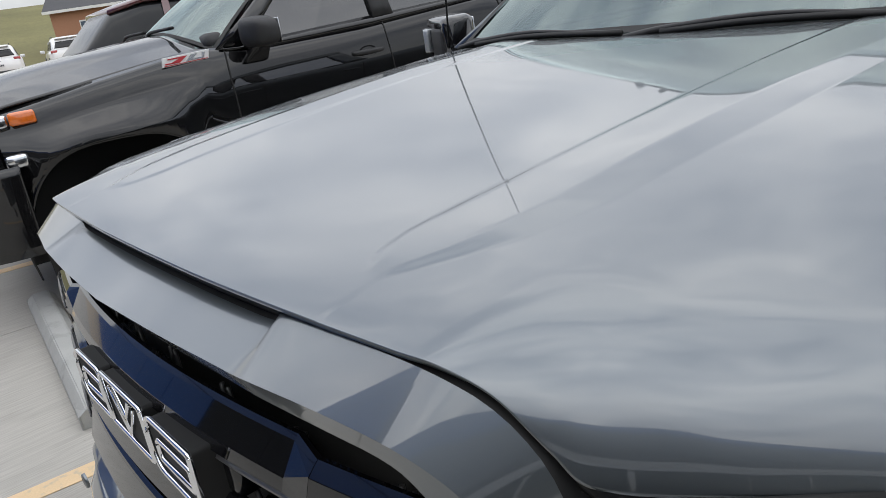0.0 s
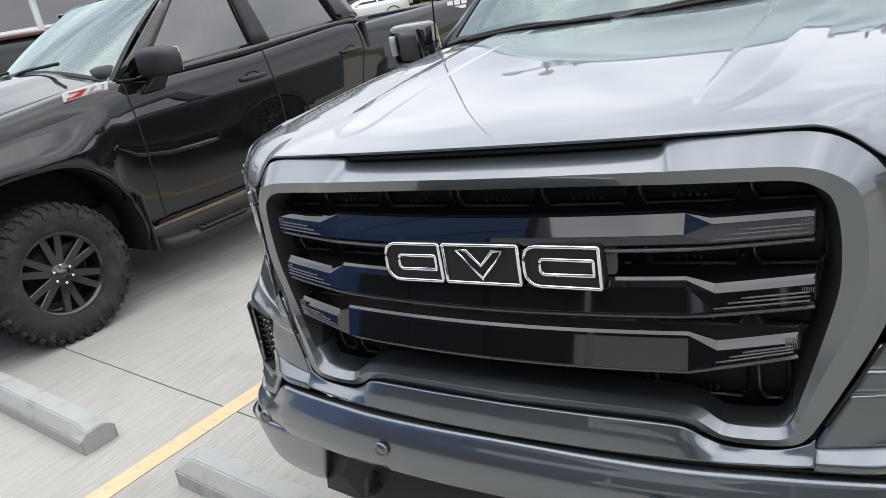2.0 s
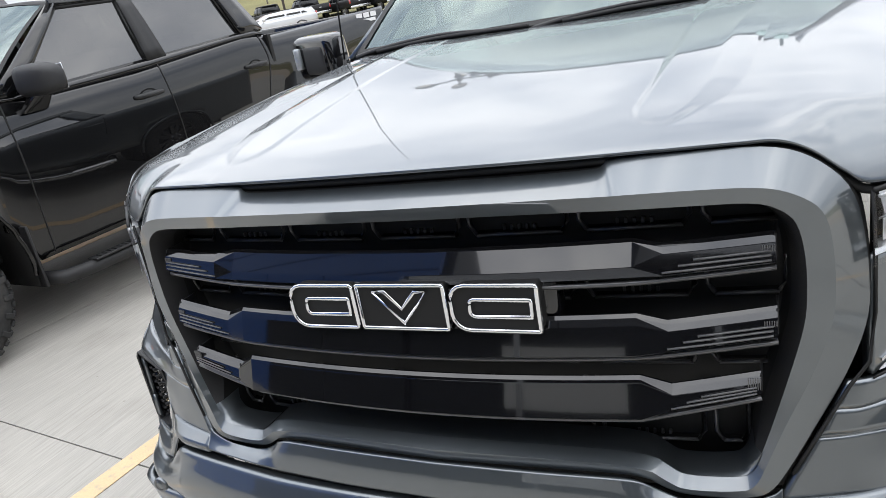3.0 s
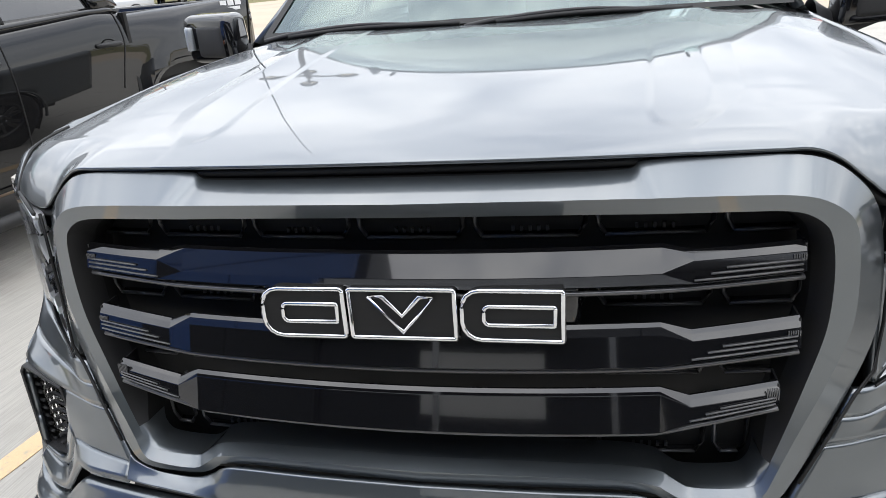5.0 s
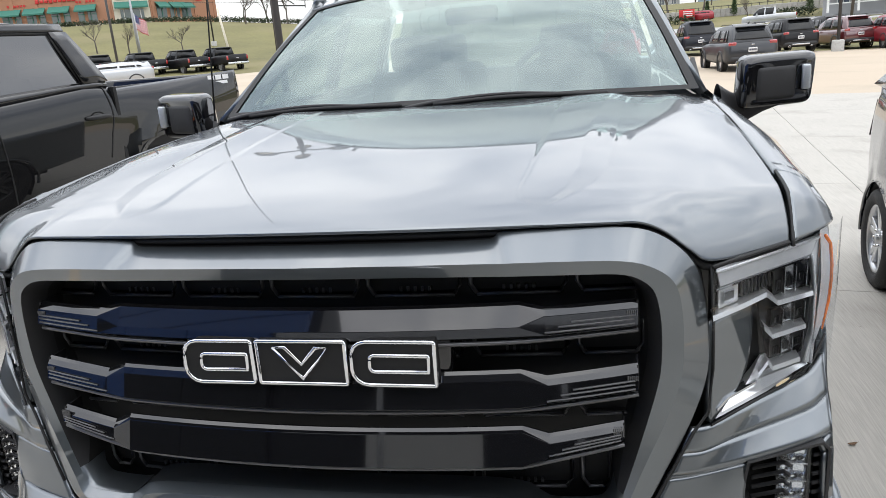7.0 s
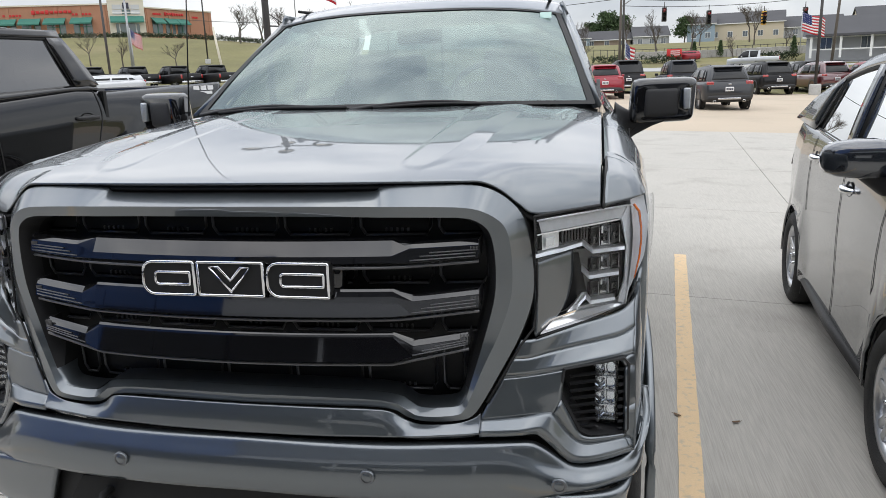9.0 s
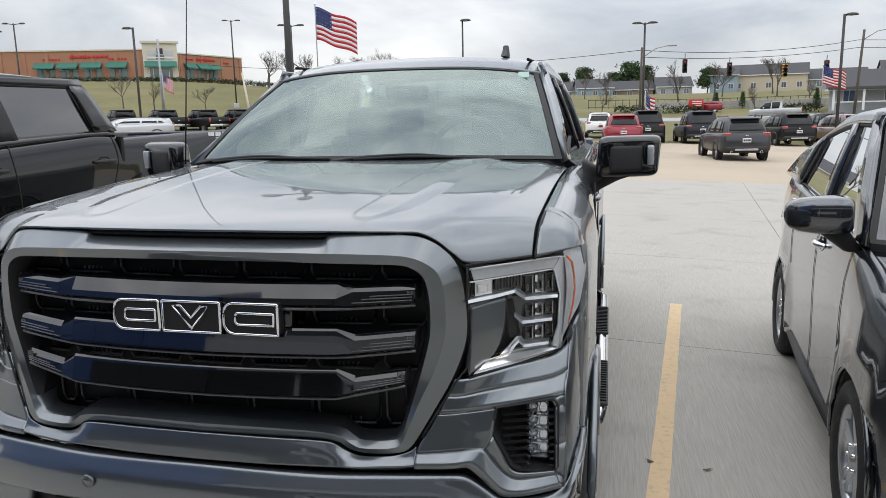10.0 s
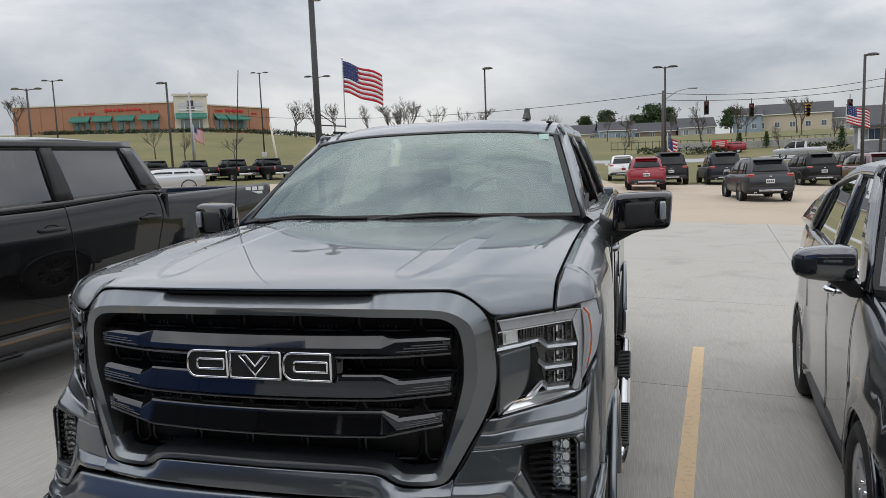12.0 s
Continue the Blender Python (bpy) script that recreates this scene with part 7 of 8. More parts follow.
def leaf_clumps(seed, n, shape, size):
    rng = random.Random(seed)
    verts, faces = [], []
    for _ in range(n):
        c = Vector(shape(rng))
        for _ in range(5):
            d = c + Vector((rng.gauss(0, 1), rng.gauss(0, 1), rng.gauss(0, 1))) * size * 0.6
            a = Vector((rng.gauss(0, 1), rng.gauss(0, 1), rng.gauss(0, 1))).normalized() * size * rng.uniform(.4, 1)
            b = Vector((rng.gauss(0, 1), rng.gauss(0, 1), rng.gauss(0, 1))).normalized() * size * rng.uniform(.3, .6)
            i = len(verts)
            verts += [d - a, d + b, d + a, d - b]
            faces.append((i, i + 1, i + 2, i + 3))
    return mesh_from(verts, faces, False)


def cone_shape(h, r):
    def f(rng):
        t = rng.random() ** 0.7
        a, q = rng.uniform(0, math.tau), r * (1 - t) * math.sqrt(rng.random()) * rng.uniform(.8, 1.1)
        return (q * math.cos(a), q * math.sin(a), 0.1 * h + 0.9 * h * t)
    return f


def puff_shape(h, r):
    """Ragged crown: boughs of many sizes round a leaning middle."""
    rng0 = random.Random(77)
    boughs = [(rng0.uniform(-.7, .7) * r, rng0.uniform(-.7, .7) * r, h * rng0.uniform(.28, .92), r * rng0.uniform(.18, .45)) for _ in range(22)]
    def f(rng):
        x, y, z, q = rng.choice(boughs)
        k = max(.25, 1.25 - z / h)
        return (x * k + rng.gauss(0, .5) * q, y * k + rng.gauss(0, .5) * q, z + rng.gauss(0, .35) * q)
    return f


EVER_CONE = leaf_clumps(5, 260, cone_shape(2.4, 0.65), 0.14)
EVER_PUFF = leaf_clumps(6, 900, puff_shape(9.0, 4.2), 0.45)


def evergreen(x, y, h, kind):
    me, ref = (EVER_CONE, 2.4) if kind == "cone" else (EVER_PUFF, 9.0)
    T = thing("evergreen_tree", "small clipped conical evergreen" if kind == "cone" else "dark green evergreen tree behind the houses", "tree", pose(x, y, terrain(x, y), 0, 0, x * 40) @ Matrix.Diagonal((h / ref,) * 3 + (1,)), "evergreens")
    part("trunk", tube([(0, 0, -.2), (0, 0, ref * .5), (0, 0, ref * .9)], [ref * .03, ref * .02, ref * .006], 7), M_BARK, T)
    part("crown", me, M_LEAF, T)


def hedge(p0, p1, w, h, seed, label):
    rng = random.Random(seed)
    L = math.hypot(p1[0] - p0[0], p1[1] - p0[1])
    n = int(L * 34)
    def f(r):
        t = r.random()
        x, y = p0[0] + (p1[0] - p0[0]) * t, p0[1] + (p1[1] - p0[1]) * t
        return (x + r.uniform(-w, w), y + r.uniform(-w, w), terrain(x, y) + h * r.random() ** .7)
    tagged(part("hedge", leaf_clumps(seed, n, f, 0.20), M_HEDGE), label, "hedge", kind="stuff")


def wall_box(parent, name, a, b, z0, z1, t, material):
    """An upright wall from a to b (plan points), t thick."""
    d = Vector((b[0] - a[0], b[1] - a[1], 0))
    me = box_mesh(d.length, t, z1 - z0, 0, (d.length / 2, 0, (z0 + z1) / 2))
    return part(name, moved(me, Matrix.Translation((a[0], a[1], 0)) @ pose(0, 0, 0, 0, 0, math.degrees(math.atan2(d.y, d.x)))), material, parent)


def facade(parent, a, b, items):
    """Hangs boxes on the wall line a-b: (name, along, z, width, height, out, depth, material)."""
    d = Vector((b[0] - a[0], b[1] - a[1], 0))
    m = Matrix.Translation((a[0], a[1], 0)) @ pose(0, 0, 0, 0, 0, math.degrees(math.atan2(d.y, d.x)))
    for name, u, z, w, h, out, dep, material in items:
        part(name, moved(box_mesh(w, dep, h, 0, (u, -out, z)), m), material, parent)
    return m


def build_shop():
    A, C1, C2, B = (-97.5, 98.0), (-72.3, 105.3), (-67.9, 108.2), (-63.9, 122.0)
    g = 8.2
    T = thing("corner_shop_building", "orange brick shop with green awnings and red sign bars", "building")
    wall_box(T, "brick_wall", A, C1, g - 1.5, g + 5.1, .3, M_BRICK)
    wall_box(T, "brick_wall", C2, B, g - 1.5, g + 4.6, .3, M_BRICK)
    wall_box(T, "brick_wall", A, (-92, 130), g - 1.5, g + 5.0, .3, M_BRICK)
    wall_box(T, "tower_wall", C1, C2, g - 1.5, g + 6.2, .4, M_CREAM)
    roof = part("roof", prism([A, C1, C2, B, (-92, 130)], g + 4.3, g + 4.45, axis="z"), M_ROOFING, T)
    LA = math.hypot(C1[0] - A[0], C1[1] - A[1])
    LB = math.hypot(B[0] - C2[0], B[1] - C2[1])
    LC = math.hypot(C2[0] - C1[0], C2[1] - C1[1])
    items = [("parapet_cap", LA / 2, g + 5.15, LA, .22, .06, .5, M_CREAM), ("plinth", LA / 2, g + .2, LA, .5, .10, .3, M_CREAM)]
    for k in range(8):
        items.append(("pilaster", .6 + k * (LA - 1.2) / 7, g + 2.4, .55, 4.9, .12, .25, M_BRICK))
    for u in (11.0, 14.6, 18.3, 22.3):
        items += [("shop_window", u, g + 1.75, 2.8, 2.1, .16, .1, M_SHOPGLASS), ("window_mullion", u - .5, g + 1.75, .1, 2.1, .24, .06, M_AWNING), ("window_mullion", u + .5, g + 1.75, .1, 2.1, .24, .06, M_AWNING), ("window_mullion", u, g + 1.9, 2.8, .08, .24, .06, M_AWNING), ("window_sill", u, g + .62, 3.1, .16, .22, .2, M_CREAM)]
    for u, w in ((12.0, 2.9), (22.3, 3.0)):
        items += [("sign_bar", u - w / 2 + w / 12 * (k * 2 + 1) , g + 3.75, w / 9, .30, .20, .08, M_SIGNRED) for k in range(6)]
    m = facade(T, A, C1, items)
    part("sign", moved(join([box_mesh(.52, .12, .62 if k in (0, 3) else .42, .05, (15.2 + .68 * k, -.25, g + 4.15)) for k in range(9)]), m), M_SIGNRED, T)
    for u in (11.0, 14.6, 18.3, 22.3):
        aw = mesh_from([(u - 1.6, -.16, g + 3.25), (u + 1.6, -.16, g + 3.25), (u + 1.6, -1.2, g + 2.45), (u - 1.6, -1.2, g + 2.45), (u + 1.6, -1.2, g + 2.25), (u - 1.6, -1.2, g + 2.25)], [(0, 1, 2, 3), (3, 2, 4, 5)], False)
        thick(part("awning", moved(aw, m), M_AWNING, T), 0.05)
    items = [("parapet_cap", LB / 2, g + 4.65, LB, .2, .06, .5, M_CREAM)]
    for k in range(4):
        items.append(("pilaster", .5 + k * (LB - 1.0) / 3, g + 2.2, .5, 4.6, .12, .25, M_BRICK))
    for u in (2.2, 4.9, 7.4):
        items += [("shop_window", u, g + 1.75, 2.0, 2.1, .16, .1, M_SHOPGLASS), ("window_mullion", u, g + 1.75, .1, 2.1, .24, .06, M_AWNING), ("window_sill", u, g + .62, 2.2, .16, .22, .2, M_CREAM)]
    items += [("sign_bar", 1.6 + .34 * k, g + 3.75, .26, .28, .2, .08, M_SIGNRED) for k in range(5)]
    items += [("sign_bar", 9.6 + .34 * k, g + 3.55, .26, .28, .2, .08, M_SIGNRED) for k in range(5)]
    m = facade(T, C2, B, items)
    part("sign", moved(join([box_mesh(.40, .12, .55 if k in (0, 3) else .38, .04, (4.0 + .52 * k, -.25, g + 3.85)) for k in range(8)]), m), M_SIGNRED, T)
    for u in (2.2, 4.9, 7.4):
        aw = mesh_from([(u - 1.2, -.16, g + 3.15), (u + 1.2, -.16, g + 3.15), (u + 1.2, -1.1, g + 2.4), (u - 1.2, -1.1, g + 2.4), (u + 1.2, -1.1, g + 2.2), (u - 1.2, -1.1, g + 2.2)], [(0, 1, 2, 3), (3, 2, 4, 5)], False)
        thick(part("awning", moved(aw, m), M_AWNING, T), 0.05)
    items = [("tower_window", LC / 2 + (i - 1) * 1.35, g + 4.7 - j * .75, 1.25, .68, .24, .1, M_GREYFASCIA if j == 0 or i != 1 else M_SHOPGLASS) for i in range(3) for j in range(2)]
    items += [("tower_window", LC / 2, g + 3.9, 4.0, .15, .26, .1, M_TRIM), ("entrance", LC / 2, g + 1.1, 3.4, 2.2, .24, .1, M_SHOPGLASS), ("entrance_frame", LC / 2, g + 1.1, .12, 2.2, .32, .08, M_TRIM), ("entrance_frame", LC / 2 - 1.2, g + 1.1, .12, 2.2, .32, .08, M_TRIM), ("entrance_frame", LC / 2 + 1.2, g + 1.1, .12, 2.2, .32, .08, M_TRIM), ("parapet_cap", LC / 2, g + 6.3, LC + .5, .35, .1, .7, M_CREAM), ("crest", LC / 2, g + 4.9, .9, .9, .32, .08, M_INK)]
    m = facade(T, C1, C2, items)
    aw = mesh_from([(.2, -.3, g + 3.3), (LC - .2, -.3, g + 3.3), (LC - .2, -1.3, g + 2.5), (.2, -1.3, g + 2.5), (LC - .2, -1.3, g + 2.3), (.2, -1.3, g + 2.3)], [(0, 1, 2, 3), (3, 2, 4, 5)], False)
    thick(part("awning", moved(aw, m), M_AWNING, T), 0.05)


def house(x, y, yaw, w, d, h, roof_h, siding, label, windows=3, base=None, storeys=2):
    g = terrain(x, y) if base is None else base
    T = thing("house", label, "house", pose(x, y, g, 0, 0, yaw), "houses on the hill")
    part("wall", box_mesh(w, d, h + 1.0, 0, (0, 0, (h - 1.0) / 2)), siding, T)
    gable = prism([(-d / 2, h), (d / 2, h), (0, h + roof_h)], -w / 2, w / 2, axis="x")
    part("gable", gable, siding, T)
    for s in (1, -1):
        rf = mesh_from([(-w / 2 - .4, s * (d / 2 + .4), h - .25), (w / 2 + .4, s * (d / 2 + .4), h - .25), (w / 2 + .4, 0, h + roof_h + .05), (-w / 2 - .4, 0, h + roof_h + .05)], [(0, 1, 2, 3)], False)
        thick(part("roof", rf, M_ROOFING, T), 0.18, 0)
    part("fascia_board", box_mesh(w + .8, .12, .2, 0, (0, -d / 2 - .4, h - .25)), M_TRIM, T)
    for j in range(storeys):
        for k in range(windows):
            u = (k + .5) / windows * w - w / 2
            z = 1.6 + j * 2.7
            if z > h - .6:
                continue
            wd = part("window", box_mesh(1.25, .10, 1.45, 0, (u, -d / 2 - .03, z)), M_TRIM, T)
            for q in (-1, 1):
                part("pane", box_mesh(.52, .06, 1.25, 0, (u + .29 * q, -d / 2 - .07, z)), M_WINDOWPANE, wd)
            for sx in (-1, 1):
                if k < 2:
                    ws = part("window", box_mesh(.10, 1.1, 1.4, 0, (sx * (w / 2 + .03), (k - .5) * d * .45, z)), M_TRIM, T)
                    part("pane", box_mesh(.06, .9, 1.2, 0, (sx * (w / 2 + .07), (k - .5) * d * .45, z)), M_WINDOWPANE, ws)
    return T


def cable(a, b, sag, r=0.03):
    a, b = Vector(a), Vector(b)
    pts = [a.lerp(b, k / 16) - Vector((0, 0, sag * 4 * (k / 16) * (1 - k / 16))) for k in range(17)]
    tagged(part("overhead_cable", tube(pts, r, 5), M_WIRE), "black overhead cable strung between poles", "cable", "overhead cables")


def traffic_signal(x, y, z, back=False):
    T = thing("traffic_signal", "three-lamp traffic signal hanging from a span wire" if not back else "yellow and black striped back of a hanging signal", "traffic light", pose(x, y, z), "hanging signals")
    part("housing", box_mesh(.36, .30, 1.05, .03), M_SIGNALYELLOW if back else M_POLE, T)
    for k in range(3):
        part("lens", moved(lathe([(0.0, -.16), (.12, -.16), (.14, -.15)], 12, "y"), pose(0, 0, .33 - .33 * k)), M_REDLENS if k == 0 else M_DARK, T)
        part("visor", moved(lathe([(.14, -.15), (.15, -.33)], 12, "y"), pose(0, 0, .33 - .33 * k)), M_POLE, T)
    if back:
        for k in range(4):
            part("stripe", box_mesh(.40, .32, .10, 0, (0, 0, .38 - .25 * k)), M_DARK, T)
    part("hanger", tube([(0, 0, .5), (0, 0, .95)], .03, 6), M_POLE, T)


def utility_pole(x, y, z_top, lean=0.0, r=0.14, arm=True, material=None):
    z0 = terrain(x, y)
    T = thing("utility_pole", "tall weathered utility pole with a crossarm", "utility pole", pose(x, y, z0, 0, lean, 0), "utility poles")
    part("pole", tube([(0, 0, -.3), (0, 0, (z_top - z0) / 2), (0, 0, z_top - z0)], [r, r * .9, r * .75], 10), material or M_BARK, T)
    if arm:
        part("street_lamp_arm", tube([(0, 0, z_top - z0 - .8), (1.0, 0, z_top - z0 - .1), (2.0, 0, z_top - z0 + .1)], .04, 6), M_GALV, T)
        part("street_lamp_head", box_mesh(.6, .22, .12, .04, (2.2, 0, z_top - z0 + .08)), M_GALV, T)
    return T


def build_dealership():
    """The sales building behind the viewer, seen in the paint and chrome."""
    T = thing("dealership_building", "grey and blue panelled showroom with dark glass", "building")
    y = -8.6
    part("showroom_glass", box_mesh(46.4, .2, 3.4, 0, (18.8, y, 1.6)), M_SHOWROOM, T)
    part("showroom_wall", box_mesh(46.4, 8, 7.6, 0, (18.8, y - 4.3, 3.7)), M_GREYFASCIA, T)
    for k in range(11):
        part("mullion", box_mesh(.14, .16, 3.4, 0, (-1.6 + 3.8 * k, y + .14, 1.6)), M_SATIN, T)
    for k in range(9):
        part("blue_panel", box_mesh(2.95, .30, 2.9, .01, (-6.1 - 3.0 * k, y + .1, 5.0), 1), M_BLUEFASCIA, T)
        part("tower_panel", box_mesh(2.95, .24, 3.6, .01, (-6.1 - 3.0 * k, y + .1, 1.72), 1), M_BLUEFASCIA if k > 1 else M_SHOWROOM, T)
    part("tall_wall", box_mesh(27, 7.5, 11.6, 0, (-18.1, y - 4.2, 5.7)), M_DARKFASCIA, T)
    for k in range(8):
        part("upper_panel", box_mesh(26.6, .22, .62, .01, (-18.1, y + .06, 6.75 + .66 * k), 1), M_BLUEFASCIA, T)
    for k in range(13):
        part("fascia_panel", box_mesh(3.63, .45, 3.3, .02, (-2.6 + 3.66 * k, y + .1, 6.15), 1), M_DARKFASCIA, T)
    part("fascia_band", box_mesh(46.4, .5, .95, 0, (18.8, y + .1, 4.0)), M_GREYFASCIA, T)
    part("blue_coping", box_mesh(46.4, .5, .75, 0, (18.8, y + .12, 8.2)), M_BLUEFASCIA, T)
    # pale panel added out of view for the bright patch mirrored in the bars
    part("reflection_panel", box_mesh(2.7, .06, .9, 0, (-0.6, y + .16, 1.65)), M_TRIM, T)
    part("canopy_edge", box_mesh(46.4, .6, .25, 0, (18.8, y + .6, 3.45)), M_SATIN, T)


build_dealership()
build_shop()
# big pole beside the row with twin heads, and a flag bracketed to it
lamp_post(-7.42, 17.2, 6.7, 4, 0.10, "thick dark lamp post with four lamp heads", 20, 0.8)
flag(-6.72, 17.5, 4.72, 1.20, 0.86, 0.014, 12, 2.9, 0.95)
bk = thing("flag_bracket", "dark bracket holding a flag to the lamp post", "bracket", pose(-7.42, 17.2, 3.0))
part("arm", tube([(0, 0, 0), (0.70, 0.3, -0.05)], 0.02, 6), M_POLE, bk)
part("brace", tube([(0, 0, .35), (0.45, 0.2, 0.0)], 0.015, 6), M_POLE, bk)
lamp_post(-7.54, 42.2, 7.35, 1, 0.06, "dark single-head lamp post on the lot", 0, .0)
lamp_post(3.2, 50.0, 7.6, 2, 0.08, turn=5, arm=0.32)
lamp_post(12.9, 41.5, 6.6, 1, 0.085, "dark single-head lamp post beside the lot", 10, .2)
lamp_post(-27.4, 39.1, 7.5, 1, 0.08, "dark single-head lamp post near the black pickups", 170, .3)
lamp_post(-40.3, 41.4, 8.1, 2, 0.08, turn=30)
lamp_post(-52.5, 57.4, 11.0, 2, 0.08, turn=20)
lamp_post(-41.4, 77.4, 13.1, 2, 0.09, turn=20)
lamp_post(-23.2, 52.9, 9.0, 2, 0.08, turn=20)
flag(-39.9, 60.8, 6.2, 1.1, 1.3, 0.05, 25, None, 1.6)
flag(15.6, 55.5, 4.7, 1.9, 1.25, 0.03, 12, 1.9, 0.7)
flag(3.45, 52.0, 3.1, 1.5, 1.7, 0.03, 50, 1.0, 1.2)
flag(-44.0, 45.0, 3.6, 1.4, 0.9, 0.03, 35, None, 1.0)
# poles, wires and signals at the road
utility_pole(3.26, 57.0, 6.6, 0.5, .11, True)
utility_pole(20.6, 65.3, 8.0, 2.5, .12, True)
utility_pole(-40.2, 61.0, 9.4, 0, .12, False, M_GALV)
utility_pole(-33.0, 64.5, 6.4, -8, .12, False, M_CREAM)
for k, (a, b, sag) in enumerate((((3.26, 57, 6.4), (20.6, 65.3, 7.2), .5), ((3.26, 57, 5.9), (20.6, 65.3, 6.6), .4), ((20.6, 65.3, 7.2), (60, 90, 10), .6), ((3.26, 57, 6.4), (-40, 70, 7.6), .9), ((20.6, 65.3, 6.6), (60, 90, 9.0), .6))):
    cable(a, b, sag, 0.022)
traffic_signal(6.72, 60.0, 5.3)
traffic_signal(10.33, 62.0, 5.05)
traffic_signal(15.1, 65.0, 4.95, True)
traffic_signal(18.5, 66.0, 5.2)
# hedge and trees on the bank
hedge((-88, 93), (-50, 109), .8, 0.55, 11, "dark clipped hedge along the top of the bank")
hedge((-50, 109), (-38, 116), .8, 0.55, 12, "dark clipped hedge along the top of the bank")
for k, (x, y, h) in enumerate(((-51, 70, 4.4), (-47.2, 70, 4.2), (-41, 70, 3.8), (-92, 93, 8.0), (-57, 118, 7.6), (-54, 121, 9.0), (-50.2, 104.3, 6.5), (-46, 110, 7.2), (-42.2, 116, 7.5), (-38, 118, 10.0), (-38.8, 117, 9.0), (-36.5, 121, 9.5), (-32, 122, 8.5), (-25.5, 113, 8.4), (-18, 110, 5.0), (-12, 120, 7), (0.03, 92, 4.4), (11.1, 115.6, 8.6), (15.9, 115.1, 8.2), (0.4, 120, 6.5), (17.8, 92, 4.2), (8.0, 150, 8), (33, 160, 10), (30, 141, 8.5), (-4, 150, 7), (28, 110, 4.5), (-30, 150, 10), (-44, 140, 9), (22, 150, 7))):
    plant_bare(x, y, h, k, 57 * k)
for x, y, h in ((14.85, 103.2, 2.1), (18.15, 103.2, 2.1), (27.1, 102.9, 2.2)):
    evergreen(x, y, h, "cone")
for x, y, h in ((6.0, 215, 9.5), (10.5, 218, 8.6), (25.3, 200, 6.6), (-6.5, 218, 8.3), (-13, 222, 7.0), (2.0, 222, 7.0)):
    evergreen(x, y, h, "puff")
hedge((8, 97.0), (12.0, 96.5), .9, .9, 21, "low dark shrub bed by the road")
hedge((21, 94.5), (25, 94.0), .9, .9, 22, "low dark shrub bed by the road")
hedge((2, 99.5), (6.5, 98.5), .8, .7, 23, "low dark shrub bed by the road")
# stone wall and fence at the foot of the hill
sw = thing("stone_wall", "low grey stone retaining wall at the hill's foot", "wall", kind="structure")
for k in range(60):
    x = 7.0 + k * 0.62
    rr = random.Random(k)
    y = 104.6 - 0.02 * k
    part("stone", box_mesh(.60, .4, 1.0 + rr.uniform(-.05, .1), .03, (x, y, terrain(x, y) + .45), 1), M_STONEWALL, sw)
fence = thing("rail_fence", "dark metal picket fence along the grass", "fence")
for k in range(42):
    x = -2.0 + k * 0.95
    y = 106.5 - 0.02 * k
    part("post", box_mesh(.07, .07, 1.3, 0, (x, y, terrain(x, y) + .65)), M_POLE, fence)
for dz in (.25, 1.2):
    part("rail", tube([(x, 106.5 - 0.02 * (x + 2) / .95, terrain(x, 106.5) + dz) for x in np.linspace(-2, 37, 20)], .035, 5), M_POLE, fence)
# houses
house(40.9, 205, -12, 17.5, 12, 4.4, 2.6, M_SIDING, "beige two-storey house with a dark roof", 5)
house(29.6, 203, -8, 6.6, 9, 4.6, 1.6, M_BLUESIDING, "blue-grey sided house wing with a low roof", 2)
house(55, 208, -6, 18, 12, 2.9, 2.6, M_GREYSIDING, "grey house with a broad dark roof", 4)
house(75, 205, -10, 16, 12, 4.0, 3.0, M_SIDING, "beige house with a broad dark roof", 4)
house(17, 207, 4, 8.8, 10, 3.0, 2.4, M_GREYSIDING, "grey single-storey house with a dark roof", 3, base=5.5, storeys=1)
house(6.4, 210, -4, 12, 10, 2.7, 2.2, M_BROWNSIDING, "brown single-storey house with a dark roof", 3, base=5.4, storeys=1)
house(-3.7, 204, 10, 9.2, 9, 3.2, 2.2, M_BLUESIDING, "blue single-storey house with a dark roof", 3, base=5.4, storeys=1)
house(-15, 208, 10, 13, 10, 2.9, 2.4, M_SIDING, "tan single-storey house with a dark roof", 3, base=5.2, storeys=1)
pv = house(34.2, 92, -18, 16, 9, 2.5, 2.0, M_GREYSIDING, "grey clubhouse with a white porch and dark roof", 4, storeys=1)
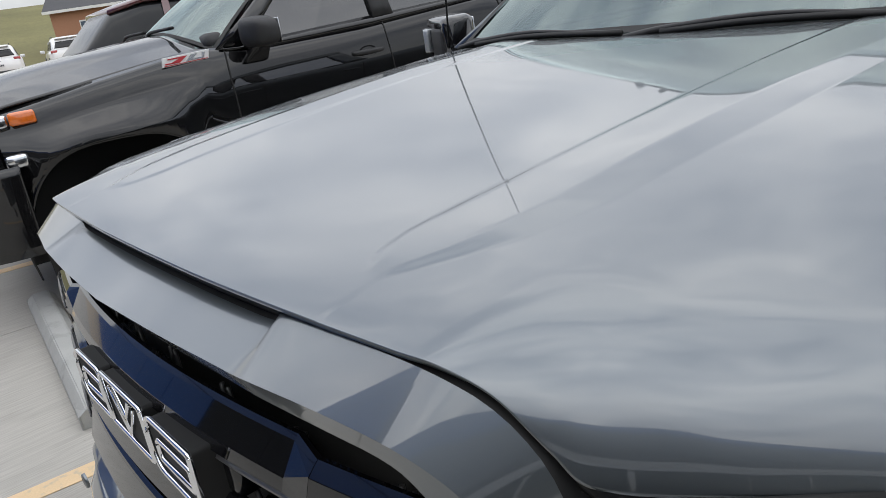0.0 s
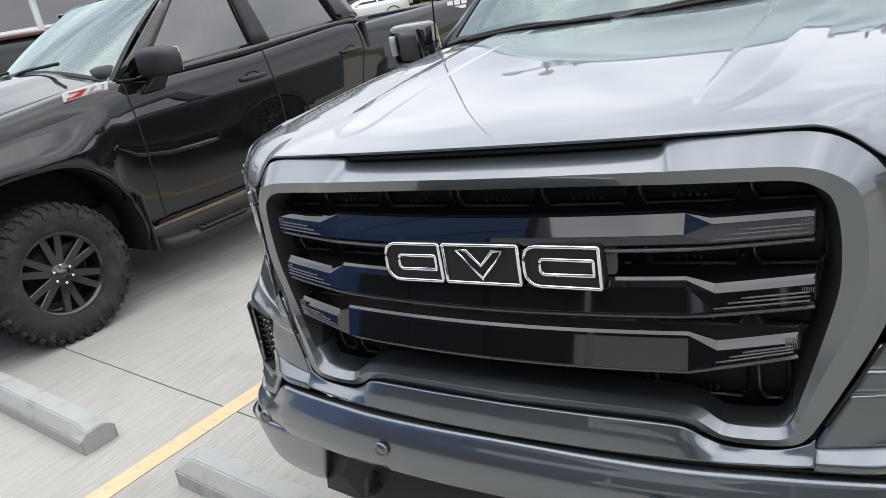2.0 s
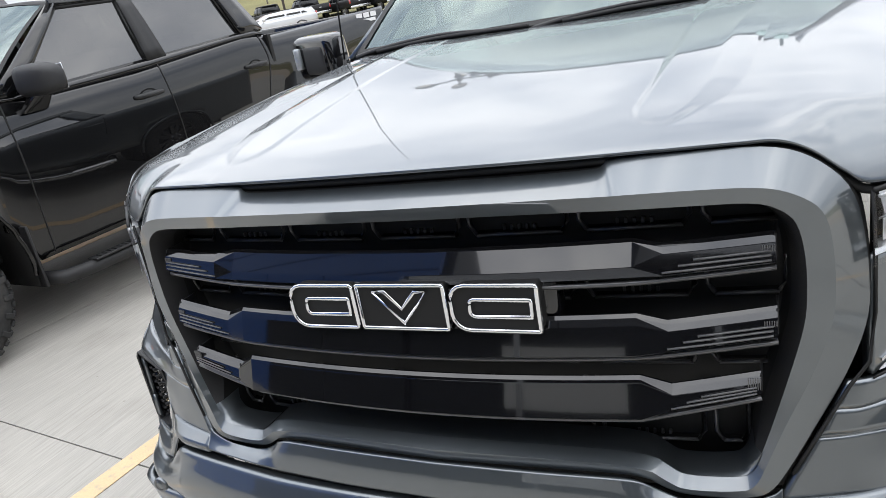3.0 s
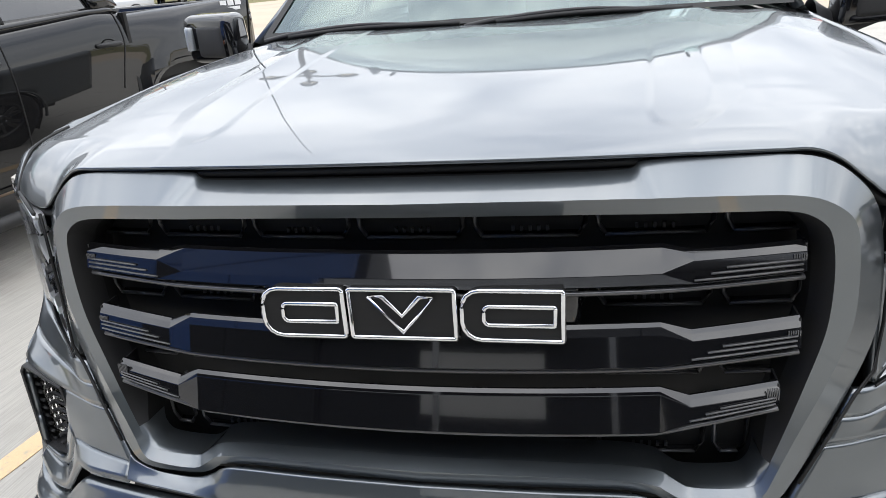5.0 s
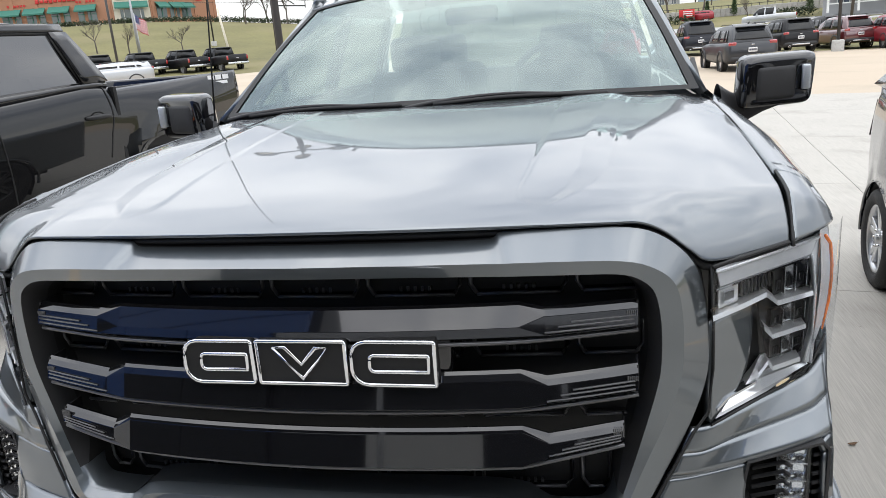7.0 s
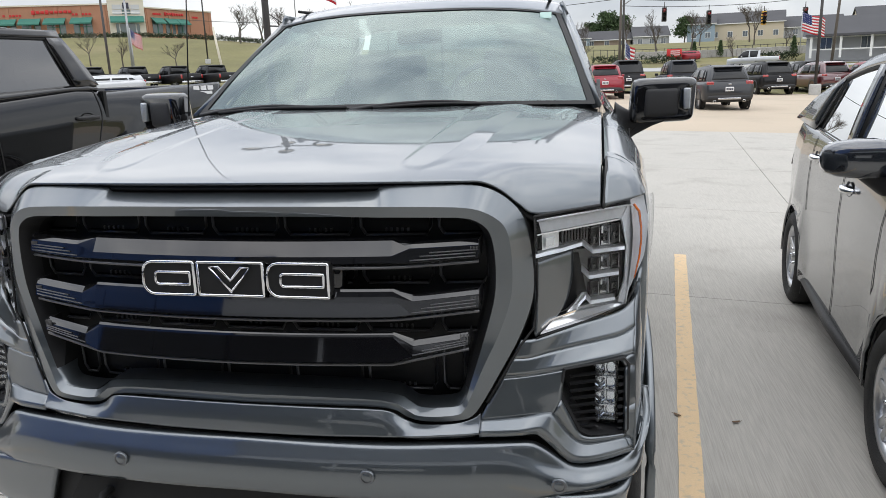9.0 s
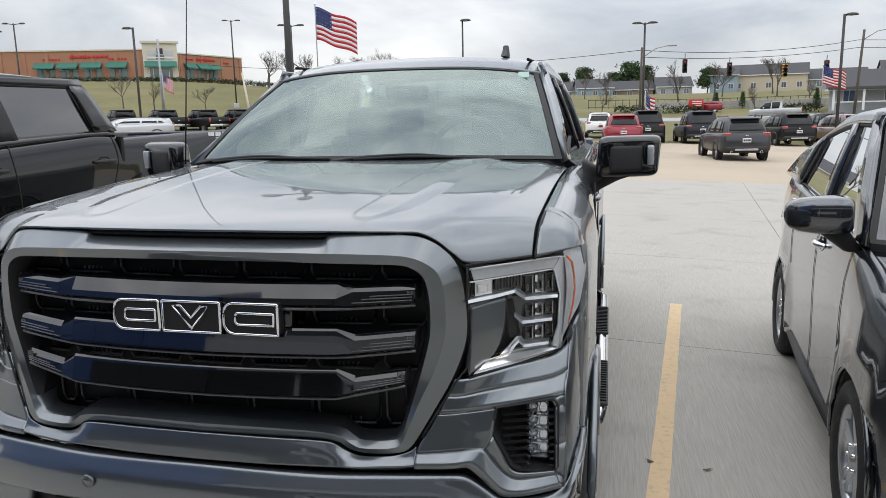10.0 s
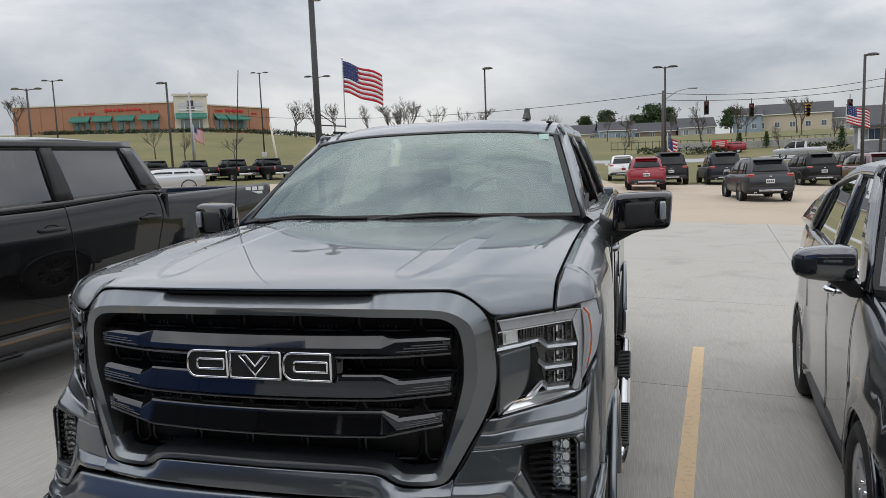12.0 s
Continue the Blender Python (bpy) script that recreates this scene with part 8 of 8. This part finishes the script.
for k in range(6):
    part("porch_column", box_mesh(.24, .24, 2.3, 0, (-7.4 + 2.9 * k, -6.6, 1.15)), M_TRIM, pv)
part("porch_roof", box_mesh(16, 2.6, .25, 0, (0, -5.7, 2.40)), M_ROOFING, pv)
part("porch_rail", box_mesh(15, .08, .12, 0, (0, -6.6, .9)), M_TRIM, pv)
for k, (x, y, a) in enumerate(((1.61, 1.95, 20), (1.33, 1.98, 140))):
    lf = thing("dry_leaf", "small curled brown leaf lying on concrete", "leaf", pose(x, y, terrain(x, y) + .006, 0, 0, a), "fallen leaves")
    rows = [[(u * .022, v * .009 * (1 - u * u) ** .5, .004 * u * u + .003 * v * v) for v in (-1, -.5, 0, .5, 1)] for u in np.linspace(-.98, .98, 9)]
    thick(part("blade", grid(rows), M_LEAFDRY, lf), 0.001)
    part("stalk", tube([(.021, 0, .004), (.032, .003, .005)], .0008, 5), M_LEAFDRY, lf)
# low brick building, far along the frontage, and a blue sign
bb = house(-62, 30, 62, 26, 12, 3.4, 2.6, M_BRICK, "brown brick single-storey building with a hipped roof", 5, storeys=1)
sg = thing("pole_sign", "blue pylon sign with a gold bar", "sign", pose(-33, 20, terrain(-33, 20) - .1, 0, 0, 50))
part("post", tube([(0, 0, 0), (0, 0, 4.5)], .15, 8), M_GALV, sg)
part("sign_box", box_mesh(2.4, .35, 1.7, .05, (0, 0, 5.2)), M_BLUEFASCIA, sg)
part("sign_mark", prism([(-.7, 5.1), (.6, 5.1), (.7, 5.35), (-.6, 5.35)], -.24, .24), M_SIGNALYELLOW, sg)
rs = thing("red_sign", "small red sign board behind the road", "sign", pose(11.6, 96.8, terrain(11.6, 96.8)))
part("board", box_mesh(1.8, .2, 1.0, .03, (0, 0, 1.2)), M_SIGNRED, rs)
part("sign_bars", join([box_mesh(1.1, .04, .10, 0, (.1, -.12, 1.45 - .24 * k)) for k in range(3)]), M_FLAGWHITE, rs)
part("post", box_mesh(.12, .12, 1.2, 0, (-.9, 0, .5)), M_POLE, rs)
part("post", box_mesh(.12, .12, 1.2, 0, (.9, 0, .5)), M_POLE, rs)
